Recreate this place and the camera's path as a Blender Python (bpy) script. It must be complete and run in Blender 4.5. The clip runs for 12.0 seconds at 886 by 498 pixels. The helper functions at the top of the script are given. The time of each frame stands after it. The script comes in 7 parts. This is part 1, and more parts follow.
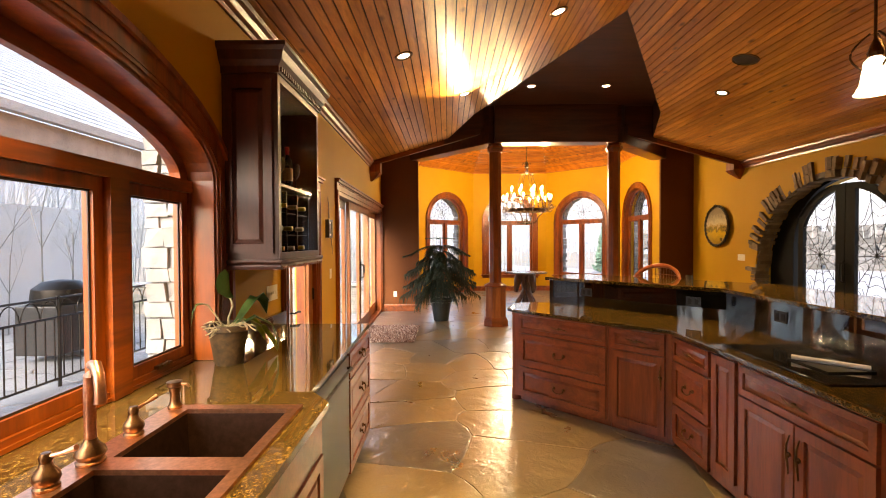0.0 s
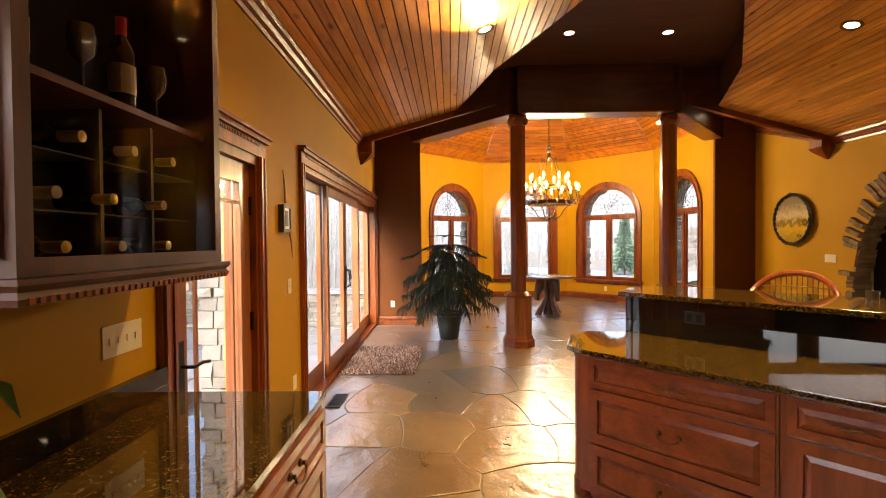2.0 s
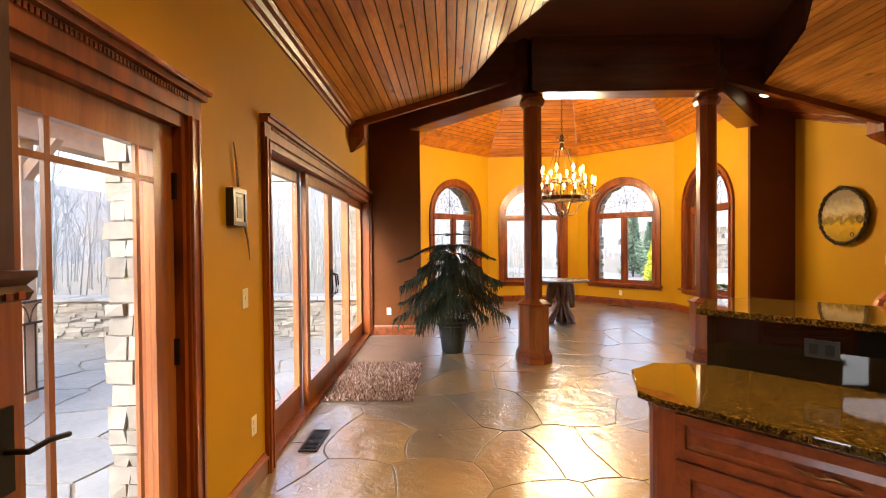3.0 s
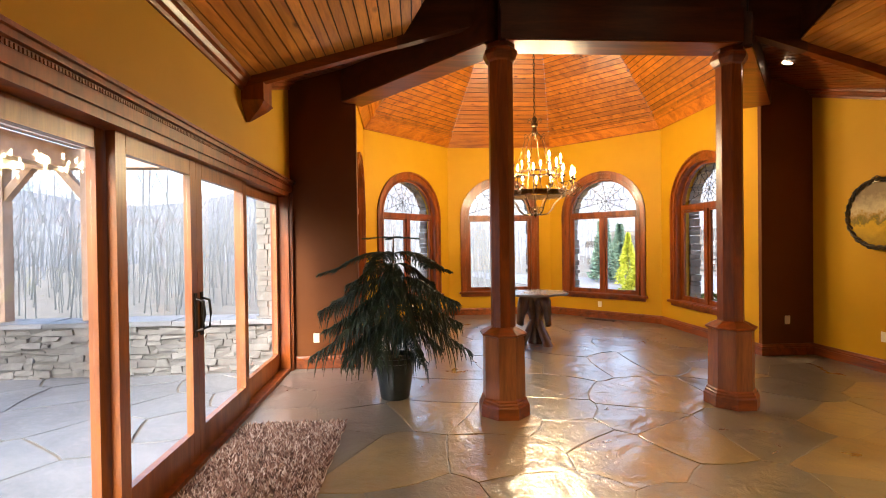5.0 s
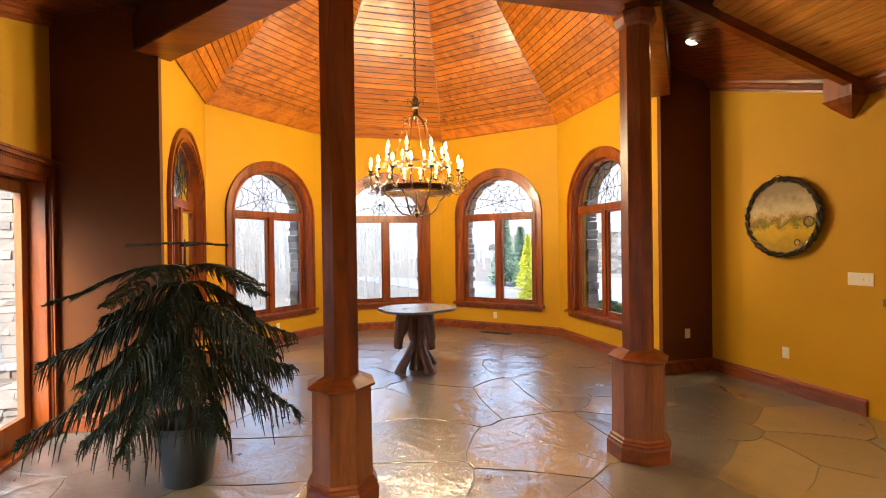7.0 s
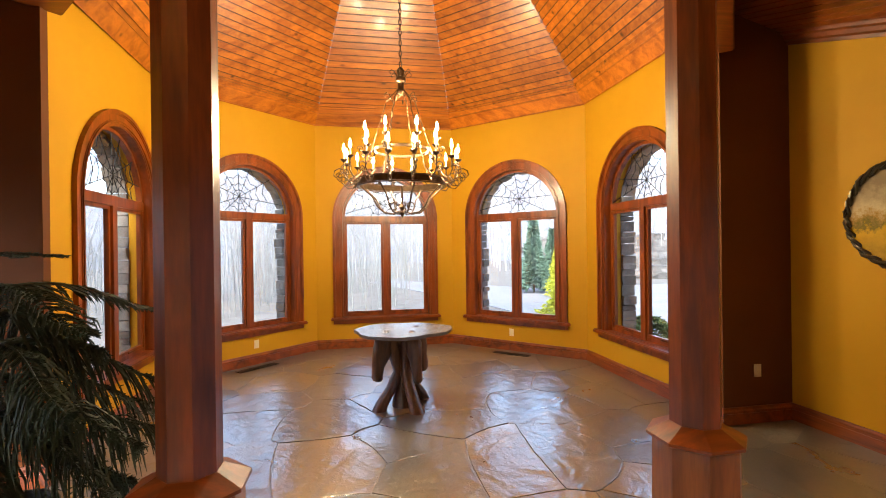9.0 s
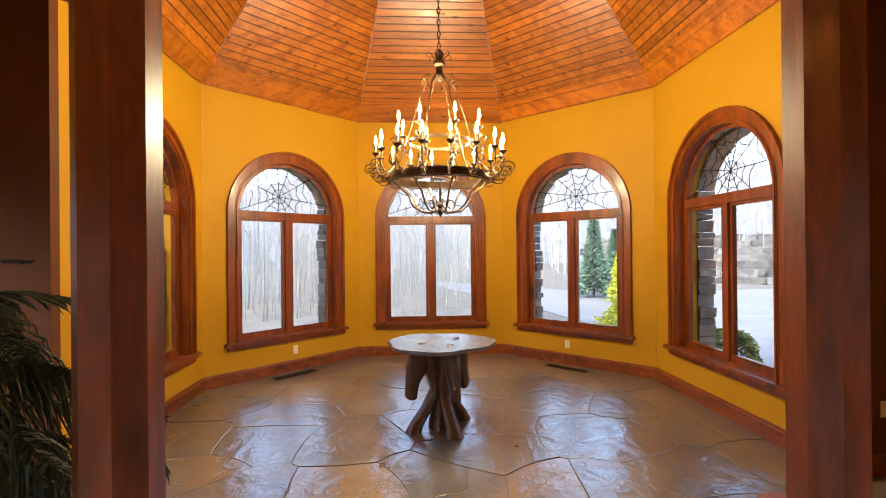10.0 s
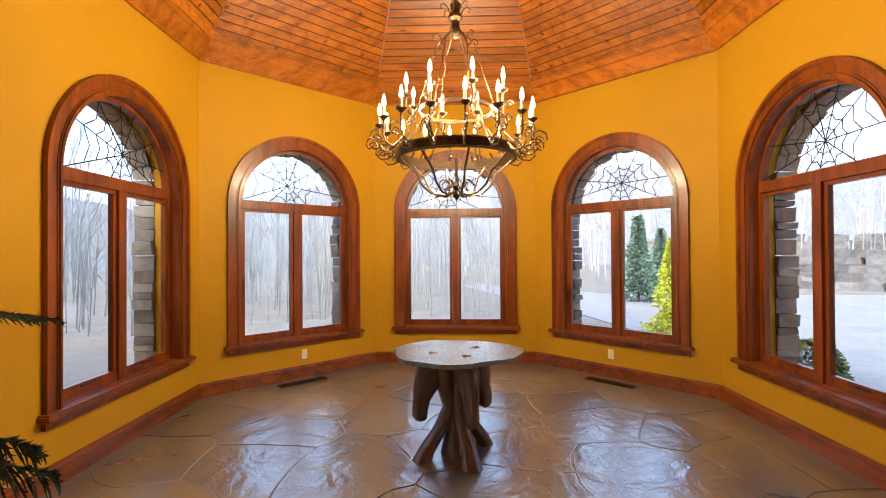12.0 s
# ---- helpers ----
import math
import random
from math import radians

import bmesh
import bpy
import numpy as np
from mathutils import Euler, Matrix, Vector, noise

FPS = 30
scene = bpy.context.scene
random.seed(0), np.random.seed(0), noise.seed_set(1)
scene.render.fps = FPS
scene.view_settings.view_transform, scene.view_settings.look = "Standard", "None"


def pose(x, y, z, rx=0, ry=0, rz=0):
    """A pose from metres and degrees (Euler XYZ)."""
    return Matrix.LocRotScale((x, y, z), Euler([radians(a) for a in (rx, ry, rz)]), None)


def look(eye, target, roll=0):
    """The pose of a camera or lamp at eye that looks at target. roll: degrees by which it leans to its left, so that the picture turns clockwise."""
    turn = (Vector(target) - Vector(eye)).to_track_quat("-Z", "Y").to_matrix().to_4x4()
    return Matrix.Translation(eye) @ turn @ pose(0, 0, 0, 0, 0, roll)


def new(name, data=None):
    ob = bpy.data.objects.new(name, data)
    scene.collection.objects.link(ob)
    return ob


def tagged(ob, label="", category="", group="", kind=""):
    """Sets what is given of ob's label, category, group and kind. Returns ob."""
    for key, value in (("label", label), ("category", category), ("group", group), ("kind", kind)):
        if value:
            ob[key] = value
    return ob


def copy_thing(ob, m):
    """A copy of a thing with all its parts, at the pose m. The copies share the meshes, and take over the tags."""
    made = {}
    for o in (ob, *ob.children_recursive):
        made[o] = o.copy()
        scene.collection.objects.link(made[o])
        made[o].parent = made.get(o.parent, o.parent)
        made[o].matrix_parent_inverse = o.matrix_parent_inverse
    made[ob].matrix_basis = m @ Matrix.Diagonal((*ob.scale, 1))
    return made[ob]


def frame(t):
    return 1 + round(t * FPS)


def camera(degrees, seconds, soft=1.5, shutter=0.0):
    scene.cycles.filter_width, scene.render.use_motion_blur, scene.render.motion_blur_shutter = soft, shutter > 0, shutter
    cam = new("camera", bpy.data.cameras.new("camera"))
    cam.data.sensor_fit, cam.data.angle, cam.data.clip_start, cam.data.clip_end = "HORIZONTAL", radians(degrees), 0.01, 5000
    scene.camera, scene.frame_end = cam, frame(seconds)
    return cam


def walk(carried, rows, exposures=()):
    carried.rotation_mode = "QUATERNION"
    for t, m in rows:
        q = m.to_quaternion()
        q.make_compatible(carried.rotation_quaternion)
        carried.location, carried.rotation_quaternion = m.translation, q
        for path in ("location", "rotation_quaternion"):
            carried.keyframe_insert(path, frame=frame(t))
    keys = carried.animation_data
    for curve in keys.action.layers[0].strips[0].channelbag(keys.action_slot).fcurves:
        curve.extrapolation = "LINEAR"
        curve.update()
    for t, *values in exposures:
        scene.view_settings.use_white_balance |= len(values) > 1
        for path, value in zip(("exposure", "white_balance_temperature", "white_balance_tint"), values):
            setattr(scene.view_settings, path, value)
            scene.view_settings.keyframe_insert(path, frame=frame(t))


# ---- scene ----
cam = camera(87.8, 12.0, soft=1.0)
METRES, EYE, TILT, LEAN, TURN = 8.55, 1.6, 0.0, 0.0, 0.6
ROWS = [
    (0.0, 0.0, 0.0, 0.0, -0.01, -1.05, 0.3),
    (0.5, -0.0012, 0.0444, -0.0023, 0.1, -1.07, 0.51),
    (1.0, -0.0016, 0.0976, -0.0023, 0.3, -1.07, 0.39),
    (1.5, -0.0071, 0.1546, -0.0037, 0.34, -0.98, 0.4),
    (2.0, -0.0108, 0.2135, -0.0047, 0.3, -0.97, 0.51),
    (2.5, -0.0147, 0.2688, -0.0063, 0.36, -0.89, 0.4),
    (3.0, -0.0168, 0.3218, -0.0075, 0.23, -0.82, 0.52),
    (5.0, 0.0161, 0.5181, -0.004, -4.0, -0.5, 0.74),
    (5.5, 0.0279, 0.5565, -0.0034, -7.4, -0.49, 0.73),
    (6.0, 0.0487, 0.5911, -0.0006, -11.15, -0.56, 0.86),
    (6.5, 0.074, 0.626, 0.0009, -13.65, -0.46, 0.75),
    (7.0, 0.1005, 0.6608, 0.0008, -15.09, -0.36, 0.77),
    (9.0, 0.1904, 0.7864, 0.0056, -10.65, -0.05, 0.75),
    (9.5, 0.2066, 0.8165, 0.0076, -6.86, 0.08, 0.8),
    (10.0, 0.2181, 0.8461, 0.0079, -3.51, 0.14, 0.56),
    (10.5, 0.2277, 0.8724, 0.005, -1.71, 0.12, 0.45),
    (11.0, 0.2365, 0.8982, 0.0032, -0.16, 0.18, 0.51),
    (11.5, 0.2411, 0.9171, -0.0006, 1.06, 0.34, 0.41),
    (12.0, 0.2419, 0.9315, -0.0035, 1.06, 0.5, 0.36),
]
walk(cam, [(t, pose(0, 0, EYE, TILT, LEAN, TURN) @ pose(METRES * x, METRES * y, METRES * z, 90 + pitch, roll, yaw)) for t, x, y, z, yaw, pitch, roll in ROWS],
     exposures=[(0.0, 2.95, 7300, 13), (2.0, 2.88, 7300, 13), (3.0, 2.92, 7000, 12), (5.0, 2.76, 6700, 11), (6.5, 2.86, 6600, 10), (9.0, 2.76, 6400, 9), (10.0, 2.6, 6400, 9), (12.0, 2.52, 6300, 9)])

# ---- world and light ----
world = bpy.data.worlds.new("sky")
scene.world = world
world.use_nodes = True
wn, wl = world.node_tree.nodes, world.node_tree.links
sky = wn.new("ShaderNodeTexSky")
sky.sky_type = 'NISHITA'
sky.sun_disc = False
sky.sun_elevation = radians(38)
sky.sun_rotation = radians(200)
sky.air_density, sky.dust_density, sky.ozone_density = 1.0, 3.0, 1.5
wl.new(sky.outputs[0], wn["Background"].inputs[0])
wn["Background"].inputs[1].default_value = 0.15
sun_data = bpy.data.lights.new("sun", 'SUN')
sun_data.energy, sun_data.angle, sun_data.color = 1.25, radians(25), (1, 0.97, 0.93)
sun = new("sun", sun_data)
sun.matrix_world = look((-8, -20, 25), (0, 10, 0))
WARM = (1.0, 0.79, 0.47)


def lamp(name, kind, at, watts, size, color=WARM, aim=None, spot=110, blend=0.6):
    d = bpy.data.lights.new(name, kind)
    d.energy, d.color, d.shadow_soft_size = watts, color, size
    if kind == 'SPOT':
        d.spot_size, d.spot_blend = radians(spot), blend
    ob = new(name, d)
    ob.matrix_world = look(at, aim or (at[0], at[1] + 0.001, 0))
    return ob


# ---- materials ----
def mat(name, rough=0.5, metal=0.0, coat=0.0):
    m = bpy.data.materials.new(name)
    m.use_nodes = True
    b = m.node_tree.nodes["Principled BSDF"]
    b.inputs["Roughness"].default_value = rough
    b.inputs["Metallic"].default_value = metal
    if coat:
        b.inputs["Coat Weight"].default_value = coat
        b.inputs["Coat Roughness"].default_value = 0.12
    return m, m.node_tree.nodes, m.node_tree.links, b


def coords(n, l, scale=(1, 1, 1), rot=(0, 0, 0), src="Object"):
    tc, mp = n.new("ShaderNodeTexCoord"), n.new("ShaderNodeMapping")
    l.new(tc.outputs[src], mp.inputs[0])
    mp.inputs["Scale"].default_value = scale
    mp.inputs["Rotation"].default_value = [radians(a) for a in rot]
    return mp.outputs[0]


def noise_tex(n, l, vec, scale, detail=5, rough=0.55, dist=0.0):
    t = n.new("ShaderNodeTexNoise")
    l.new(vec, t.inputs["Vector"])
    t.inputs["Scale"].default_value, t.inputs["Detail"].default_value = scale, detail
    t.inputs["Roughness"].default_value, t.inputs["Distortion"].default_value = rough, dist
    return t.outputs["Fac"]


def ramp(n, l, fac, stops):
    r = n.new("ShaderNodeValToRGB")
    l.new(fac, r.inputs[0])
    e = r.color_ramp.elements
    while len(e) < len(stops):
        e.new(0.5)
    for el, (p, c) in zip(e, stops):
        el.position, el.color = p, (*c, 1) if len(c) == 3 else c
    return r.outputs[0]


def mixc(n, l, fac, a, b, mode='MIX'):
    m = n.new("ShaderNodeMix")
    m.data_type, m.blend_type = 'RGBA', mode
    for sock, v in ((m.inputs[0], fac), (m.inputs[6], a), (m.inputs[7], b)):
        if isinstance(v, (int, float)):
            sock.default_value = v
        elif isinstance(v, tuple):
            sock.default_value = (*v, 1)
        else:
            l.new(v, sock)
    return m.outputs[2]


def bump(n, l, b, height, strength=0.3, dist=0.01):
    k = n.new("ShaderNodeBump")
    k.inputs["Strength"].default_value, k.inputs["Distance"].default_value = strength, dist
    l.new(height, k.inputs["Height"])
    l.new(k.outputs[0], b.inputs["Normal"])


def grey(v):
    return (v, v, v)


def vary(n, l, color, amount, source):
    """Lighten or darken by a random number of each piece."""
    if source == "island":
        r = n.new("ShaderNodeNewGeometry").outputs["Random Per Island"]
    else:
        r = n.new("ShaderNodeObjectInfo").outputs["Random"]
    tone = ramp(n, l, r, [(0, grey(1 - amount)), (1, grey(1.0))])
    return mixc(n, l, 1.0, color, tone, 'MULTIPLY')


def wood(name, light, dark, axis='z', rough=0.35, coat=0.0, knots=0.0, island=0.0, grain=1.0):
    m, n, l, b = mat(name, rough, 0, coat)
    s = {'x': (0.12, 1, 1), 'y': (1, 0.12, 1), 'z': (1, 1, 0.12)}[axis]
    v = coords(n, l, s)
    g1 = noise_tex(n, l, v, 9 * grain, 3, 0.6, 0.8)
    g2 = noise_tex(n, l, v, 70 * grain, 4, 0.6)
    c = ramp(n, l, g1, [(0.3, dark), (0.62, light)])
    fine = ramp(n, l, g2, [(0.3, grey(0.72)), (0.6, grey(1.0))])
    c = mixc(n, l, 0.8, c, fine, 'MULTIPLY')
    if knots:
        k = {'x': (0.45, 1, 1), 'y': (1, 0.45, 1), 'z': (1, 1, 0.45)}[axis]
        vo = n.new("ShaderNodeTexVoronoi")
        l.new(coords(n, l, k), vo.inputs["Vector"])
        vo.inputs["Scale"].default_value = knots
        kd = ramp(n, l, vo.outputs["Distance"], [(0.05, (0.10, 0.035, 0.012)), (0.17, grey(1.0))])
        c = mixc(n, l, 0.85, c, kd, 'MULTIPLY')
    if island:
        c = vary(n, l, c, island, "island")
    l.new(c, b.inputs["Base Color"])
    bump(n, l, b, g2, 0.12, 0.002)
    return m


PINE = wood("knotty_pine_ceiling", (0.84, 0.36, 0.07), (0.52, 0.17, 0.025), 'y', 0.33, 0.25, 5.5, 0.35)
PINE_OCT = wood("knotty_pine_tower", (0.58, 0.185, 0.014), (0.30, 0.075, 0.006), 'x', 0.36, 0.15, 6.0, 0.4)
GROOVE = wood("board_backing", (0.07, 0.024, 0.008), (0.04, 0.013, 0.005), 'y', 0.6)
TRIM = wood("stained_pine_trim", (0.26, 0.056, 0.004), (0.10, 0.019, 0.002), 'z', 0.36, 0.12, 2.2)
TRIMY = wood("stained_pine_trim_long", (0.26, 0.056, 0.004), (0.10, 0.019, 0.002), 'y', 0.36, 0.1, 2.2)
TRIMX = wood("stained_pine_trim_cross", (0.26, 0.056, 0.004), (0.10, 0.019, 0.002), 'x', 0.36, 0.1, 2.2)
BEAM = wood("dark_beam_wood", (0.095, 0.027, 0.008), (0.05, 0.014, 0.004), 'x', 0.45)
CHERRY = wood("cherry_cabinet_wood", (0.29, 0.07, 0.022), (0.16, 0.035, 0.012), 'z', 0.28, 0.35)
# Darker copy of the cabinet cherry, with the wall cabinet's shade put in.
CHERRYSHADE = wood("shaded_cherry_wood", (0.075, 0.017, 0.006), (0.04, 0.009, 0.0035), 'z', 0.42)
CHERRY_H = wood("cherry_drawer_wood", (0.29, 0.07, 0.022), (0.16, 0.035, 0.012), 'x', 0.28, 0.35)
DOORWOOD = wood("door_wood", (0.32, 0.105, 0.024), (0.18, 0.05, 0.011), 'z', 0.33, 0.25, 1.6)
CARVED = wood("carved_log_wood", (0.14, 0.055, 0.02), (0.035, 0.012, 0.005), 'z', 0.35, 0.3, 3.0, 0, 1.6)
RATTAN = wood("rattan", (0.22, 0.075, 0.02), (0.12, 0.038, 0.011), 'x', 0.4)


def plaster(name, c1, c2):
    m, n, l, b = mat(name, 0.62)
    v = coords(n, l)
    big = noise_tex(n, l, v, 0.9, 4, 0.6)
    fine = noise_tex(n, l, v, 55, 5, 0.6)
    c = ramp(n, l, big, [(0.3, c1), (0.7, c2)])
    l.new(c, b.inputs["Base Color"])
    bump(n, l, b, fine, 0.08, 0.003)
    b.inputs["Specular IOR Level"].default_value = 0.2
    return m


YELLOW = plaster("ochre_plaster", (0.45, 0.228, 0.006), (0.50, 0.262, 0.009))
# Darker than the ochre walls: the piers' shade is mixed into this brown.
BROWNSHADE = plaster("brown_shade_plaster", (0.10, 0.030, 0.006), (0.13, 0.040, 0.008))
WHITE = plaster("white_plaster", (0.7, 0.66, 0.58), (0.75, 0.71, 0.63))


def stone(name, tones, rough=0.4, bumpy=0.5, scale=1.0, amount=0.35, source="object", spec=0.5, deep=0.02, fine=0.26):
    m, n, l, b = mat(name, rough)
    v = coords(n, l)
    a = noise_tex(n, l, v, 2.2 * scale, 6, 0.62, 0.6)
    f = noise_tex(n, l, v, 26 * scale, 6, 0.65)
    k = len(tones)
    c = ramp(n, l, a, [(0.28 + 0.44 * i / max(1, k - 1), t) for i, t in enumerate(tones)])
    fm = ramp(n, l, f, [(0.35, grey(0.75)), (0.6, grey(1.0))])
    c = mixc(n, l, 0.35, c, fm, 'MULTIPLY')
    c = vary(n, l, c, amount, source)
    l.new(c, b.inputs["Base Color"])
    rr = ramp(n, l, f, [(0.3, grey(rough * 0.7)), (0.7, grey(min(1, rough * 1.5)))])
    l.new(rr, b.inputs["Roughness"])
    b.inputs["Specular IOR Level"].default_value = spec
    h = n.new("ShaderNodeMath")
    h.operation = 'ADD'
    l.new(noise_tex(n, l, v, 4.0, 3, 0.5, 1.2) if deep > 0.03 else a, h.inputs[0])
    sc = n.new("ShaderNodeMath")
    sc.operation = 'MULTIPLY'
    l.new(f, sc.inputs[0])
    sc.inputs[1].default_value = fine
    l.new(sc.outputs[0], h.inputs[1])
    bump(n, l, b, h.outputs[0], bumpy, deep)
    return m



def flag_material(name, tones):
    """Sealed cleft stone with a rippled gloss, each stone of its own tone."""
    m, n, l, b = mat(name, 0.3)
    v = coords(n, l)
    cloud = noise_tex(n, l, v, 1.7, 5, 0.6, 0.8)
    grit = noise_tex(n, l, v, 60, 4, 0.6)
    r = n.new("ShaderNodeObjectInfo").outputs["Random"]
    base = ramp(n, l, r, [(k / (len(tones) - 1), t) for k, t in enumerate(tones)])
    c = mixc(n, l, 1.0, base, ramp(n, l, cloud, [(0.3, (0.68, 0.66, 0.66)), (0.68, (1.1, 1.06, 0.98))]), 'MULTIPLY')
    c = mixc(n, l, 0.5, c, ramp(n, l, grit, [(0.35, grey(0.82)), (0.6, grey(1.0))]), 'MULTIPLY')
    l.new(c, b.inputs["Base Color"])
    l.new(ramp(n, l, cloud, [(0.3, grey(0.26)), (0.7, grey(0.44))]), b.inputs["Roughness"])
    b.inputs["Specular IOR Level"].default_value = 0.8
    b.inputs["Coat Weight"].default_value = 1.0
    b.inputs["Coat IOR"].default_value = 2.3
    b.inputs["Coat Roughness"].default_value = 0.19
    low, cleft = noise_tex(n, l, v, 2.6, 2, 0.5, 1.0), noise_tex(n, l, v, 13, 3, 0.55, 2.0)
    h = n.new("ShaderNodeMath")
    h.operation = 'MULTIPLY_ADD'
    l.new(cleft, h.inputs[0])
    h.inputs[1].default_value = 0.20
    l.new(low, h.inputs[2])
    k = n.new("ShaderNodeBump")
    k.inputs["Strength"].default_value, k.inputs["Distance"].default_value = 1.0, 0.022
    l.new(h.outputs[0], k.inputs["Height"])
    l.new(k.outputs[0], b.inputs["Normal"])
    l.new(k.outputs[0], b.inputs["Coat Normal"])
    return m


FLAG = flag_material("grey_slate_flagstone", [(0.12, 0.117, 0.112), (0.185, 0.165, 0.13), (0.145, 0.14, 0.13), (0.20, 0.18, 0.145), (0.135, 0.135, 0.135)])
# Tan copy of the flagstone: the kitchen's warm lamplight is in its colour.
FLAG_LAMPLIT = flag_material("tan_lamplit_flagstone", [(0.26, 0.20, 0.115), (0.33, 0.25, 0.13), (0.22, 0.165, 0.085), (0.30, 0.235, 0.13)])
GROUT = stone("floor_grout", [(0.12, 0.105, 0.085), (0.21, 0.19, 0.15)], 0.5, 0.4, 3, 0.1)
PATIO = stone("patio_flagstone", [(0.16, 0.172, 0.19), (0.24, 0.255, 0.275)], 0.45, 0.3, 1.0, 0.25)
PALEROCK = stone("pale_ledge_stone", [(0.13, 0.13, 0.125), (0.19, 0.19, 0.182), (0.25, 0.25, 0.24)], 0.8, 0.5, 2.5, 0.3)
PALEMORTAR = stone("pale_mortar", [(0.11, 0.11, 0.105), (0.16, 0.16, 0.153)], 0.9, 0.4, 3, 0.1)
RUBBLE = stone("ledge_stone", [(0.13, 0.115, 0.095), (0.25, 0.225, 0.19), (0.36, 0.325, 0.28)], 0.75, 0.7, 2.5, 0.5)
ARCHSTONE = stone("brown_ledge_stone", [(0.15, 0.095, 0.045), (0.27, 0.18, 0.09), (0.36, 0.26, 0.14)], 0.75, 0.7, 2.5, 0.5)
MORTAR = stone("mortar", [(0.15, 0.125, 0.095), (0.22, 0.185, 0.14)], 0.9, 0.5, 3, 0.1)
DRIVE = stone("pale_driveway", [(0.17, 0.18, 0.195), (0.23, 0.24, 0.255)], 0.6, 0.1, 0.3, 0.05)
EARTH = stone("leaf_litter_ground", [(0.11, 0.105, 0.09), (0.19, 0.18, 0.16)], 0.9, 0.5, 0.6, 0.05)
TABLESTONE = stone("slate_table_top", [(0.12, 0.125, 0.145), (0.19, 0.195, 0.21)], 0.22, 0.35, 2.5, 0.05)


def granite(name, tones, rough=0.035):
    m, n, l, b = mat(name, rough)
    v = coords(n, l)
    vo = n.new("ShaderNodeTexVoronoi")
    l.new(v, vo.inputs["Vector"])
    vo.inputs["Scale"].default_value = 150
    a = noise_tex(n, l, v, 55, 6, 0.7, 1.0)
    r1 = ramp(n, l, a, [(0.32, tones[0]), (0.45, tones[1]), (0.55, tones[2]), (0.68, tones[3])])
    r2 = ramp(n, l, vo.outputs["Color"], [(0.25, grey(0.35)), (0.6, grey(1.0))])
    l.new(mixc(n, l, 0.85, r1, r2, 'MULTIPLY'), b.inputs["Base Color"])
    b.inputs["Specular IOR Level"].default_value = 0.85
    return m


GRANITE = granite("brown_gold_granite", [(0.008, 0.006, 0.004), (0.035, 0.021, 0.007), (0.10, 0.06, 0.015), (0.24, 0.15, 0.04)])
BLACKGRANITE = granite("black_granite", [(0.004, 0.004, 0.004), (0.007, 0.007, 0.007), (0.011, 0.01, 0.01), (0.018, 0.016, 0.014)], 0.02)


def plain(name, color, rough=0.5, metal=0.0, spread=0.12, scale=25, coat=0.0):
    m, n, l, b = mat(name, rough, metal, coat)
    f = noise_tex(n, l, coords(n, l), scale, 5, 0.6)
    lo, hi = tuple(c * (1 - spread) for c in color), tuple(min(1, c * (1 + spread)) for c in color)
    l.new(ramp(n, l, f, [(0.3, lo), (0.7, hi)]), b.inputs["Base Color"])
    bump(n, l, b, f, 0.05, 0.002)
    return m


IRON = plain("black_iron", (0.02, 0.017, 0.014), 0.42, 0.7)
RUSTIRON = plain("rubbed_brown_iron", (0.075, 0.042, 0.02), 0.36, 0.85, 0.4, 30)
DOORBLACK = plain("black_door_paint", (0.007, 0.006, 0.005), 0.6)
DOORBLACK.node_tree.nodes["Principled BSDF"].inputs["Specular IOR Level"].default_value = 0.12
BRONZE = plain("aged_bronze", (0.16, 0.085, 0.04), 0.38, 1.0, 0.35, 40)
COPPER = plain("hammered_copper", (0.62, 0.32, 0.20), 0.33, 1.0, 0.2, 60)
# Copper again, far darker, so the bowls hold their shade.
COPPERSHADE = plain("shaded_copper_bowl", (0.055, 0.027, 0.018), 0.4, 0.9, 0.3, 40)
ROCK = stone("grey_bank_rock", [(0.05, 0.05, 0.052), (0.12, 0.12, 0.12), (0.18, 0.175, 0.17)], 0.85, 0.7, 1.5, 0.5)
PLATE_W = plain("ivory_plastic", (0.72, 0.64, 0.48), 0.4, 0, 0.02)
BLACKPLASTIC = plain("black_plastic", (0.015, 0.015, 0.015), 0.35)
POT = plain("dark_green_pot", (0.010, 0.014, 0.013), 0.4, 0, 0.3)
TERRA = plain("mottled_clay_pot", (0.08, 0.045, 0.014), 0.6, 0, 0.6, 30)
SOIL = plain("soil", (0.05, 0.035, 0.02), 0.95, 0, 0.5)
BARK = plain("bark_moss", (0.30, 0.21, 0.10), 0.9, 0, 0.4, 50)
NEEDLE = plain("dark_green_needles", (0.011, 0.026, 0.012), 0.6, 0, 0.5, 9)
STEM = plain("brown_stem", (0.08, 0.045, 0.02), 0.8, 0, 0.3)
LEAF = plain("orchid_leaf", (0.10, 0.17, 0.035), 0.35, 0, 0.3, 12)
YLEAF = plain("yellow_green_leaf", (0.38, 0.40, 0.05), 0.4, 0, 0.3, 12)
ROOT = plain("aerial_root", (0.42, 0.33, 0.17), 0.7, 0, 0.3)
SHAG = plain("shag_wool", (0.15, 0.09, 0.07), 0.95, 0, 0.55, 22)
CANDLE = plain("ivory_candle_sleeve", (0.62, 0.47, 0.24), 0.5, 0, 0.05)
# Near-black colour for the shade inside the cabinet, rack and floor vents.
INNERSHADE = plain("inner_shade_black", (0.006, 0.004, 0.003), 0.7)
# Pale bluish tones carry the haze over the woods, brush and spruces.
BARETREE = plain("hazed_bare_wood", (0.27, 0.285, 0.305), 0.9, 0, 0.2, 1)
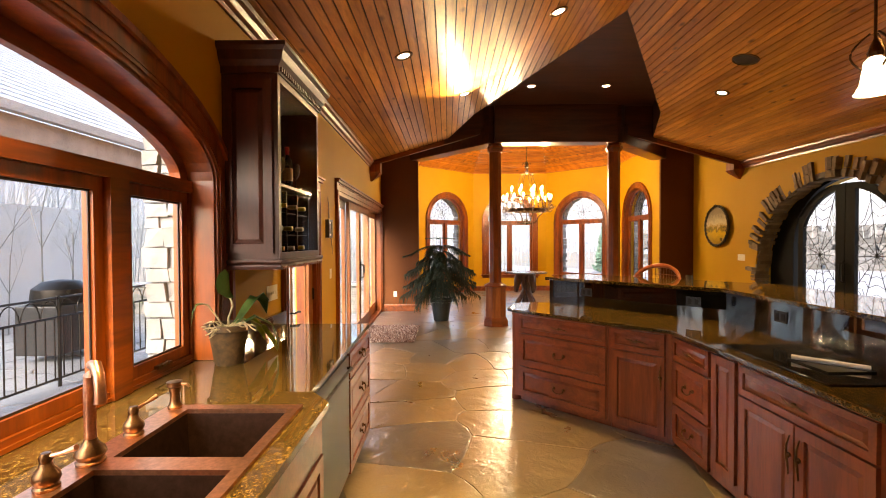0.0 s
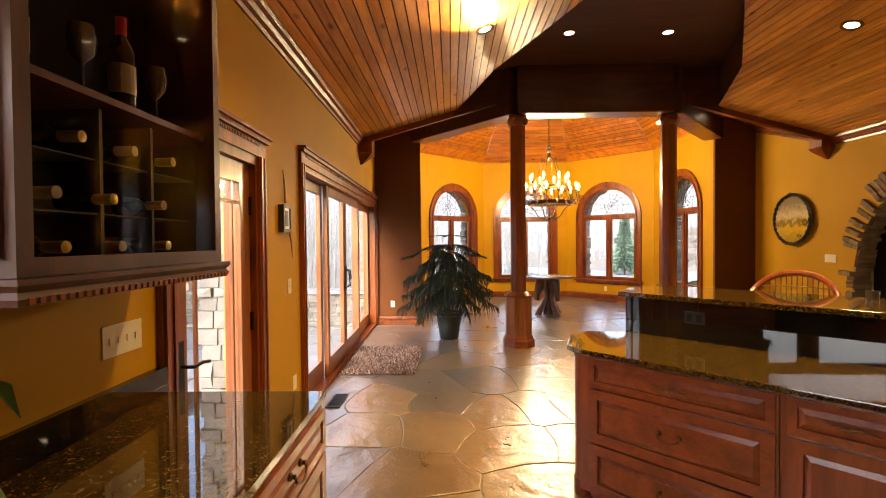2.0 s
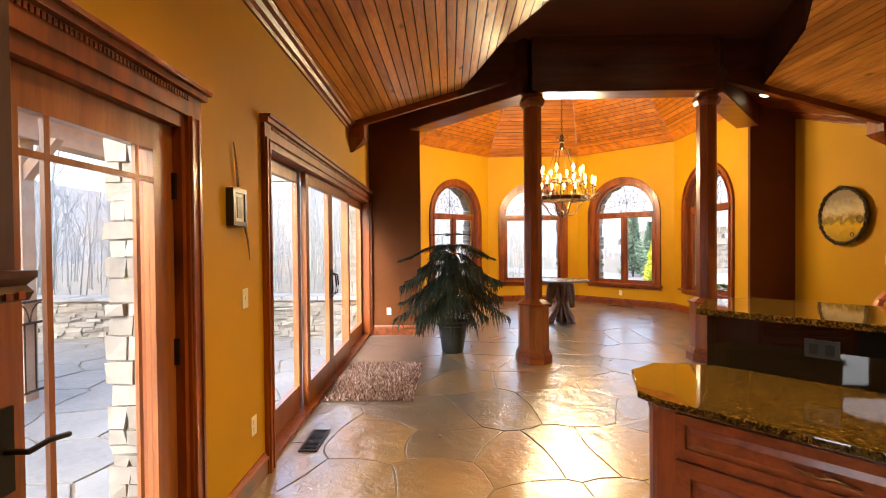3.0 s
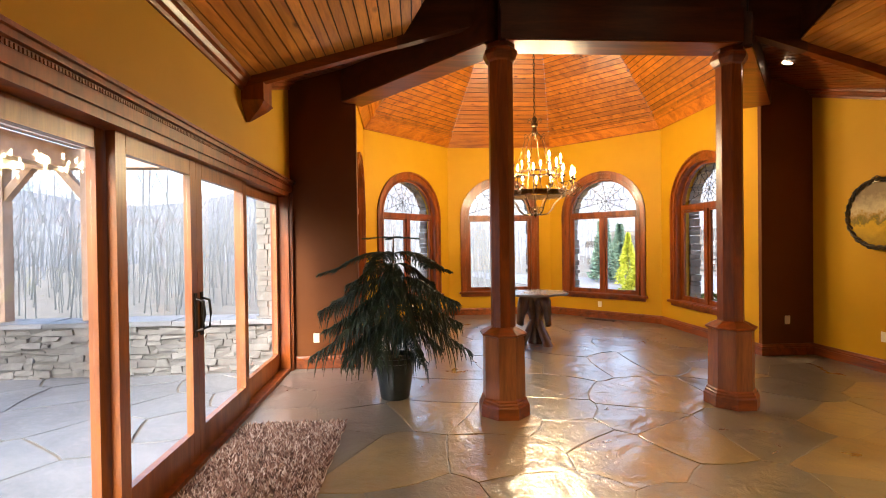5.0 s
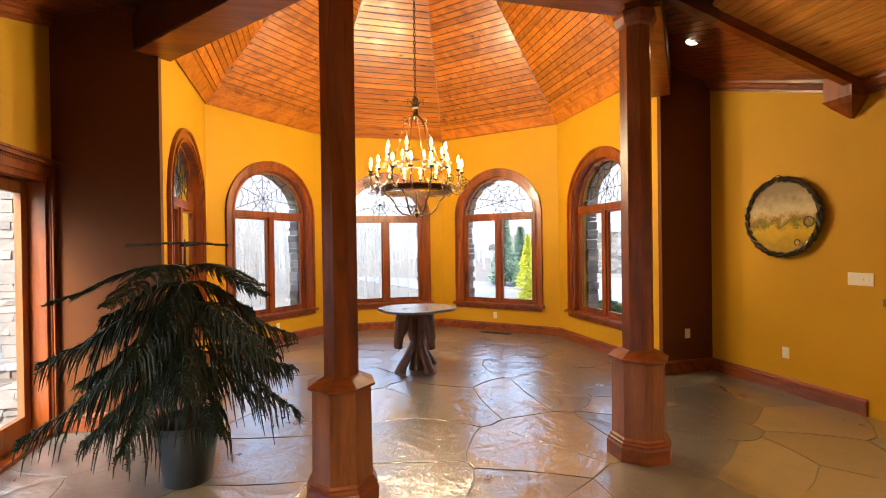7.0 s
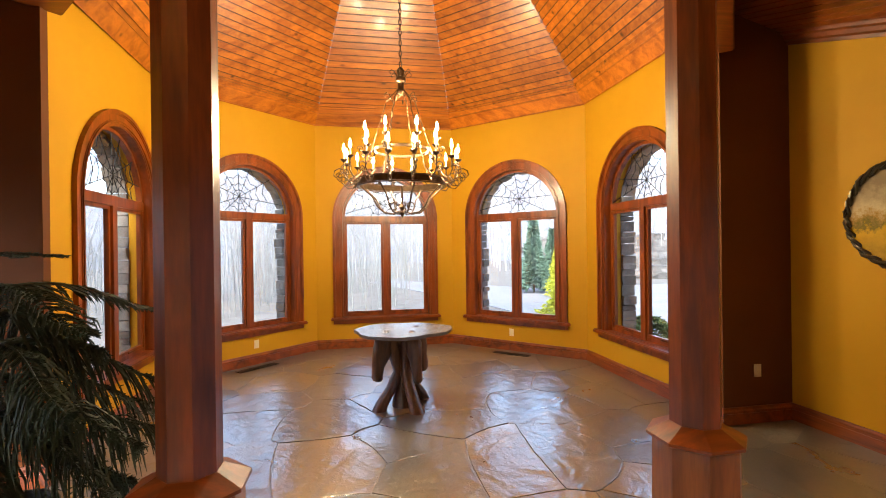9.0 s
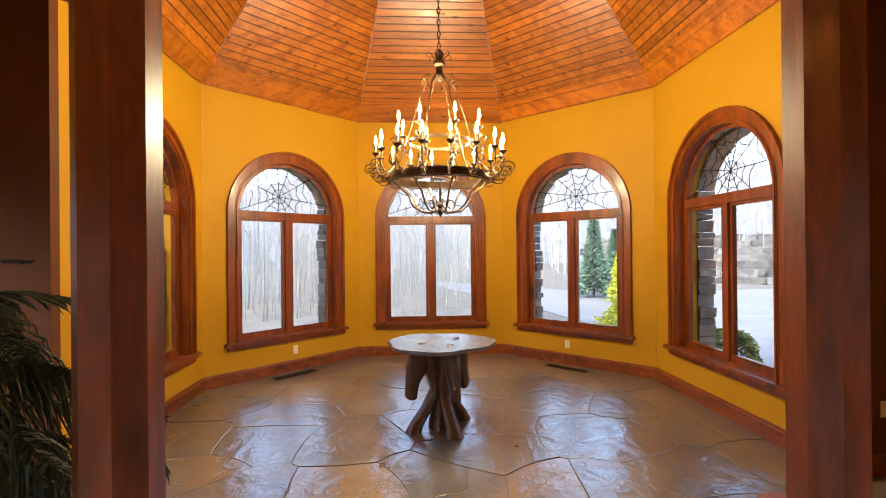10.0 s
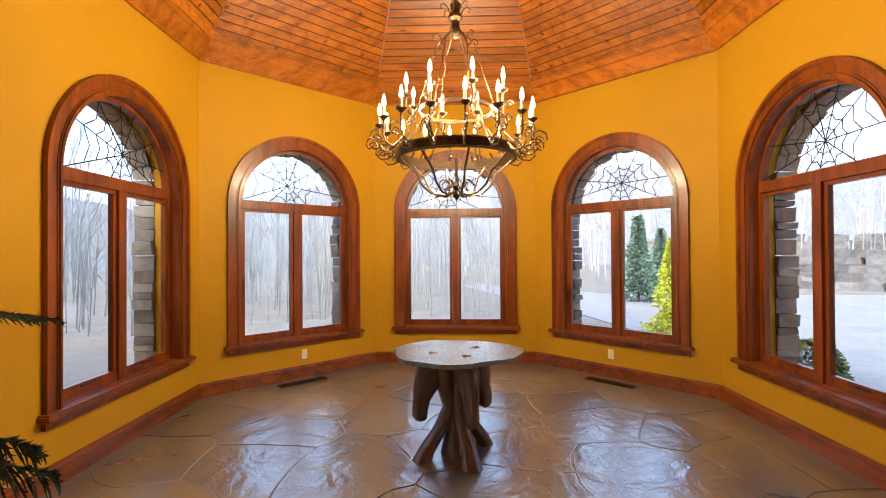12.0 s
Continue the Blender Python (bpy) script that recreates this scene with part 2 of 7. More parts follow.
BRUSH = plain("hazed_winter_brush", (0.20, 0.21, 0.205), 0.9, 0, 0.25, 2)
EVERGREEN = plain("hazed_spruce", (0.09, 0.16, 0.12), 0.9, 0, 0.3, 3)
SHRUB = plain("golden_shrub", (0.34, 0.38, 0.03), 0.7, 0, 0.3, 6)
BUSHGREEN = plain("green_bush", (0.09, 0.14, 0.04), 0.8, 0, 0.3, 6)
SHINGLE = plain("pale_shingle", (0.32, 0.335, 0.35), 0.6, 0, 0.15, 8)
GUTTER = plain("grey_gutter", (0.45, 0.47, 0.5), 0.4, 0.3)
GREYWOOD = plain("weathered_post", (0.34, 0.24, 0.18), 0.7, 0, 0.2, 6)
WALLGREY = plain("pale_stucco", (0.66, 0.67, 0.69), 0.8, 0, 0.06, 2)
SILVER = plain("pewter_rim", (0.10, 0.085, 0.06), 0.35, 0.9)
COOKGLASS = plain("black_cooktop_glass", (0.008, 0.008, 0.009), 0.05)
HANDLEWHITE = plain("white_enamel", (0.75, 0.73, 0.68), 0.35, 0, 0.03)
CLEARBOWL = plain("smoked_glass_bowl", (0.06, 0.05, 0.04), 0.1, 0.2)
BOTTLE = plain("dark_bottle_glass", (0.012, 0.018, 0.012), 0.08)
FOIL = plain("gold_foil", (0.28, 0.20, 0.02), 0.3, 0.6)
REDFOIL = plain("red_foil", (0.4, 0.02, 0.02), 0.35, 0.3)
LABELM = plain("cream_label", (0.22, 0.19, 0.12), 0.6)


def glow(name, color, strength):
    m = bpy.data.materials.new(name)
    m.use_nodes = True
    n, l = m.node_tree.nodes, m.node_tree.links
    n.remove(n["Principled BSDF"])
    e = n.new("ShaderNodeEmission")
    e.inputs[0].default_value, e.inputs[1].default_value = (*color, 1), strength
    l.new(e.outputs[0], n["Material Output"].inputs[0])
    return m


FLAME = glow("flame_bulb_glow", (1.0, 0.80, 0.48), 30)
DOWNGLOW = glow("downlight_glow", (1.0, 0.80, 0.52), 3)
SHADEGLOW = glow("pendant_glass_glow", (1.0, 0.80, 0.48), 0.8)


def glass(name, gloss=0.07, tint=(1, 1, 1)):
    m = bpy.data.materials.new(name)
    m.use_nodes = True
    n, l = m.node_tree.nodes, m.node_tree.links
    n.remove(n["Principled BSDF"])
    t, g, x = n.new("ShaderNodeBsdfTransparent"), n.new("ShaderNodeBsdfGlossy"), n.new("ShaderNodeMixShader")
    t.inputs[0].default_value = (*tint, 1)
    g.inputs["Roughness"].default_value = 0.02
    x.inputs[0].default_value = gloss
    l.new(t.outputs[0], x.inputs[1])
    l.new(g.outputs[0], x.inputs[2])
    l.new(x.outputs[0], n["Material Output"].inputs[0])
    return m


GLASS = glass("window_glass", 0.06)
CABGLASS = glass("cabinet_glass", 0.015)


def painted_plate():
    """A glazed plate with a landscape: sky, hills and a golden field."""
    m, n, l, b = mat("painted_landscape_plate", 0.5)
    b.inputs["Specular IOR Level"].default_value = 0.1
    v = coords(n, l)
    sep = n.new("ShaderNodeSeparateXYZ")
    l.new(v, sep.inputs[0])
    w = noise_tex(n, l, v, 11, 6, 0.7)
    add = n.new("ShaderNodeMath")
    add.operation = 'MULTIPLY_ADD'
    l.new(w, add.inputs[0])
    add.inputs[1].default_value = 0.42
    l.new(sep.outputs["Z"], add.inputs[2])
    mr = n.new("ShaderNodeMapRange")
    l.new(add.outputs[0], mr.inputs[0])
    mr.inputs[1].default_value, mr.inputs[2].default_value = -0.22, 0.55
    c = ramp(n, l, mr.outputs[0], [(0.10, (0.30, 0.18, 0.006)), (0.40, (0.55, 0.33, 0.012)), (0.47, (0.16, 0.13, 0.02)), (0.54, (0.36, 0.22, 0.05)), (0.62, (0.52, 0.42, 0.24)), (0.90, (0.26, 0.20, 0.12))])
    l.new(c, b.inputs["Base Color"])
    return m


PAINTED = painted_plate()


# ---- mesh helpers ----
def box(bm, x0, x1, y0, y1, z0, z1, m=None):
    v = [bm.verts.new((x, y, z)) for z in (z0, z1) for x, y in ((x0, y0), (x1, y0), (x1, y1), (x0, y1))]
    if m is not None:
        for p in v:
            p.co = m @ p.co
    for f in ((3, 2, 1, 0), (4, 5, 6, 7), (0, 1, 5, 4), (1, 2, 6, 5), (2, 3, 7, 6), (3, 0, 4, 7)):
        bm.faces.new([v[i] for i in f])


def prism(bm, pts, z0, z1, m=None):
    """Extrude a counter-clockwise plan from z0 to z1."""
    lo = [bm.verts.new((x, y, z0)) for x, y in pts]
    hi = [bm.verts.new((x, y, z1)) for x, y in pts]
    if m is not None:
        for p in lo + hi:
            p.co = m @ p.co
    k = len(pts)
    bm.faces.new(lo[::-1])
    bm.faces.new(hi)
    for i in range(k):
        bm.faces.new((lo[i], lo[(i + 1) % k], hi[(i + 1) % k], hi[i]))


def lathe(bm, profile, at=(0, 0, 0), seg=20, m=None):
    rings = []
    for r, z in profile:
        ring = []
        for i in range(seg):
            a = 2 * math.pi * i / seg
            p = Vector((r * math.cos(a), r * math.sin(a), z))
            p = (m @ p if m is not None else p) + Vector(at)
            ring.append(bm.verts.new(p))
        rings.append(ring)
    for a, b in zip(rings, rings[1:]):
        for i in range(seg):
            bm.faces.new((a[i], a[(i + 1) % seg], b[(i + 1) % seg], b[i]))
    bm.faces.new(rings[0][::-1])
    bm.faces.new(rings[-1])


def tube(bm, pts, radii, seg=6, closed=False):
    pts = [Vector(p) for p in pts]
    if isinstance(radii, (int, float)):
        radii = [radii] * len(pts)
    rings, k = [], len(pts)
    for i, p in enumerate(pts):
        d = (pts[(i + 1) % k] - pts[i - 1]) if closed else (pts[min(i + 1, k - 1)] - pts[max(i - 1, 0)])
        d = d.normalized() if d.length > 1e-6 else Vector((0, 0, 1))
        ref = Vector((0, 0, 1)) if abs(d.z) < 0.95 else Vector((1, 0, 0))
        s = d.cross(ref).normalized()
        u = s.cross(d)
        rings.append([bm.verts.new(p + radii[i] * (s * math.cos(2 * math.pi * j / seg) + u * math.sin(2 * math.pi * j / seg))) for j in range(seg)])
    for a, b in (zip(rings, rings[1:] + rings[:1]) if closed else zip(rings, rings[1:])):
        for j in range(seg):
            bm.faces.new((a[j], a[(j + 1) % seg], b[(j + 1) % seg], b[j]))
    if not closed:
        bm.faces.new(rings[0][::-1])
        bm.faces.new(rings[-1])


def sweep(bm, path, profile, up=Vector((0, 0, 1)), closed=False):
    """Sweep a closed profile of (out, up) pairs along a level path; out is to the right of the way."""
    path, rings = [Vector(p) for p in path], []
    k = len(path)
    for i, p in enumerate(path):
        ds = []
        if i > 0 or closed:
            ds.append((p - path[i - 1]).normalized())
        if i < k - 1 or closed:
            ds.append((path[(i + 1) % k] - p).normalized())
        d = sum(ds, Vector()).normalized()
        side = d.cross(up).normalized()
        stretch = 1 / max(0.4, d.dot(ds[0]))
        rings.append([bm.verts.new(p + side * (o * stretch) + up * h) for o, h in profile])
    q = len(profile)
    for a, b in (zip(rings, rings[1:] + rings[:1]) if closed else zip(rings, rings[1:])):
        for j in range(q):
            bm.faces.new((a[j], a[(j + 1) % q], b[(j + 1) % q], b[j]))
    if not closed:
        bm.faces.new(rings[0][::-1])
        bm.faces.new(rings[-1])


def finish(name, bm, material, smooth=False, bevel=0.0):
    bmesh.ops.recalc_face_normals(bm, faces=bm.faces[:])
    me = bpy.data.meshes.new(name)
    if bevel:
        bmesh.ops.bevel(bm, geom=bm.edges[:], offset=bevel, segments=2, affect='EDGES', profile=0.6)
    bm.to_mesh(me)
    bm.free()
    me.materials.append(material)
    if smooth:
        me.polygons.foreach_set("use_smooth", [True] * len(me.polygons))
        me.set_sharp_from_angle(angle=radians(40))
    return new(name, me)


def part(name, bm, material, parent, label="", smooth=False, bevel=0.0):
    ob = finish(name, bm, material, smooth, bevel)
    ob.parent = parent
    if label:
        ob["label"] = label
    return ob


def thing(name, at, label, category, group="", kind="", rz=0.0):
    e = new(name)
    e.empty_display_size = 0.1
    e.matrix_world = pose(*at, 0, 0, rz)
    return tagged(e, label, category, group, kind)


def N():
    return bmesh.new()


def setting(name, bm, material, label, category, smooth=False):
    return tagged(finish(name, bm, material, smooth), label, category, kind="structure")


# ---- plan ----
XL, XR, XRIDGE = -1.5, 5.72, 1.94
RIDGE, SLOPE, YV = 4.06, 0.28, 8.75
YBACK, YPIER = -3.2, 10.5
OCT = [(0.82, 14.62), (3.12, 14.62), (4.78, 12.96), (4.80, 10.5), (3.14, 8.68), (0.88, 8.68), (-0.74, 10.5), (-0.84, 12.96)]
APEX = (1.98, 11.65, 7.1)
HOUT = 3.72


def xl(y):
    """The left wall's face, which leans a little away."""
    return -1.30 - 0.02 * y


def xr(y):
    """The right wall's face."""
    return 5.80 - 0.025 * y


def vault(x, y=0.0):
    return RIDGE - SLOPE * abs(x - XRIDGE) + max(0.0, y - YV) * 0.33


COFFER = 4.10


def coffer_edge(x):
    """Where the vault's boards stop at the dark coffer before the tower."""
    d = abs(x - XRIDGE)
    return min(YV, 5.0 + 1.66 * d if d < 1.5 else 7.49 + 2.9 * (d - 1.5))


def lid(x, y):
    """The ceiling's height over a point of the main room."""
    return COFFER if coffer_edge(x) < y < YV else vault(x, y)


def wall_frame(p0, p1):
    """A frame with x along the wall from p0 to p1, y away to the left of it, z up."""
    d = (Vector(p1) - Vector(p0)).normalized()
    m = Matrix(((d.x, -d.y, 0, p0[0]), (d.y, d.x, 0, p0[1]), (0, 0, 1, 0), (0, 0, 0, 1)))
    return m, (Vector(p1) - Vector(p0)).length


def arch_top(u, a, rise, zs, uc):
    return zs + rise * math.sqrt(max(0.0, 1 - ((u - uc) / a) ** 2))


def holed_wall(name, p0, p1, height, holes, thick, material, label, z0=-0.3):
    """A wall from p0 to p1, thick to the left, with holes (u0, u1, sill, spring, rise)."""
    m, length = wall_frame(p0, p1)
    bm = N()
    u = 0.0
    for a, b, sill, spring, rise in sorted(holes):
        box(bm, u, a, 0, thick, z0, height, m)
        if sill > z0:
            box(bm, a, b, 0, thick, z0, sill, m)
        if rise == 0:
            box(bm, a, b, 0, thick, spring, height, m)
        else:
            k, uc, ra = 24, (a + b) / 2, (b - a) / 2
            us = [uc - ra * math.cos(math.pi * i / k) for i in range(k + 1)]
            for s, e in zip(us, us[1:]):
                v = [(s, arch_top(s, ra, rise, spring, uc)), (e, arch_top(e, ra, rise, spring, uc)), (e, height), (s, height)]
                fr = [bm.verts.new(m @ Vector((x, 0, z))) for x, z in v]
                bk = [bm.verts.new(m @ Vector((x, thick, z))) for x, z in v]
                bm.faces.new(fr[::-1])
                bm.faces.new(bk)
                bm.faces.new((fr[0], fr[1], bk[1], bk[0]))
                bm.faces.new((fr[2], fr[3], bk[3], bk[2]))
        u = b
    box(bm, u, length, 0, thick, z0, height, m)
    return setting(name, bm, material, label, "wall"), m


def arch_outline(a, b, sill, spring, rise, grow=0.0, k=28, legs=True):
    """Points up one side, over the arch and down, grown outwards."""
    uc, ra = (a + b) / 2, (b - a) / 2 + grow
    pts = [(uc - ra, sill)] if legs else []
    pts += [(uc - ra * math.cos(math.pi * i / k), spring + (rise + grow) * math.sin(math.pi * i / k)) for i in range(k + 1)]
    if legs:
        pts.append((uc + ra, sill))
    return pts


def band(bm, inner, outer, v0, v1, m, closed=False):
    """A solid band between two outlines of equal length, from depth v0 to v1."""
    rows = [[bm.verts.new(m @ Vector((u, v, z))) for u, z in line] for line, v in ((inner, v0), (outer, v0), (outer, v1), (inner, v1))]
    k = len(inner)
    for i in range(k if closed else k - 1):
        j = (i + 1) % k
        for a, b in ((0, 1), (1, 2), (2, 3), (3, 0)):
            bm.faces.new((rows[a][i], rows[a][j], rows[b][j], rows[b][i]))
    if not closed:
        for i in (0, k - 1):
            bm.faces.new([rows[r][i] for r in range(4)])


# ---- lamps ----
CH = (1.99, 11.62)
for i in range(5):
    a = 2 * math.pi * i / 5 + 0.3
    lamp("candle_light", 'POINT', (CH[0] + 0.50 * math.cos(a), CH[1] + 0.50 * math.sin(a), 2.82), 14.5, 0.06)
# The two at (3.7, 3.6) and (-0.75, 1.05) are unseen, added for brightness.
DOWN = [(0.24, 6.27, 15), (-0.42, 4.51, 14), (1.09, 4.53, 76), (1.37, 7.54, 3), (2.585, 7.56, 4), (3.70, 6.27, 36), (3.7, 3.6, 55), (-0.75, 1.05, 185), (4.4, 9.5, 2)]
for x, y, watts in DOWN:
    lamp("downlight_lamp", 'SPOT', (x, y, lid(x, y) - 0.05), watts, 0.17, (1.0, 0.68, 0.28), None, 76 if y < 2 else 112, 0.7)
lamp("eyeball_lamp", 'SPOT', (0.28, 6.20, lid(0.28, 6.2) - 0.24), 40, 0.06, (1.0, 0.74, 0.40), (0.10, 5.2, 4.15), 125, 0.9)
lamp("pendant_lamp", 'POINT', (2.15, 2.35, 2.45), 4, 0.06)


# ---- structure ----
wall_left, MLW = holed_wall("wall_left", (xl(YBACK), YBACK), (xl(YPIER), YPIER), 3.2,
                            [(2.84, 5.86, 0.884, 1.95, 0.45), (7.09, 8.06, -0.3, 2.13, 0), (9.1, 13.55, -0.3, 2.25, 0)], 0.22, YELLOW,
                            "ochre yellow plaster wall with window and doors")
wall_right, MRW = holed_wall("wall_right", (xr(YPIER), YPIER), (xr(YBACK), YBACK), 3.9, [(2.07, 5.23, -0.3, 0.95, 1.58)], 0.55, YELLOW,
                             "ochre yellow plaster wall with stone archway")
bm = N()
box(bm, XL - 0.25, XR + 0.55, YBACK - 0.25, YBACK, -0.3, 4.2)
setting("wall_back", bm, YELLOW, "ochre yellow plaster wall behind the kitchen", "wall")

# gable raise of the side walls past the vault, and the brown piers
bm = N()
box(bm, xl(YPIER) - 0.22, xl(YPIER), YV, YPIER, 3.2, 3.95)
setting("wall_left_upper", bm, YELLOW, "ochre plaster wall above the sliding doors", "wall")
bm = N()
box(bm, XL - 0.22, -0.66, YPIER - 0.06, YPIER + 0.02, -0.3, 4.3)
setting("wall_pier_1", bm, BROWNSHADE, "brown plaster pier, shade in its colour, beside the glass doors", "wall")
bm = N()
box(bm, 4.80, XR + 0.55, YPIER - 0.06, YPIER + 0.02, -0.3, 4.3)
setting("wall_pier_2", bm, BROWNSHADE, "brown plaster pier, shade in its colour, beside the tower room", "wall")

OCT_WALLS = [(6, 7), (7, 0), (0, 1), (1, 2), (2, 3)]
WH, WS, WSP = 0.74, 0.52, 2.17
oct_frames = []
for i, (a, b) in enumerate(OCT_WALLS):
    L = (Vector(OCT[b]) - Vector(OCT[a])).length
    uc = L / 2 + (0.10 if i == 0 else 0.0)
    w, m = holed_wall("wall_tower_%d" % (i + 1), OCT[a], OCT[b], 4.0, [(uc - WH, uc + WH, WS, WSP, WH)], 0.24, YELLOW,
                      "ochre yellow plaster wall of the tower room")
    oct_frames.append((m, uc, L))
# outer corner fillers behind the tower walls
bm = N()
for k in (7, 0, 1, 2):
    c = Vector(OCT[k]) + (Vector(OCT[k]) - Vector((1.98, 11.7))).normalized() * 0.16
    lathe(bm, [(0.145, -0.3), (0.145, 4.0)], (c.x, c.y, 0), 8)
setting("wall_tower_corner", bm, MORTAR, "stone corner posts outside the tower", "wall")

# ceilings: main vault of grooved boards, side bays, tower
PITCH = 0.088


def hexa(bm, v):
    """A solid from four lower and four upper corners."""
    v = [bm.verts.new(p) for p in v]
    for f in ((3, 2, 1, 0), (4, 5, 6, 7), (0, 1, 5, 4), (1, 2, 6, 5), (2, 3, 7, 6), (3, 0, 4, 7)):
        bm.faces.new([v[k] for k in f])


def vault_boards(bm, back, x0, x1, ya, yb):
    n = int(round((x1 - x0) / PITCH))
    w = (x1 - x0) / n
    for i in range(n):
        xa, xc = x0 + i * w, x0 + (i + 1) * w
        for m_, s, e, up, th in ((bm, xa, xc - 0.012, 0.0, 0.018), (back, xa, xc, 0.010, 0.04)):
            hexa(m_, [(x, y, vault(x, y) + h) for h in (up, up + th) for x, y in ((s, ya), (e, ya), (e, yb(e)), (s, yb(s)))])


def diag_left(x):
    return min(YPIER, 8.68 + (0.88 - x) * (10.5 - 8.68) / (0.88 + 0.74) + 0.05) if x < 0.88 else 8.76


def diag_right(x):
    return min(YPIER, 8.68 + (x - 3.14) * (10.5 - 8.68) / (4.80 - 3.14) + 0.05) if x > 3.14 else 8.76


bm, back = N(), N()
for s, e in ((XL, XRIDGE), (XRIDGE, XR)):
    vault_boards(bm, back, s, e, YBACK, coffer_edge)
setting("ceiling", bm, PINE, "knotty pine grooved board vaulted ceiling", "ceiling")
setting("ceiling_backing", back, GROOVE, "dark backing between the ceiling boards", "ceiling")
bm, back = N(), N()
vault_boards(bm, back, XL, 0.86, YV, diag_left)
vault_boards(bm, back, 3.16, XR, YV, diag_right)
setting("ceiling_bay", bm, TRIMY, "stained pine board ceiling of the side bays", "ceiling")
bm2 = N()
for s, e, fn in ((XL, 0.86, diag_left), (3.16, XR, diag_right)):
    k = 12
    xs = [s + (e - s) * i / k for i in range(k + 1)]
    for a, b in zip(xs, xs[1:]):
        v = [bm2.verts.new((x, y, vault(x, y) + h)) for h in (0.022, 0.06) for x, y in ((a, YV), (b, YV), (b, fn(b)), (a, fn(a)))]
        for f in ((3, 2, 1, 0), (4, 5, 6, 7), (0, 1, 5, 4), (1, 2, 6, 5), (2, 3, 7, 6), (3, 0, 4, 7)):
            bm2.faces.new([v[q] for q in f])
setting("ceiling_bay_backing", bm2, GROOVE, "dark backing of the side bay boards", "ceiling")
back.free()

# dark coffer between the vault and the tower's header
bm = N()
XA, XB = XRIDGE - 1.935, XRIDGE + 1.935
edge = [XA, 0.2, XRIDGE - 1.5, 0.9, 1.4, XRIDGE, 2.5, 3.0, XRIDGE + 1.5, 3.7, XB]
for a, b in zip(edge, edge[1:]):
    hexa(bm, [(x, y, COFFER + h) for h in (0.0, 0.05) for x, y in ((a, coffer_edge(a)), (b, coffer_edge(b)), (b, YV), (a, YV))])
    hexa(bm, [(x, coffer_edge(x) + d, z) for z in (0, 1) for x, d in ((a, -0.03), (b, -0.03), (b, 0.0), (a, 0.0))])
    bm.verts.ensure_lookup_table()
    for v in bm.verts[-8:]:
        v.co.z = COFFER if v.co.z > 0.5 else min(COFFER - 0.002, vault(v.co.x) + 0.002)
for a, b in ((XA - 0.06, 0.92), (3.08, XB + 0.06)):
    k = 4
    for i in range(k):
        xa, xb = a + (b - a) * i / k, a + (b - a) * (i + 1) / k
        hexa(bm, [(xa, YV - 0.03, vault(xa) - 0.088), (xb, YV - 0.03, vault(xb) - 0.088), (xb, YV + 0.06, vault(xb) - 0.088), (xa, YV + 0.06, vault(xa) - 0.088)]
             + [(x, y, COFFER + 0.06) for x, y in ((xa, YV - 0.03), (xb, YV - 0.03), (xb, YV + 0.06), (xa, YV + 0.06))])
setting("ceiling_coffer", bm, BEAM, "dark stained wooden ceiling coffer before the tower", "ceiling")

# tower ceiling: level boards on eight slopes
apex = Vector(APEX)
bm, back, bead = N(), N(), N()
for i in range(8):
    p, q = Vector((*OCT[i], HOUT)), Vector((*OCT[(i + 1) % 8], HOUT))
    nrm = (q - p).cross(apex - p).normalized()
    if nrm.z < 0:
        nrm = -nrm
    slope_len = ((p + q) / 2 - apex).length
    n = int(slope_len / 0.105)
    s0 = 0.30 / slope_len
    edges = [0.0, s0] + [s0 + (0.97 - s0) * (j + 1) / n for j in range(n)]
    for j, (a, b) in enumerate(zip(edges, edges[1:])):
        g = 0.014 / slope_len
        v = []
        for h in (0.0, 0.018):
            for base, t in ((p, a), (q, a), (q, b - g), (p, b - g)):
                v.append(bm.verts.new(base.lerp(apex, t) + nrm * (h - (0.02 if j == 0 else 0))))
        for f in ((3, 2, 1, 0), (4, 5, 6, 7), (0, 1, 5, 4), (1, 2, 6, 5), (2, 3, 7, 6), (3, 0, 4, 7)):
            bm.faces.new([v[k] for k in f])
    for t0, t1, proud in ((0.004, 0.02, 0.036), (0.205, 0.225, 0.034), (0.265, 0.305, 0.042), (0.305, 0.335, 0.024)):
        t0, t1 = t0 / slope_len, t1 / slope_len
        hexa(bead, [base.lerp(apex, t) - nrm * h for h in (proud, 0.004) for base, t in ((p, t0), (q, t0), (q, t1), (p, t1))])
    back.faces.new([back.verts.new(x + nrm * 0.013) for x in (p, q, apex)])
setting("ceiling_tower", bm, PINE_OCT, "knotty pine board ceiling of the tower room", "ceiling")
setting("trim_tower_cornice", bead, PINE_OCT, "beaded pine cornice under the tower slopes", "trim")
setting("ceiling_tower_backing", back, GROOVE, "dark backing of the tower boards", "ceiling")

# floor slab and ground
bm = N()
prism(bm, [(XL - 0.25, YBACK - 0.2), (XR + 0.6, YBACK - 0.2), (XR + 0.6, 10.6), (5.0, 10.6), (5.0, 13.05), (3.2, 14.85), (0.75, 14.85), (-1.05, 13.05), (-1.05, 10.6), (XL - 0.25, 10.6)], -0.2, -0.007)
floor = setting("floor", bm, GROUT, "irregular flagstone floor with pale joints", "floor")

# headers over the tower opening, dark fascia above
bm = N()
for a, b in ((6, 5), (5, 4), (4, 3)):
    p, q = Vector(OCT[a]), Vector(OCT[b])
    m, L = wall_frame(p, q)
    box(bm, 0.04 if a == 6 else 0, L - (0.04 if b == 3 else 0), -0.16, 0.16, 3.41, 3.72, m)
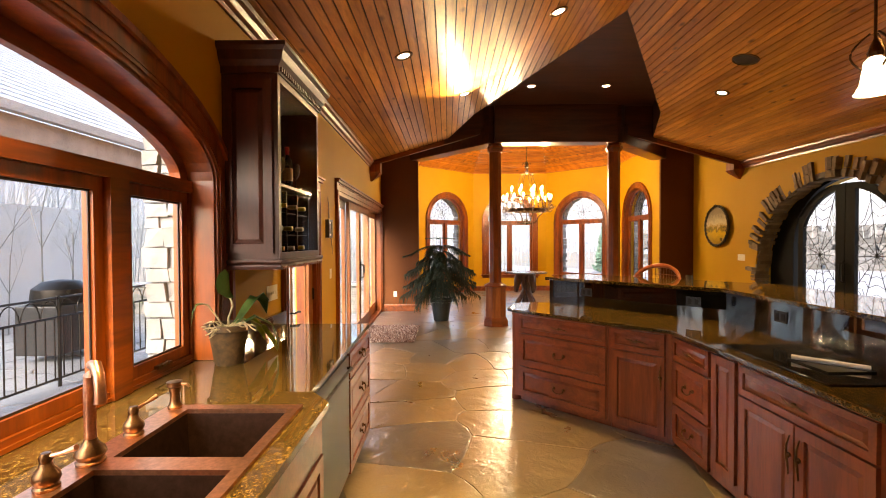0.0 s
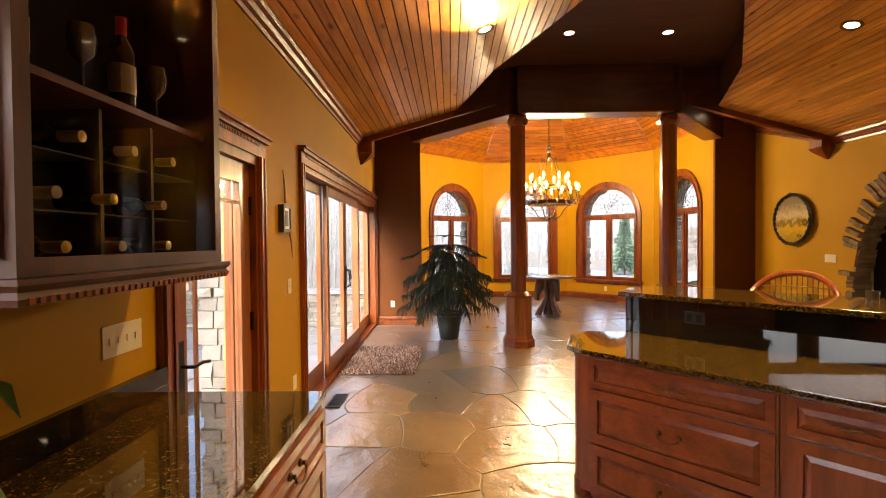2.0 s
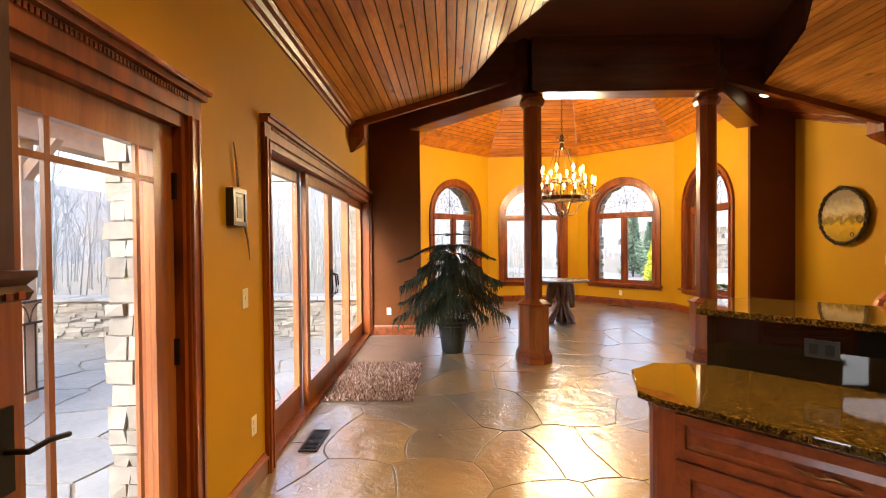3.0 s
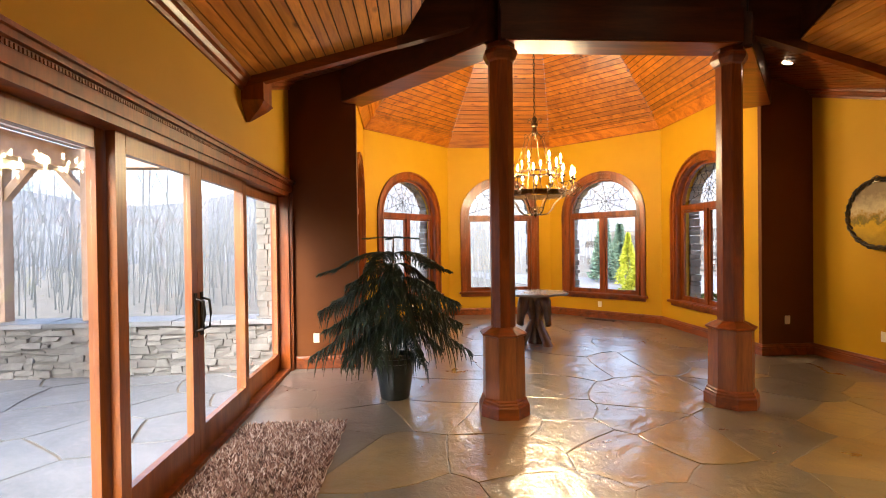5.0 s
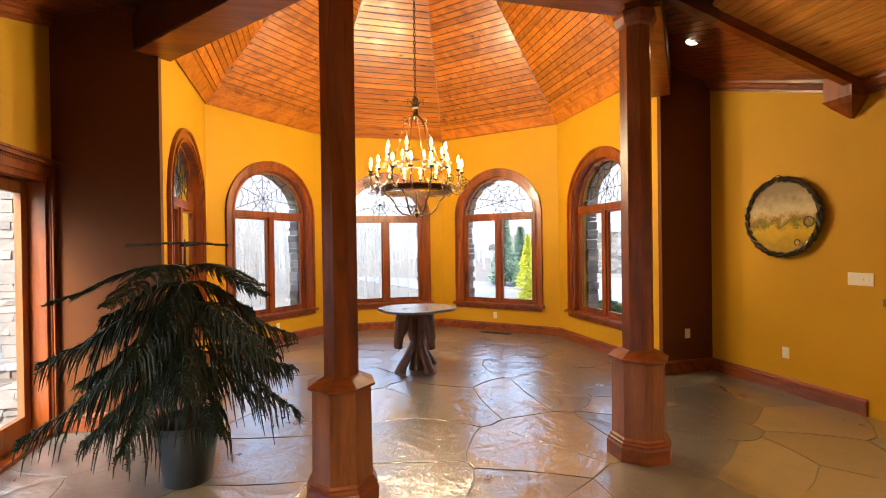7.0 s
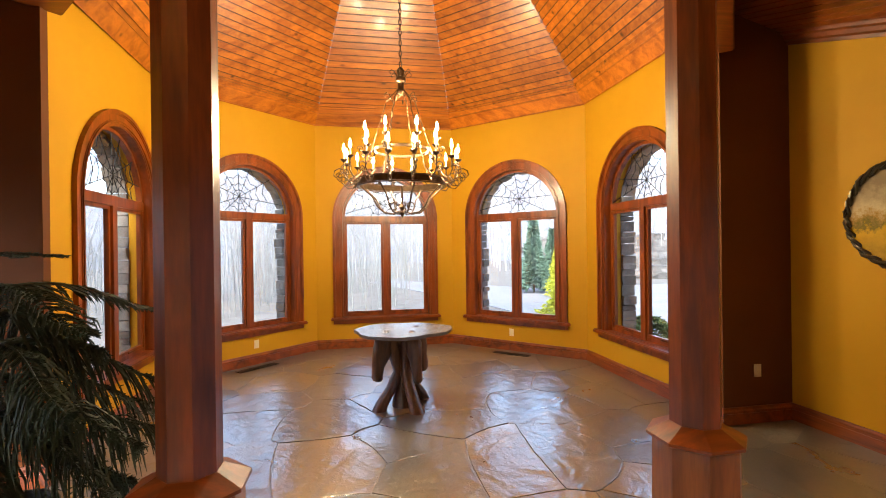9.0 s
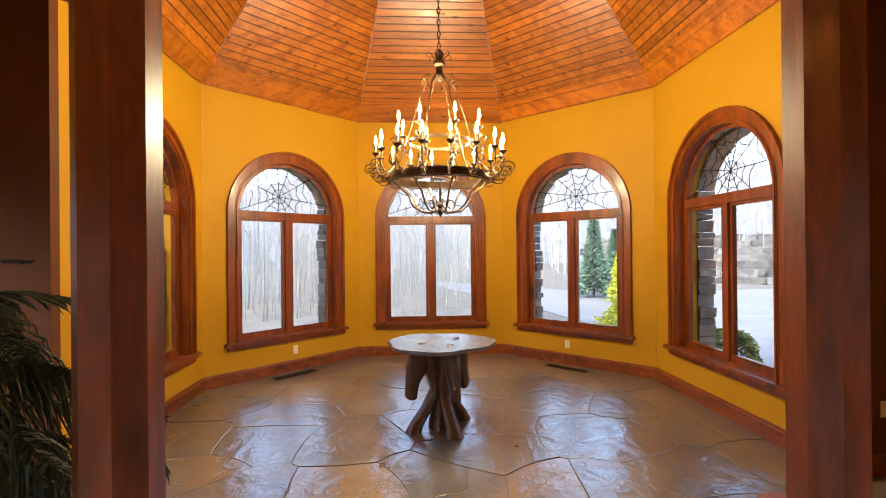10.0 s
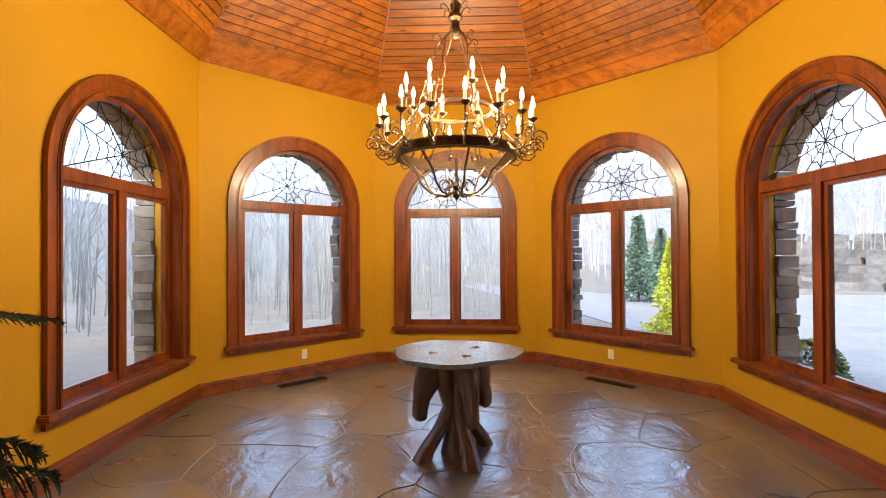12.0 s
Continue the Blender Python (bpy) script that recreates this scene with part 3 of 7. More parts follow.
setting("beam", bm, BEAM, "dark wooden header beam round the tower opening", "beam")
bm = N()
for a, b in ((6, 5), (5, 4), (4, 3)):
    m, L = wall_frame(OCT[a], OCT[b])
    box(bm, 0, L, -0.12, 0.10, 3.72, 4.6 if a != 5 else 4.35, m)
setting("wall_fascia", bm, BEAM, "dark wooden fascia above the header beam", "wall")
# pale lit soffit boards under the headers
bm = N()
for a, b in ((6, 5), (5, 4), (4, 3)):
    m, L = wall_frame(OCT[a], OCT[b])
    box(bm, 0.05, L - 0.05, -0.15, 0.15, 3.398, 3.408, m)
setting("trim_soffit", bm, TRIMX, "stained pine soffit under the header beam", "trim")

# rakes where the vault ends, crowns, baseboards
bm = N()
for xs in ((XL, 0.14), (3.74, XR)):
    v = []
    for y in (YV - 0.02, YV + 0.05):
        for x in xs:
            for h in (-0.085, 0.0):
                v.append((x, y, vault(x) + h))
    vs = [bm.verts.new(p) for p in v]
    for f in ((0, 2, 3, 1), (4, 5, 7, 6), (0, 1, 5, 4), (2, 6, 7, 3), (0, 4, 6, 2), (1, 3, 7, 5)):
        bm.faces.new([vs[i] for i in f])
setting("trim_rake", bm, TRIMX, "stained pine rake moulding at the vault end", "trim")

CROWN = [(0.0, -0.13), (0.018, -0.13), (0.022, -0.10), (0.045, -0.085), (0.06, -0.05), (0.085, -0.035), (0.09, 0.0), (0.0, 0.0)]
bm = N()
sweep(bm, [(xl(YBACK), YBACK, vault(XL) + 0.05), (xl(YV), YV, vault(XL) + 0.03)], CROWN)
sweep(bm, [(xr(YV), YV, vault(xr(YV)) + 0.02), (xr(YBACK), YBACK, vault(xr(YV)) + 0.02)], CROWN)
setting("trim_crown", bm, TRIMY, "stained pine crown moulding along the eaves", "trim")
bm = N()
sweep(bm, [(xl(YV), YV, vault(XL) + 0.03), (xl(YPIER), YPIER - 0.06, vault(XL, YPIER) + 0.03)], CROWN)
sweep(bm, [(xr(YPIER), YPIER - 0.06, vault(xr(YPIER), YPIER) + 0.02), (xr(YV), YV, vault(xr(YV)) + 0.02)], CROWN)
setting("trim_crown_bay", bm, TRIMY, "rising crown moulding in the side bays", "trim")

BASE = [(0.0, 0.0), (0.022, 0.0), (0.022, 0.10), (0.030, 0.105), (0.030, 0.125), (0.016, 0.135), (0.010, 0.155), (0.0, 0.155)]
bm = N()
sweep(bm, [(*OCT[k], 0) for k in (6, 7, 0, 1, 2, 3)], BASE)
sweep(bm, [(XL + 0.02, YPIER - 0.06, 0), (-0.66, YPIER - 0.06, 0), (-0.66, YPIER + 0.02, 0)], BASE)
sweep(bm, [(4.80, YPIER + 0.02, 0), (4.80, YPIER - 0.06, 0), (xr(YPIER), YPIER - 0.06, 0), (xr(8.75), 8.75, 0)], BASE)
sweep(bm, [(xl(4.98), 4.98, 0), (xl(5.77), 5.77, 0)], BASE)
setting("baseboard", bm, TRIMY, "stained pine baseboard with moulded top", "baseboard")


# ---- windows and doors ----
def casement(bm_frame, panes, a, b, z0, z1, v0, v1, m, w=0.05):
    for s in ((a, a + w, z0, z1), (b - w, b, z0, z1), (a + w, b - w, z0, z0 + w), (a + w, b - w, z1 - w, z1)):
        box(bm_frame, s[0], s[1], v0, v1, s[2], s[3], m)
    panes.append((a + w, b - w, z0 + w, z1 - w, (v0 + v1) / 2))


def pane(parent, m, a, b, z0, z1, v, name="pane"):
    bm = N()
    box(bm, a, b, v - 0.003, v + 0.003, z0, z1, m)
    ob = part(name, bm, GLASS, parent)
    ob.visible_shadow = False
    return ob


def web(bm, m, uc, zc, r, v, seed):
    """A leaded spider web in a half-round light, off its middle."""
    rnd = random.Random(seed)
    cu, cz = uc + rnd.uniform(-0.12, 0.2), zc + r * 0.32
    ends = []
    for i in range(11):
        a = math.pi * 2 * i / 11 + rnd.uniform(-0.14, 0.14)
        d = Vector((math.cos(a), math.sin(a)))
        t = 0.0
        while t < 1.6 * r:
            t += 0.02
            x, z = cu + d.x * t, cz + d.y * t
            if z < zc + 0.012 or (x - uc) ** 2 + (z - zc) ** 2 > (r - 0.01) ** 2:
                break
        ends.append((d, t))
        tube(bm, [m @ Vector((cu, v, cz)), m @ Vector((cu + d.x * t, v, cz + d.y * t))], 0.005, 4)
    for ring in (0.16, 0.3, 0.48, 0.68):
        for (d0, t0), (d1, t1) in zip(ends, ends[1:] + ends[:1]):
            lim = min(t0, t1)
            s = ring * r
            if s > lim:
                continue
            p, q = d0 * s, d1 * s
            mid = (p + q) * 0.5 * 0.86
            tube(bm, [m @ Vector((cu + k.x, v, cz + k.y)) for k in (p, p * 0.3 + mid * 0.7, mid, q * 0.3 + mid * 0.7, q)], 0.0045, 4)


def arched_window(name, m, uc, seed, label):
    win = thing(name, (0, 0, 0), label, "window", kind="structure")
    a, b = uc - WH, uc + WH
    bm = N()
    o = lambda g, s=WS: arch_outline(a, b, s, WSP, WH, g)
    band(bm, o(-0.012), o(0.105), -0.022, -0.001, m)
    band(bm, o(0.105), o(0.14), -0.042, -0.001, m)
    band(bm, o(0.006), o(0.026), -0.036, -0.022, m)
    band(bm, o(0.034), o(0.042), -0.030, -0.022, m)
    band(bm, o(0.092), o(0.1045), -0.032, -0.022, m)
    part("casing", bm, TRIM, win, "stained knotty pine arched casing")
    bm = N()
    band(bm, o(-0.02), o(0.0), -0.012, 0.15, m)
    part("jamb", bm, TRIM, win)
    bm = N()
    band(bm, o(-0.055), o(-0.021), 0.08, 0.14, m)
    box(bm, a + 0.05, b - 0.05, 0.065, 0.145, WSP - 0.055, WSP + 0.045, m)
    box(bm, uc - 0.045, uc + 0.045, 0.06, 0.145, WS, WSP - 0.055, m)
    box(bm, a + 0.05, b - 0.05, 0.08, 0.14, WS, WS + 0.05, m)
    part("window_frame", bm, TRIM, win)
    panes = []
    for s, e in ((a + 0.056, uc - 0.047), (uc + 0.047, b - 0.056)):
        bm = N()
        casement(bm, panes, s, e, WS + 0.05, WSP - 0.056, 0.085, 0.13, m, 0.034)
        sash = part("sash", bm, TRIM, win)
        x0, x1, z0, z1, v = panes[-1]
        pane(sash, m, x0, x1, z0, z1, v)
        bm = N()
        box(bm, (s + e) / 2 - 0.07, (s + e) / 2 + 0.07, 0.072, 0.084, WS + 0.055, WS + 0.072, m)
        part("crank", bm, BRONZE, sash)
    bm = N()
    pts = arch_outline(a + 0.055, b - 0.055, 0, WSP, WH - 0.055, 0, 24, False)
    pts = [(u, max(z, WSP + 0.045)) for u, z in pts]
    for v in (0.107, 0.113):
        bm.faces.new([bm.verts.new(m @ Vector((u, v, z))) for u, z in pts])
    p = part("arch_pane", bm, GLASS, win)
    p.visible_shadow = False
    bm = N()
    web(bm, m, uc, WSP + 0.045, WH - 0.06, 0.100, seed)
    part("leading", bm, IRON, win, "dark spider web leading")
    bm = N()
    box(bm, a - 0.18, b + 0.18, -0.085, 0.0, WS - 0.045, WS - 0.012, m)
    box(bm, a - 0.17, b + 0.17, -0.075, 0.0, WS - 0.012, WS, m)
    box(bm, a + 0.002, b - 0.002, 0.0, 0.15, WS - 0.03, WS + 0.004, m)
    box(bm, a - 0.14, b + 0.14, -0.03, 0.0, WS - 0.11, WS - 0.045, m)
    part("window_sill", bm, TRIMX, win, "stained pine stool and apron")
    return win


for i, (m, uc, L) in enumerate(oct_frames):
    arched_window("window_%d" % (i + 1), m, uc, 30 + i, "arched pine window with spider web leaded top")

# kitchen window: three lights under a flat arch, its foot on the worktop
KA, KB, KS, KSP, KR = 2.84, 5.86, 0.918, 1.95, 0.45
win = thing("window_6", (0, 0, 0), "wide arched stained wood kitchen window", "window", kind="structure")
o = lambda g: arch_outline(KA, KB, KS, KSP, KR, g)
bm = N()
band(bm, o(-0.012), o(0.135), -0.024, -0.001, MLW)
band(bm, o(0.135), o(0.17), -0.042, -0.001, MLW)
band(bm, o(0.012), o(0.026), -0.034, -0.024, MLW)
band(bm, o(0.04), o(0.048), -0.030, -0.024, MLW)
part("casing", bm, TRIM, win, "stained wood arched casing")
bm = N()
band(bm, o(-0.03), o(0.0), -0.012, 0.20, MLW)
part("jamb", bm, TRIM, win)
bm = N()
top = lambda g: arch_outline(KA, KB, KS, KSP - 0.004, KR, g, legs=False)
band(bm, top(-0.10), top(-0.031), 0.135, 0.195, MLW)
band(bm, top(-0.115), top(-0.095), 0.128, 0.16, MLW)
for u0, u1 in ((KA + 0.031, KA + 0.052), (KB - 0.052, KB - 0.031)):
    box(bm, u0, u1, 0.115, 0.195, KS, 1.878, MLW)
box(bm, KA + 0.031, KB - 0.031, 0.105, 0.195, 1.878, 1.945, MLW)
for u in (3.487, 5.213):
    box(bm, u - 0.06, u + 0.06, 0.095, 0.195, KS, 1.878, MLW)
for u0, u1 in ((KA + 0.052, 3.427), (3.547, 5.153), (5.273, KB - 0.052)):
    box(bm, u0, u1, 0.115, 0.195, KS, 0.958, MLW)
    box(bm, u0, u1, 0.105, 0.115, KS, 0.934, MLW)
part("window_frame", bm, TRIMY, win)
for s, e in ((KA + 0.053, 3.425), (3.549, 5.151), (5.275, KB - 0.053)):
    bm, panes = N(), []
    casement(bm, panes, s, e, 0.960, 1.876, 0.128, 0.175, MLW, 0.056)
    sash = part("sash", bm, TRIM, win)
    x0, x1, z0, z1, v = panes[0]
    pane(sash, MLW, x0, x1, z0, z1, v)
    bm = N()
    q = lambda g: [(x0 + g, z0 + g), (x1 - g, z0 + g), (x1 - g, z1 - g), (x0 + g, z1 - g)]
    band(bm, q(0.010), q(0.0), 0.143, 0.148, MLW, True)
    part("gasket", bm, BLACKPLASTIC, sash, "thin dark glazing seal")
    bm = N()
    box(bm, (s + e) / 2 - 0.06, (s + e) / 2 + 0.06, 0.104, 0.127, 0.962, 0.978, MLW)
    tube(bm, [MLW @ Vector(((s + e) / 2 + a, 0.105 - b, 0.975 + c)) for a, b, c in ((0.03, 0.0, 0.0), (0.0, 0.012, 0.01), (-0.05, 0.014, 0.002))], 0.007, 6)
    part("crank", bm, BRONZE, sash)
bm = N()
pts = [(u, max(z, 1.945)) for u, z in arch_outline(KA + 0.10, KB - 0.10, 0, KSP, KR - 0.10, 0, 24, False)]
for v in (0.157, 0.163):
    bm.faces.new([bm.verts.new(MLW @ Vector((u, v, z))) for u, z in pts])
part("arch_pane", bm, GLASS, win).visible_shadow = False


def head_casing(bm, dent, a, b, z, m, w=0.115):
    """Side casings with a moulded, dentilled head."""
    for s in ((a - w, a), (b, b + w)):
        box(bm, s[0], s[1], -0.026, -0.001, 0, z, m)
        box(bm, s[0] + 0.012, s[0] + 0.032, -0.040, -0.026, 0, z, m)
        box(bm, s[1] - 0.032, s[1] - 0.012, -0.034, -0.026, 0, z, m)
    box(bm, a - w, b + w, -0.028, -0.001, z, z + 0.12, m)
    box(bm, a - w - 0.01, b + w + 0.01, -0.055, -0.001, z + 0.095, z + 0.125, m)
    box(bm, a - w - 0.02, b + w + 0.02, -0.075, -0.001, z + 0.125, z + 0.145, m)
    k = int((b - a) / 0.02)
    for i in range(k):
        u = a + (b - a) * (i + 0.5) / k
        box(dent, u - 0.006, u + 0.006, -0.036, -0.029, z + 0.066, z + 0.088, m)


# single glazed door
DA, DB = 7.09, 8.06
door = thing("door_1", (0, 0, 0), "closed stained wood glazed door to the patio", "door", kind="structure")
bm, dent = N(), N()
head_casing(bm, dent, DA, DB, 2.13, MLW)
part("casing", bm, TRIM, door, "stained wood casing")
part("dentil", dent, TRIM, door)["kind"] = "stuff"
bm = N()
for s in ((DA, DA + 0.03), (DB - 0.03, DB)):
    box(bm, s[0], s[1], -0.01, 0.2, 0, 2.13, MLW)
box(bm, DA + 0.03, DB - 0.03, -0.01, 0.2, 2.07, 2.13, MLW)
part("jamb", bm, TRIM, door)
bm = N()
da, db = DA + 0.033, DB - 0.033
for s in ((da, da + 0.14, 0.01, 2.067), (db - 0.14, db, 0.01, 2.067), (da + 0.14, db - 0.14, 0.01, 0.27), (da + 0.14, db - 0.14, 1.94, 2.067)):
    box(bm, s[0], s[1], 0.03, 0.075, s[2], s[3], MLW)
leaf = part("door_leaf", bm, DOORWOOD, door)
pane(door, MLW, da + 0.14, db - 0.14, 0.27, 1.94, 0.052)
bm = N()
for u in (da + 0.24, db - 0.24):
    box(bm, u - 0.011, u + 0.011, 0.033, 0.048, 0.27, 1.94, MLW)
for u0, u1 in ((da + 0.14, da + 0.229), (da + 0.251, db - 0.251), (db - 0.229, db - 0.14)):
    box(bm, u0, u1, 0.033, 0.048, 1.80, 1.822, MLW)
part("muntin", bm, DOORWOOD, door)
bm = N()
box(bm, da + 0.045, da + 0.095, 0.018, 0.029, 0.85, 1.09, MLW)
h = part("door_handle", bm, IRON, door, "black lever handle on a long plate")
bm = N()
tube(bm, [MLW @ Vector(p) for p in ((da + 0.07, 0.02, 0.97), (da + 0.07, -0.045, 0.97), (da + 0.12, -0.055, 0.98), (da + 0.2, -0.05, 0.965))], 0.009, 8)
part("lever", bm, IRON, h, smooth=True)
for z in (0.3, 1.05, 1.8):
    bm = N()
    box(bm, db - 0.012, db + 0.016, 0.012, 0.03, z - 0.06, z + 0.06, MLW)
    part("hinge", bm, IRON, door)

# sliding french doors, four panels
SA, SB = 9.1, 13.55
door = thing("door_2", (0, 0, 0), "four-panel stained wood sliding glass doors", "door", kind="structure")
bm, dent = N(), N()
head_casing(bm, dent, SA, SB, 2.25, MLW)
part("casing", bm, TRIM, door, "stained wood casing with dentil head")
part("dentil", dent, TRIM, door)["kind"] = "stuff"
bm = N()
for s in ((SA, SA + 0.04), (SB - 0.04, SB)):
    box(bm, s[0], s[1], -0.008, 0.21, 0, 2.25, MLW)
box(bm, SA + 0.04, SB - 0.04, -0.008, 0.21, 2.20, 2.25, MLW)
box(bm, SA + 0.04, SB - 0.04, 0.0, 0.21, -0.01, 0.035, MLW)
part("jamb", bm, TRIM, door)
cuts = [SA + 0.042, SA + 1.08, SA + 2.02, SA + 3.09, SB - 0.042]
for i in range(4):
    a, b = cuts[i], cuts[i + 1]
    v0 = 0.115 if i in (0, 3) else 0.055
    if i in (0, 3):
        a, b = (a, b + 0.03) if i == 0 else (a - 0.03, b)
    bm, panes = N(), []
    w = 0.095
    for s in ((a, a + w, 0.036, 2.198), (b - w, b, 0.036, 2.198), (a + w, b - w, 0.036, 0.24), (a + w, b - w, 2.09, 2.198)):
        box(bm, s[0] + 0.002, s[1] - 0.002, v0, v0 + 0.048, s[2], s[3], MLW)
    leaf = part("door_panel", bm, DOORWOOD, door)
    pane(leaf, MLW, a + w, b - w, 0.24, 2.09, v0 + 0.024)
    if i in (1, 2):
        u = b - 0.05 if i == 1 else a + 0.05
        bm = N()
        box(bm, u - 0.02, u + 0.02, v0 - 0.01, v0 - 0.001, 0.92, 1.24, MLW)
        tube(bm, [MLW @ Vector((u, v, z)) for v, z in ((v0, 0.96), (v0 - 0.06, 0.98), (v0 - 0.07, 1.08), (v0 - 0.06, 1.18), (v0, 1.20))], 0.010, 8)
        part("handle", bm, IRON, leaf, "black iron pull handle", smooth=True)

# front doors in the stone arch
DX = 5.85
door = thing("door_3", (0, 0, 0), "black iron arched double front doors, web glass", "door", kind="structure")
YC, RIN, ZC = 6.85, 1.57, 0.95
m, _ = wall_frame((DX, YC + 1.5), (DX, YC - 1.5))
bm = N()
oo = lambda g, s=0.0: arch_outline(1.5 - 1.0, 1.5 + 1.0, s, 1.50, 1.0, g)
band(bm, oo(0.0), oo(0.55, 0.0), 0.0, 0.08, m)
part("door_frame", bm, DOORBLACK, door)
for s in (-1, 1):
    bm = N()
    k = 20
    inner, outer = [], []
    a0, a1 = (0.165, 0.80) if s > 0 else (-0.80, -0.165)
    prof = [(a0, 0.25)] + [(a0 + (a1 - a0) * i / k, 0) for i in range(k + 1)] + [(a1, 0.25)]
    ins = [(1.5 + u, 0.25 if z else 1.50 + math.sqrt(max(0, 0.86 ** 2 - u * u)) - 0.02) for u, z in prof]
    uc, zc = 1.5 + (a0 + a1) / 2, 1.2
    outs = []
    for u, z in ins:
        outs.append((1.5 + (0.006 * s if abs(u - 1.5) < 0.2 else (u - 1.5) * 1.13), 0.02 if z < 0.5 else z + 0.10))
    band(bm, ins, outs, 0.005, 0.06, m)
    box(bm, min(outs[0][0], outs[-1][0]), max(outs[0][0], outs[-1][0]), 0.005, 0.06, 0.02, 0.25, m)
    leaf = part("door_leaf", bm, DOORBLACK, door)
    bm = N()
    bm.faces.new([bm.verts.new(m @ Vector((u, 0.035, z))) for u, z in ins])
    part("pane", bm, GLASS, leaf).visible_shadow = False
    bm = N()
    rnd = random.Random(5 + s)
    c0 = Vector((uc, 1.35))
    rays = []
    for i in range(14):
        a = 2 * math.pi * i / 14 + rnd.uniform(-0.1, 0.1)
        d = Vector((math.cos(a), math.sin(a)))
        t = 0
        while t < 1.5:
            t += 0.03
            p = c0 + d * t
            if abs(p.x - uc) > abs(a1 - a0) / 2 or p.y < 0.25 or p.y > 1.5 + math.sqrt(max(0, 0.86 ** 2 - (p.x - 1.5) ** 2)):
                break
        rays.append((d, t))
        tube(bm, [m @ Vector((c0.x, 0.03, c0.y)), m @ Vector((c0.x + d.x * t, 0.03, c0.y + d.y * t))], 0.006, 4)
    for r in (0.1, 0.2, 0.32, 0.46, 0.62, 0.8, 1.0):
        for (d0, t0), (d1, t1) in zip(rays, rays[1:] + rays[:1]):
            if r < max(t0, t1):
                p, q = c0 + d0 * min(r, t0), c0 + d1 * min(r, t1)
                c = (p + q) / 2 * 0.88 + c0 * 0.12
                tube(bm, [m @ Vector((k.x, 0.03, k.y)) for k in (p, c, q)], 0.005, 4)
    part("leading", bm, IRON, leaf)
    bm = N()
    tube(bm, [m @ Vector((1.5 + s * 0.03, v, z)) for v, z in ((0.0, 0.95), (-0.05, 0.98), (-0.05, 1.22), (0.0, 1.25))], 0.012, 8)
    part("handle", bm, IRON, leaf)

# stone archway round the front doors
arch = thing("stone_archway", (xr(YC), YC, 0), "rough ledgestone archway set in ochre plaster", "archway", kind="structure")
bm = N()
mc = Matrix(((0, 1, 0, 0), (-1, 0, 0, 0), (0, 0, 1, 0), (0, 0, 0, 1)))
oc = lambda g: arch_outline(-RIN, RIN, 0.0, ZC, RIN, g)
band(bm, oc(0.0), oc(0.08), -0.012, 0.2, mc)
part("mortar_bed", bm, MORTAR, arch)
rnd = random.Random(3)
for i in range(78):
    a0 = math.pi * i / 78
    a = a0 + math.pi / 156
    bm = N()
    dep = rnd.uniform(0.02, 0.055)
    r1 = RIN + rnd.uniform(0.16, 0.23) + 0.08 * math.sin(a)
    w = math.pi * 1.72 / 78 / 2 * rnd.uniform(0.93, 1.0)
    mm = Matrix.Translation((0, 0, ZC)) @ Matrix.Rotation(a, 4, 'X') @ Matrix.Rotation(rnd.uniform(-0.05, 0.05), 4, 'Z')
    # block lies along +y before the turn
    mid = RIN + rnd.uniform(0.06, 0.12)
    for ra, rb, dp in ((RIN - 0.02, mid - 0.004, dep), (mid + 0.004, r1, dep * rnd.uniform(0.5, 1.1))):
        bm = N()
        box(bm, -dp, 0.21, ra, rb, -w, w)
        for v in bm.verts:
            v.co.z *= v.co.y / 1.72
            v.co += Vector((rnd.uniform(-0.008, 0.008), rnd.uniform(-0.01, 0.01), rnd.uniform(-0.005, 0.005)))
            v.co = mm @ v.co
        part("stone", bm, ARCHSTONE, arch)
for s in (-1, 1):
    z = 0.0
    while z < ZC - 0.02:
        h = rnd.uniform(0.04, 0.085)
        bm = N()
        y1 = RIN + rnd.uniform(0.09, 0.16)
        box(bm, -rnd.uniform(0.03, 0.09), 0.21, min(s * (RIN - 0.02), s * y1), max(s * (RIN - 0.02), s * y1), z, min(z + h - 0.012, ZC - 0.005))
        for v in bm.verts:
            v.co += Vector((rnd.uniform(-0.008, 0.008), rnd.uniform(-0.01, 0.01), rnd.uniform(-0.004, 0.004)))
        part("stone", bm, ARCHSTONE, arch)
        z += h


# ---- tower columns ----
def octagon(r, rot=22.5):
    return [(r * math.cos(radians(rot + 45 * i)), r * math.sin(radians(rot + 45 * i))) for i in range(8)]


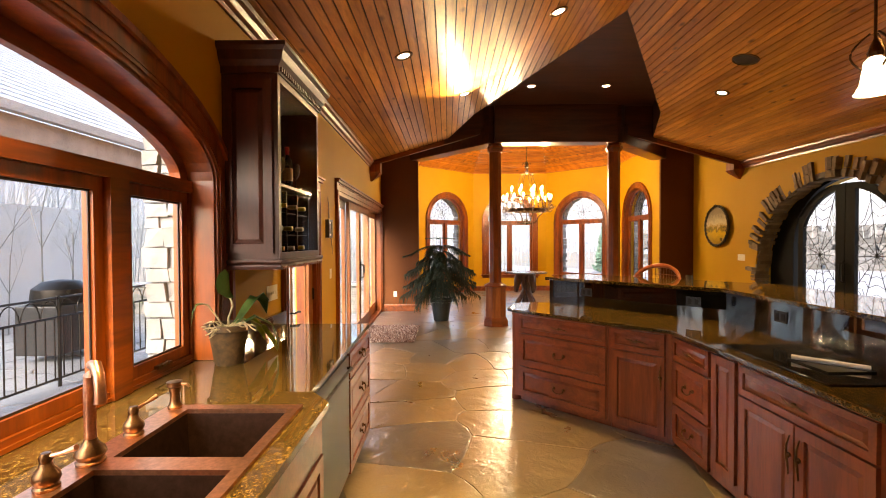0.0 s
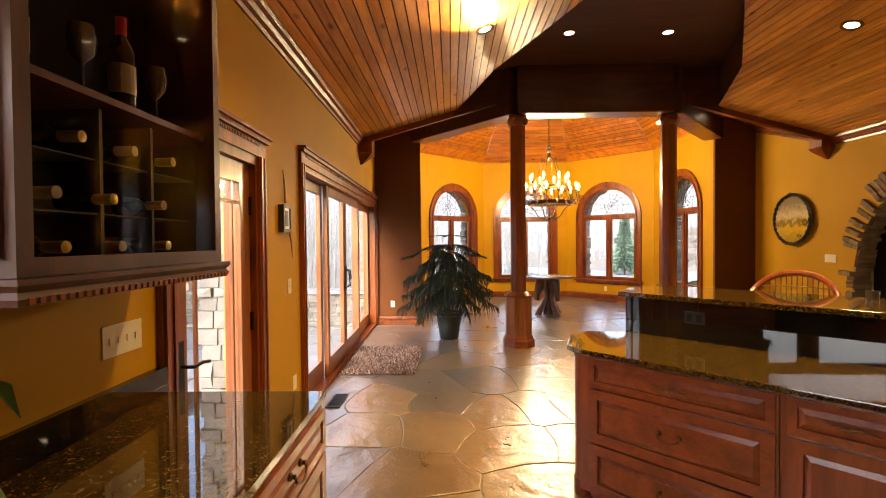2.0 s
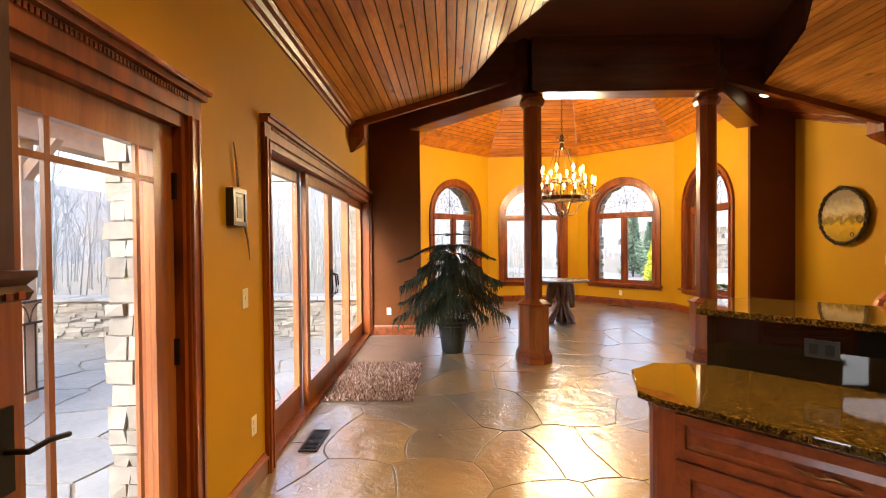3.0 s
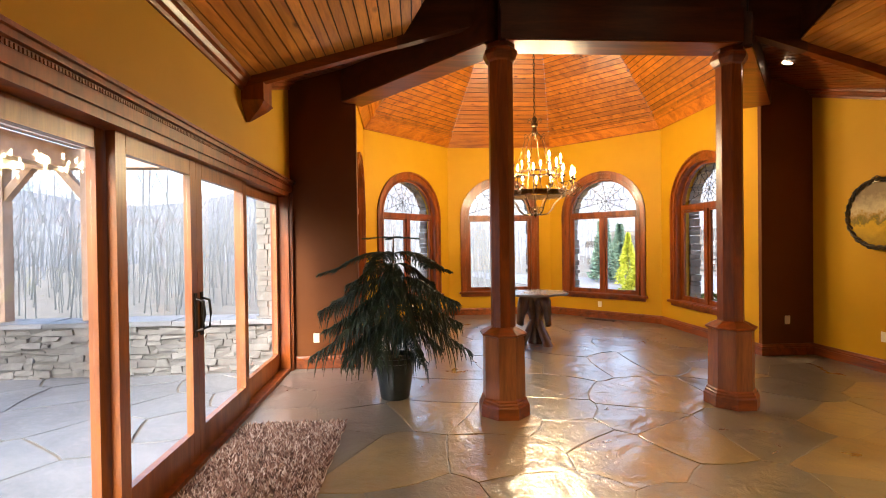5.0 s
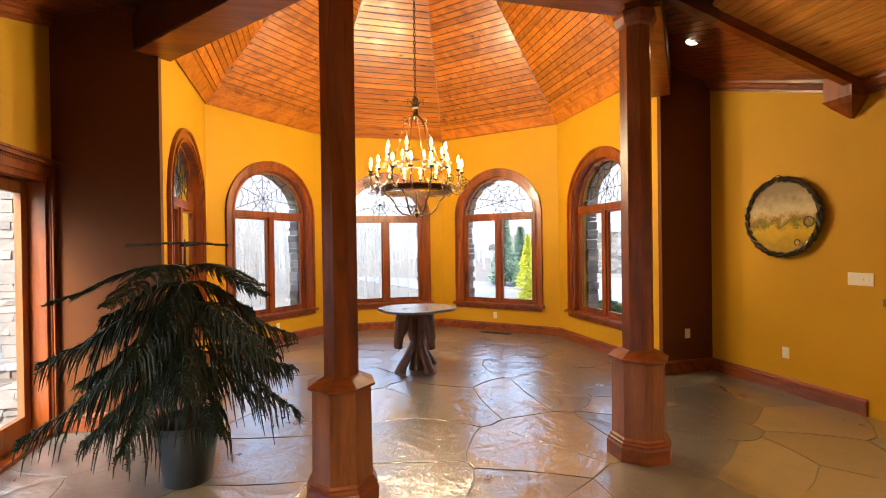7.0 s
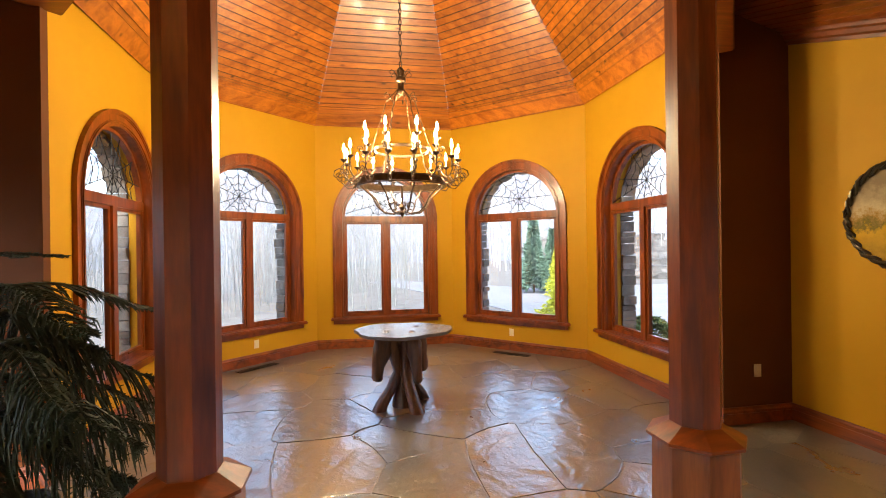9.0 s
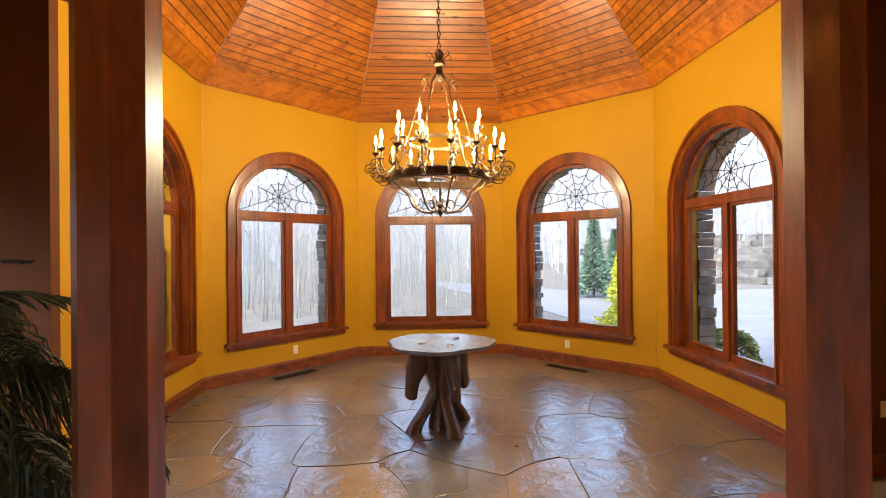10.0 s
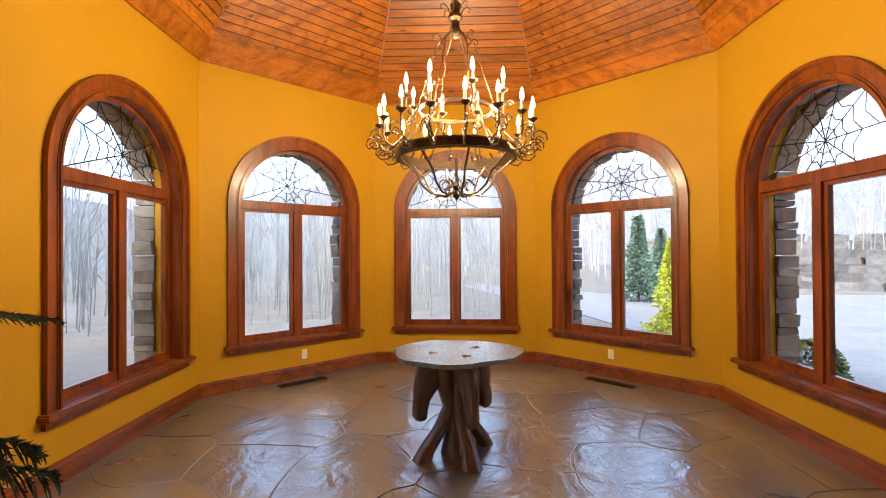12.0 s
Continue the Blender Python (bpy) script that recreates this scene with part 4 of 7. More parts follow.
def column(x, y):
    col = thing("column", (x, y, 0), "octagonal stained pine column on a stout pedestal", "column", "tower columns")
    bm = N()
    lathe(bm, [(0.115, 0.80), (0.115, 3.26)], seg=8, m=pose(0, 0, 0, 0, 0, 22.5))
    part("shaft", bm, TRIM, col)
    bm = N()
    lathe(bm, [(0.20, 0.12), (0.195, 0.735)], seg=8, m=pose(0, 0, 0, 0, 0, 22.5))
    part("pedestal", bm, DOORWOOD, col)
    bm = N()
    lathe(bm, [(0.205, 0.728), (0.222, 0.738), (0.222, 0.752), (0.118, 0.806)], seg=8, m=pose(0, 0, 0, 0, 0, 22.5))
    part("pedestal_cap", bm, TRIMX, col)
    bm = N()
    lathe(bm, [(0.238, 0.0), (0.238, 0.10), (0.226, 0.115), (0.226, 0.13), (0.214, 0.14), (0.214, 0.155), (0.198, 0.17)], seg=8, m=pose(0, 0, 0, 0, 0, 22.5))
    part("base_moulding", bm, TRIMX, col)
    bm = N()
    lathe(bm, [(0.117, 3.235), (0.135, 3.25), (0.16, 3.30), (0.16, 3.335), (0.135, 3.36), (0.135, 3.397)], seg=8, m=pose(0, 0, 0, 0, 0, 22.5))
    part("capital", bm, TRIMX, col)
    return col


c = column(0.895, 8.67)
copy_thing(c, pose(3.12, 8.70, 0))

# corbels under the vault ends
for x, s in ((xl(YV), 1), (xr(YV), -1)):
    cb = thing("corbel", (x, YV + 0.1, 2.74), "stained pine pointed corbel block under the eave", "corbel", "corbels")
    bm = N()
    box(bm, min(0, s * 0.2), max(0, s * 0.2), -0.12, 0.12, 0.17, 0.385)
    part("block", bm, TRIM, cb)
    bm = N()
    top = [bm.verts.new(p) for p in ((0, -0.13, 0.17), (s * 0.21, -0.13, 0.17), (s * 0.21, 0.13, 0.17), (0, 0.13, 0.17))]
    mid = [bm.verts.new(p) for p in ((0, -0.10, 0.12), (s * 0.17, -0.10, 0.12), (s * 0.17, 0.10, 0.12), (0, 0.10, 0.12))]
    tip = [bm.verts.new(p) for p in ((0, -0.01, 0), (s * 0.03, -0.01, 0), (s * 0.03, 0.01, 0), (0, 0.01, 0))]
    for a, b in ((top, mid), (mid, tip)):
        for i in range(4):
            bm.faces.new((a[i], a[(i + 1) % 4], b[(i + 1) % 4], b[i]))
    bm.faces.new(top)
    bm.faces.new(tip)
    part("drop", bm, TRIM, cb)

# ---- downlights, speaker, pendant ----
def downlight(x, y):
    z = lid(x, y)
    s = 0.0 if z == COFFER else SLOPE * (1 if x < XRIDGE else -1)
    tilt = -math.degrees(math.atan(s))
    d = thing("downlight", (x, y, z), "round white recessed ceiling downlight, lit", "downlight", "ceiling downlights")
    d.matrix_world = pose(x, y, z, 0, tilt, 0)
    bm = N()
    prof = [(0.058, 0.004), (0.064, -0.006), (0.088, -0.008), (0.092, 0.0)]
    lathe(bm, prof + prof[:1], seg=24)
    part("trim_ring", bm, BRONZE, d)
    bm = N()
    lathe(bm, [(0.0005, -0.002), (0.057, -0.002), (0.057, 0.001)], seg=20)
    part("lens", bm, DOWNGLOW, d)


# Two of these fittings only go with the unseen, added lamps.
for x, y, watts in DOWN:
    downlight(x, y)
sp = thing("ceiling_speaker", (3.41, 5.33, vault(3.41)), "round dark grille speaker set in the ceiling", "speaker")
sp.matrix_world = pose(3.41, 5.33, vault(3.41), 0, math.degrees(math.atan(SLOPE)), 0)
bm = N()
lathe(bm, [(0.0005, -0.012), (0.10, -0.012), (0.125, -0.004), (0.125, 0.0)], seg=28)
part("grille", bm, BLACKPLASTIC, sp)
bm = N()
lathe(bm, [(0.125, 0.0), (0.127, -0.01), (0.138, -0.008), (0.14, 0.0)], seg=28)
part("rim", bm, BRONZE, sp)

pn = thing("pendant_light", (2.15, 2.35, 2.33), "bell-shaped amber glass pendant with iron scrolls, lit", "pendant")
bm = N()
lathe(bm, [(0.085, 0.0), (0.078, 0.012), (0.06, 0.05), (0.052, 0.11), (0.045, 0.16), (0.025, 0.18), (0.02, 0.178), (0.04, 0.155), (0.047, 0.11), (0.055, 0.05), (0.073, 0.012), (0.08, 0.0)], seg=24)
part("shade", bm, SHADEGLOW, pn, "amber glass bell shade", smooth=True)
bm = N()
lathe(bm, [(0.03, 0.18), (0.034, 0.2), (0.02, 0.24), (0.008, 0.27)], seg=12)
tube(bm, [(0, 0, 0.26), (0, 0, vault(2.15) - 2.33)], 0.007, 8)
part("stem", bm, BRONZE, pn)
for i in range(3):
    bm = N()
    a = 2 * math.pi * i / 3 + 0.4
    pts = []
    for k in range(15):
        t = k / 14
        r = 0.02 + 0.075 * math.sin(math.pi * t)
        pts.append((r * math.cos(a), r * math.sin(a), 0.10 + 0.2 * t))
    tube(bm, pts, 0.005, 6)
    part("scroll", bm, BRONZE, pn)

# ---- island ----
ISZ = 0.915


def fr(p0, p1):
    """Front frame: x along the face, y out of it towards the viewer, z up."""
    d = (Vector(p1) - Vector(p0)).normalized()
    return Matrix(((d.x, d.y, 0, p0[0]), (d.y, -d.x, 0, p0[1]), (0, 0, 1, 0), (0, 0, 0, 1)))


def raised_panel(parent, m, a, b, z0, z1, name, mat_, knob="", split=0.06):
    """A drawer or door front: frame and raised field, with hardware."""
    bm = N()
    w = split
    rect = lambda g: [(a + g, z0 + g), (b - g, z0 + g), (b - g, z1 - g), (a + g, z1 - g)]
    band(bm, rect(w), rect(0.0), 0.0, 0.020, m, True)
    front = part(name, bm, mat_, parent)
    bm = N()
    i0 = [(a + w, z0 + w), (b - w, z0 + w), (b - w, z1 - w), (a + w, z1 - w)]
    k = 0.028
    i1 = [(a + w + k, z0 + w + k), (b - w - k, z0 + w + k), (b - w - k, z1 - w - k), (a + w + k, z1 - w - k)]
    v0 = [bm.verts.new(m @ Vector((u, 0.006, z))) for u, z in i0]
    v1 = [bm.verts.new(m @ Vector((u, 0.017, z))) for u, z in i1]
    vb = [bm.verts.new(m @ Vector((u, 0.0, z))) for u, z in i0]
    bm.faces.new(v1)
    bm.faces.new(vb[::-1])
    for q, r in ((v0, v1), (vb, v0)):
        for i in range(4):
            bm.faces.new((q[i], q[(i + 1) % 4], r[(i + 1) % 4], r[i]))
    part("field", bm, mat_, front)
    uc, zc = (a + b) / 2, (z0 + z1) / 2
    if knob == "bail":
        bm = N()
        for s in (-1, 1):
            lathe(bm, [(0.014, 0), (0.016, 0.004), (0.007, 0.012), (0.009, 0.022)], seg=10, m=m @ Matrix.Translation((uc + s * 0.05, 0.018, zc + 0.012)) @ pose(0, 0, 0, -90))
        tube(bm, [m @ Vector((uc + x, 0.036 + y, zc + z)) for x, y, z in ((-0.05, 0, 0.012), (-0.052, 0.006, -0.005), (-0.03, 0.01, -0.02), (0, 0.012, -0.024), (0.03, 0.01, -0.02), (0.052, 0.006, -0.005), (0.05, 0, 0.012))], 0.005, 8)
        part("handle", bm, BRONZE, front, "aged bronze bail pull", smooth=True)
    elif knob == "twig":
        bm = N()
        tube(bm, [m @ Vector((uc + x, 0.03 + y, zc + z)) for x, y, z in ((-0.085, -0.008, 0.008), (-0.05, 0.0, 0.002), (-0.015, 0.004, -0.004), (0.02, 0.004, 0.004), (0.055, 0.0, -0.003), (0.085, -0.008, -0.01))], [0.003, 0.005, 0.007, 0.007, 0.005, 0.003], 8)
        lathe(bm, [(0.012, 0), (0.014, 0.012), (0.008, 0.02)], seg=10, m=m @ Matrix.Translation((uc, 0.018, zc)) @ pose(0, 0, 0, -90))
        part("handle", bm, BRONZE, front, "aged bronze branch pull", smooth=True)
    elif knob in ("drop_a", "drop_b"):
        u = a + w / 2 if knob == "drop_a" else b - w / 2
        zt = z1 - 0.16
        bm = N()
        tube(bm, [m @ Vector((u + x, 0.032 + y, zt + z)) for x, y, z in ((0.004, -0.01, 0.10), (-0.004, 0, 0.05), (0.0, 0.004, 0.0), (0.005, 0, -0.05), (-0.004, -0.01, -0.10))], [0.003, 0.005, 0.007, 0.005, 0.003], 8)
        lathe(bm, [(0.012, 0), (0.016, 0.012), (0.008, 0.022)], seg=10, m=m @ Matrix.Translation((u, 0.018, zt)) @ pose(0, 0, 0, -90))
        part("handle", bm, BRONZE, front, "aged bronze branch pull", smooth=True)
    return front


def base_unit(label, m, a, b, depth, fronts, group="kitchen base cabinets", top=ISZ - 0.032):
    """A base cabinet unit between a and b along a face; fronts: rows of (z0, z1, kind, pull)."""
    cab = thing("base_cabinet", tuple(m @ Vector(((a + b) / 2, -depth / 2, 0))), label, "cabinet", group)
    w = cab.matrix_world.inverted() @ m
    bm = N()
    box(bm, a + 0.002, b - 0.002, -depth, -0.001, 0.06, top, w)
    part("body", bm, CHERRY, cab)
    bm = N()
    box(bm, a + 0.002, b - 0.002, -depth, -0.06, 0.0, 0.06, w)
    part("plinth", bm, CHERRY, cab, "recessed toe kick")
    for s, e, z0, z1, kind, pull in fronts:
        raised_panel(cab, w, s, e, z0, z1, kind, CHERRY_H if kind == "drawer" else CHERRY, pull, 0.055 if z1 - z0 > 0.2 else 0.035)
    return cab


PA, PB, PC = (0.66, 4.60), (1.71, 3.52), (1.73, -1.2)
m1 = fr(PA, PB)
L1 = (Vector(PB) - Vector(PA)).length
u1 = L1 * 0.659
base_unit("cherry drawer cabinet with bronze bail pulls", m1, 0.0, u1, 0.56,
          [(0.07, u1 - 0.015, 0.70, 0.865, "drawer", "twig"), (0.07, u1 - 0.015, 0.375, 0.685, "drawer", "bail"), (0.07, u1 - 0.015, 0.075, 0.36, "drawer", "bail")])
base_unit("cherry cabinet with drawer above raised-panel door", m1, u1, L1 - 0.001, 0.56,
          [(u1 + 0.03, L1 - 0.05, 0.70, 0.865, "drawer", "twig"), (u1 + 0.03, L1 - 0.05, 0.075, 0.685, "door", "drop_b")])
m2 = fr(PB, PC)
base_unit("narrow cherry drawer cabinet at the island bend", m2, 0.001, 0.53, 0.56,
          [(0.04, 0.515, 0.70, 0.865, "drawer", "twig"), (0.04, 0.515, 0.375, 0.685, "drawer", "bail"), (0.04, 0.515, 0.075, 0.36, "drawer", "bail")])
base_unit("slim cherry pilaster cabinet with knob", m2, 0.53, 0.81, 0.56, [(0.55, 0.79, 0.13, 0.865, "door", "")])
base_unit("cherry double-door cabinet under the cooktop", m2, 0.81, 1.71, 0.56,
          [(0.83, 1.69, 0.70, 0.865, "drawer", "twig"), (0.83, 1.255, 0.075, 0.685, "door", "drop_b"), (1.265, 1.69, 0.075, 0.685, "door", "drop_a")])
for k in range(3):
    a = 1.71 + 1.0 * k
    base_unit("cherry double-door kitchen cabinet", m2, a, a + 1.0, 0.56,
              [(a + 0.02, a + 0.98, 0.70, 0.865, "drawer", "twig"), (a + 0.02, a + 0.495, 0.075, 0.685, "door", "drop_b"), (a + 0.505, a + 0.98, 0.075, 0.685, "door", "drop_a")])
# fluted end post of the island
post = thing("island_post", (PA[0], PA[1], 0), "fluted cherry corner post of the island", "post")
bm = N()
mm = pose(0.035, 0.055, 0, 0, 0, 45)
lathe(bm, [(0.052, 0.0), (0.052, 0.10), (0.045, 0.12), (0.045, 0.84), (0.052, 0.86), (0.052, ISZ - 0.033)], seg=16, m=mm)
part("shaft", bm, CHERRY, post)

nx = Vector((0.717, 0.697))
NB = 0.58


def off(p, d):
    return (p[0] + nx.x * d, p[1] + nx.y * d)


# lower worktop: a bent slab with a clipped end
wt = thing("island_worktop", (1.2, 4.1, ISZ), "polished brown gold granite island worktop", "worktop")
W = lambda pts: [(x - 1.2, y - 4.1) for x, y in pts]
bm = N()
prism(bm, W([(0.60, 4.66), (0.64, 4.55), (1.675, 3.47), (1.675, -1.2), (2.36, -1.2), (2.36, 3.80), (1.14, 5.05), (0.86, 5.10), (0.70, 4.98)]), -0.030, 0.0)
part("slab", bm, GRANITE, wt, bevel=0.006)
# bar wall with polished black face, and the bar top
bw = thing("bar_wall", (1.2, 4.1, 0), "polished black granite raised bar wall", "bar")
bm = N()
prism(bm, W([(1.12, 5.08), (2.31, 3.84), (2.31, -1.2), (2.50, -1.2), (2.50, 3.92), (1.25, 5.22)]), 0.0, 1.158)
part("face", bm, BLACKGRANITE, bw)
bt = thing("bar_counter", (1.2, 4.1, 1.16), "polished brown granite raised bar top", "worktop")
bm = N()
prism(bm, W([(1.07, 5.09), (2.26, 3.81), (2.26, -1.2), (2.98, -1.2), (2.98, 4.12), (1.62, 5.52), (1.30, 5.42)]), 0.0, 0.032)
part("slab", bm, GRANITE, bt, bevel=0.006)
# outlets in the bar face
for u, mb in ((0.45, fr((1.12, 5.08), (2.31, 3.84))), (1.468, fr((1.12, 5.08), (2.31, 3.84))), (0.63, fr((2.31, 3.84), (2.31, -1.2)))):
    o_ = thing("outlet", tuple(mb @ Vector((u, 0.0, 1.06))), "black double outlet plate in the bar face", "outlet", "black outlets")
    w = o_.matrix_world.inverted() @ mb
    bm = N()
    box(bm, u - 0.06, u + 0.06, 0.001, 0.006, 1.02, 1.098, w)
    part("plate", bm, BLACKPLASTIC, o_)
    for s in (-0.028, 0.028):
        bm = N()
        box(bm, u + s - 0.016, u + s + 0.016, 0.006, 0.009, 1.035, 1.083, w)
        part("socket", bm, IRON, o_)
# cooktop and its white handle
ck = thing("cooktop", (2.0, 2.55, ISZ + 0.001), "black glass cooktop set in the worktop", "cooktop")
bm = N()
box(bm, -0.24, 0.24, -0.42, 0.42, 0, 0.008)
part("glass_top", bm, COOKGLASS, ck, bevel=0.002)
bm = N()
tube(bm, [(-0.09, 0.02, 0.028), (0.13, -0.22, 0.028)], 0.013, 10)
part("vent_handle", bm, HANDLEWHITE, ck, "pale rounded vent handle", smooth=True)
bm = N()
box(bm, -0.10, 0.14, -0.24, 0.04, 0.008, 0.016)
part("vent_grille", bm, IRON, ck)
# candle cup on the bar
cu = thing("candle_cup", (2.40, 4.60, 1.192), "small dark candle cup on the bar", "cup")
bm = N()
lathe(bm, [(0.03, 0.0), (0.034, 0.05), (0.03, 0.05), (0.027, 0.008), (0.001, 0.007)], seg=18)
part("cup", bm, CLEARBOWL, cu, smooth=True)


def rattan_chair(x, y, rz):
    ch = thing("bar_chair", (x, y, 0), "rounded wooden bar chair with woven cane back", "chair", "bar chairs", rz=rz)
    bm = N()
    pts = []
    for i in range(25):
        a = math.pi * i / 24
        pts.append((0.30 * math.cos(a), -0.22 * math.sin(a) - 0.02, 0.98 + 0.22 * math.sin(a) ** 0.8))
    tube(bm, [(0.28, 0.05, 0.74)] + pts + [(-0.28, 0.05, 0.74)], 0.022, 8)
    part("back_frame", bm, CHERRY, ch, smooth=True)
    bm = N()
    for k in range(-7, 8):
        x0 = k * 0.036
        a = math.acos(max(-1, min(1, x0 / 0.30)))
        tube(bm, [(x0, -0.21 * math.sin(a), 0.82), (x0, -0.22 * math.sin(a) - 0.02, 0.98 + 0.22 * math.sin(a) ** 0.8)], 0.004, 4)
    for z in (0.86, 0.91, 0.96, 1.01, 1.06, 1.11):
        q = [(0.28 * math.cos(math.pi * i / 12), -0.22 * math.sin(math.pi * i / 12), z) for i in range(1, 12)]
        tube(bm, q, 0.003, 4)
    part("cane_back", bm, RATTAN, ch, "woven cane")
    bm = N()
    lathe(bm, [(0.2, 0.68), (0.23, 0.70), (0.235, 0.74), (0.2, 0.76), (0.001, 0.762)], seg=24)
    part("seat", bm, RATTAN, ch)
    for s in (-1, 1):
        for t in (-1, 1):
            bm = N()
            tube(bm, [(s * 0.16, t * 0.15, 0.69), (s * 0.21, t * 0.2, 0.0)], [0.02, 0.015], 8)
            part("leg", bm, CHERRY, ch)
    bm = N()
    tube(bm, [(0.19 * math.cos(a), 0.18 * math.sin(a), 0.25) for a in [2 * math.pi * i / 16 for i in range(16)]], 0.009, 6, True)
    part("foot_ring", bm, CHERRY, ch)
    return ch


stool = rattan_chair(2.24, 5.04, 134)
stool.scale = (0.86, 0.9, 1.09)

# ---- sink run under the kitchen window ----
m3 = Matrix(((0, 1, 0, -0.66), (1, 0, 0, 0), (0, 0, 1, 0), (0, 0, 0, 1)))  # x along +y, out = +x
m4 = Matrix(((0, 1, 0, -0.56), (1, 0, 0, 0), (0, 0, 1, 0), (0, 0, 0, 1)))
base_unit("cherry drawer stack at the counter end", m3, 2.95, 3.76, 0.68,
          [(2.98, 3.73, 0.70, 0.865, "drawer", "bail"), (2.98, 3.73, 0.375, 0.685, "drawer", "bail"), (2.98, 3.73, 0.075, 0.36, "drawer", "bail")])
dw = base_unit("black panelled dishwasher beside the sink", m3, 2.18, 2.95, 0.68, [])
w = dw.matrix_world.inverted() @ m3
bm = N()
box(bm, 2.2, 2.93, 0.0, 0.022, 0.12, 0.865, w)
part("front_panel", bm, BLACKPLASTIC, dw, "glossy black front")
bm = N()
tube(bm, [w @ Vector(p) for p in ((2.25, 0.02, 0.8), (2.25, 0.05, 0.8), (2.88, 0.05, 0.8), (2.88, 0.02, 0.8))], 0.009, 8)
part("handle", bm, IRON, dw)
base_unit("cherry sink cabinet standing forward", m4, 1.0, 1.98, 0.76, [(1.02, 1.49, 0.075, 0.685, "door", "drop_b"), (1.50, 1.96, 0.075, 0.685, "door", "drop_a")], top=0.66)
ap = thing("sink_apron", (-0.565, 1.49, 0.66), "cherry apron board below the sink rim", "panel")
bm = N()
box(bm, -0.015, 0.015, -0.49, 0.49, 0.001, ISZ - 0.692)
part("board", bm, CHERRY_H, ap)
base_unit("cherry kitchen cabinet under the window", m3, -1.6, 1.0, 0.62, [(-1.58, -0.3, 0.13, 0.865, "door", "drop_b"), (-0.29, 0.98, 0.13, 0.865, "door", "drop_a")])
# worktop in pieces round the sink, joined as one slab
ct = thing("kitchen_worktop", (-1.0, 2.0, ISZ), "polished brown gold granite kitchen worktop", "worktop")
Wk = lambda pts: [(x + 1.0, y - 2.0) for x, y in pts]
bm = N()
prism(bm, Wk([(-1.43, 1.885), (-0.51, 1.885), (-0.51, 1.94), (-0.63, 2.10), (-0.63, 2.2), (-0.655, 3.80), (-1.372, 3.80), (-1.352, 2.655), (-1.54, 2.655), (-1.53, 1.885)]), -0.030, 0.0)
prism(bm, Wk([(-1.51, 0.905), (-1.155, 0.905), (-1.155, 1.8849), (-1.53, 1.8849)]), -0.030, 0.0)
prism(bm, Wk([(-0.60, 0.905), (-0.51, 0.905), (-0.51, 1.8849), (-0.60, 1.8849)]), -0.030, 0.0)
prism(bm, Wk([(-1.264, -1.6), (-0.63, -1.6), (-0.63, 0.8), (-0.51, 0.9), (-0.51, 0.9049), (-1.51, 0.9049), (-1.486, -0.355), (-1.29, -0.355)]), -0.030, 0.0)
part("slab", bm, GRANITE, ct)
bm = N()
box(bm, -0.372, -0.337, 0.84, 1.80, 0.0, 0.115)
part("backsplash", bm, BLACKGRANITE, ct, "dark polished upstand")
# copper double sink
sk = thing("copper_sink", (-0.877, 1.40, ISZ), "hammered copper double bowl sink", "sink")
bm = N()
X0, X1, Y0, Y1 = -0.275, 0.275, -0.49, 0.482
b1 = (-0.175, 0.235, 0.02, 0.43)
b2 = (-0.175, 0.235, -0.43, -0.06)
for s in ((X0, b1[0], Y0, Y1), (b1[1], X1, Y0, Y1), (b1[0], b1[1], b1[3], Y1), (b1[0], b1[1], b2[3], b1[2]), (b1[0], b1[1], Y0, b2[2])):
    box(bm, s[0], s[1], s[2], s[3], -0.02, 0.012)
part("rim", bm, COPPER, sk, "copper rim")
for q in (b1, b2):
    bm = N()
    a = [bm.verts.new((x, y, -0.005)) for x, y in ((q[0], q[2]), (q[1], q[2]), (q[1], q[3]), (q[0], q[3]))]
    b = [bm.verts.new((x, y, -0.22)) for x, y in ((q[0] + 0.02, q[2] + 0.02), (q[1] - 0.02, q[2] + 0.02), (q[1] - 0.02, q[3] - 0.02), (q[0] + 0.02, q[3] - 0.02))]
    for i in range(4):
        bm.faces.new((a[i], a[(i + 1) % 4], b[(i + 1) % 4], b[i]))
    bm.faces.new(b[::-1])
    bowl = part("bowl", bm, COPPERSHADE, sk, "copper bowl, shade of its depth in the colour")
    bm = N()
    lathe(bm, [(0.045, -0.218), (0.04, -0.214), (0.001, -0.215)], ((q[0] + q[1]) / 2, (q[2] + q[3]) / 2, 0), 18)
    part("drain", bm, BRONZE, bowl)


def turned(bm, at, k=1.0):
    lathe(bm, [(0.030 * k, 0), (0.032 * k, 0.008), (0.027 * k, 0.014), (0.034 * k, 0.03), (0.030 * k, 0.045), (0.018 * k, 0.06), (0.014 * k, 0.075)], at, 16)


fa = thing("faucet", (-1.095, 1.385, ISZ + 0.012), "antique copper gooseneck faucet on the sink", "faucet", rz=-38)
bm = N()
turned(bm, (0, 0, 0), 1.25)
part("base", bm, BRONZE, fa, smooth=True)
bm = N()
arc = [(0, 0, 0.06), (0, 0, 0.2), (0.005, 0, 0.27), (0.03, 0, 0.305), (0.065, 0, 0.31), (0.095, 0, 0.285), (0.105, 0, 0.24), (0.105, 0, 0.205)]
tube(bm, arc, [0.017, 0.017, 0.017, 0.016, 0.016, 0.015, 0.015, 0.017], 12)
part("spout", bm, COPPER, fa, smooth=True)
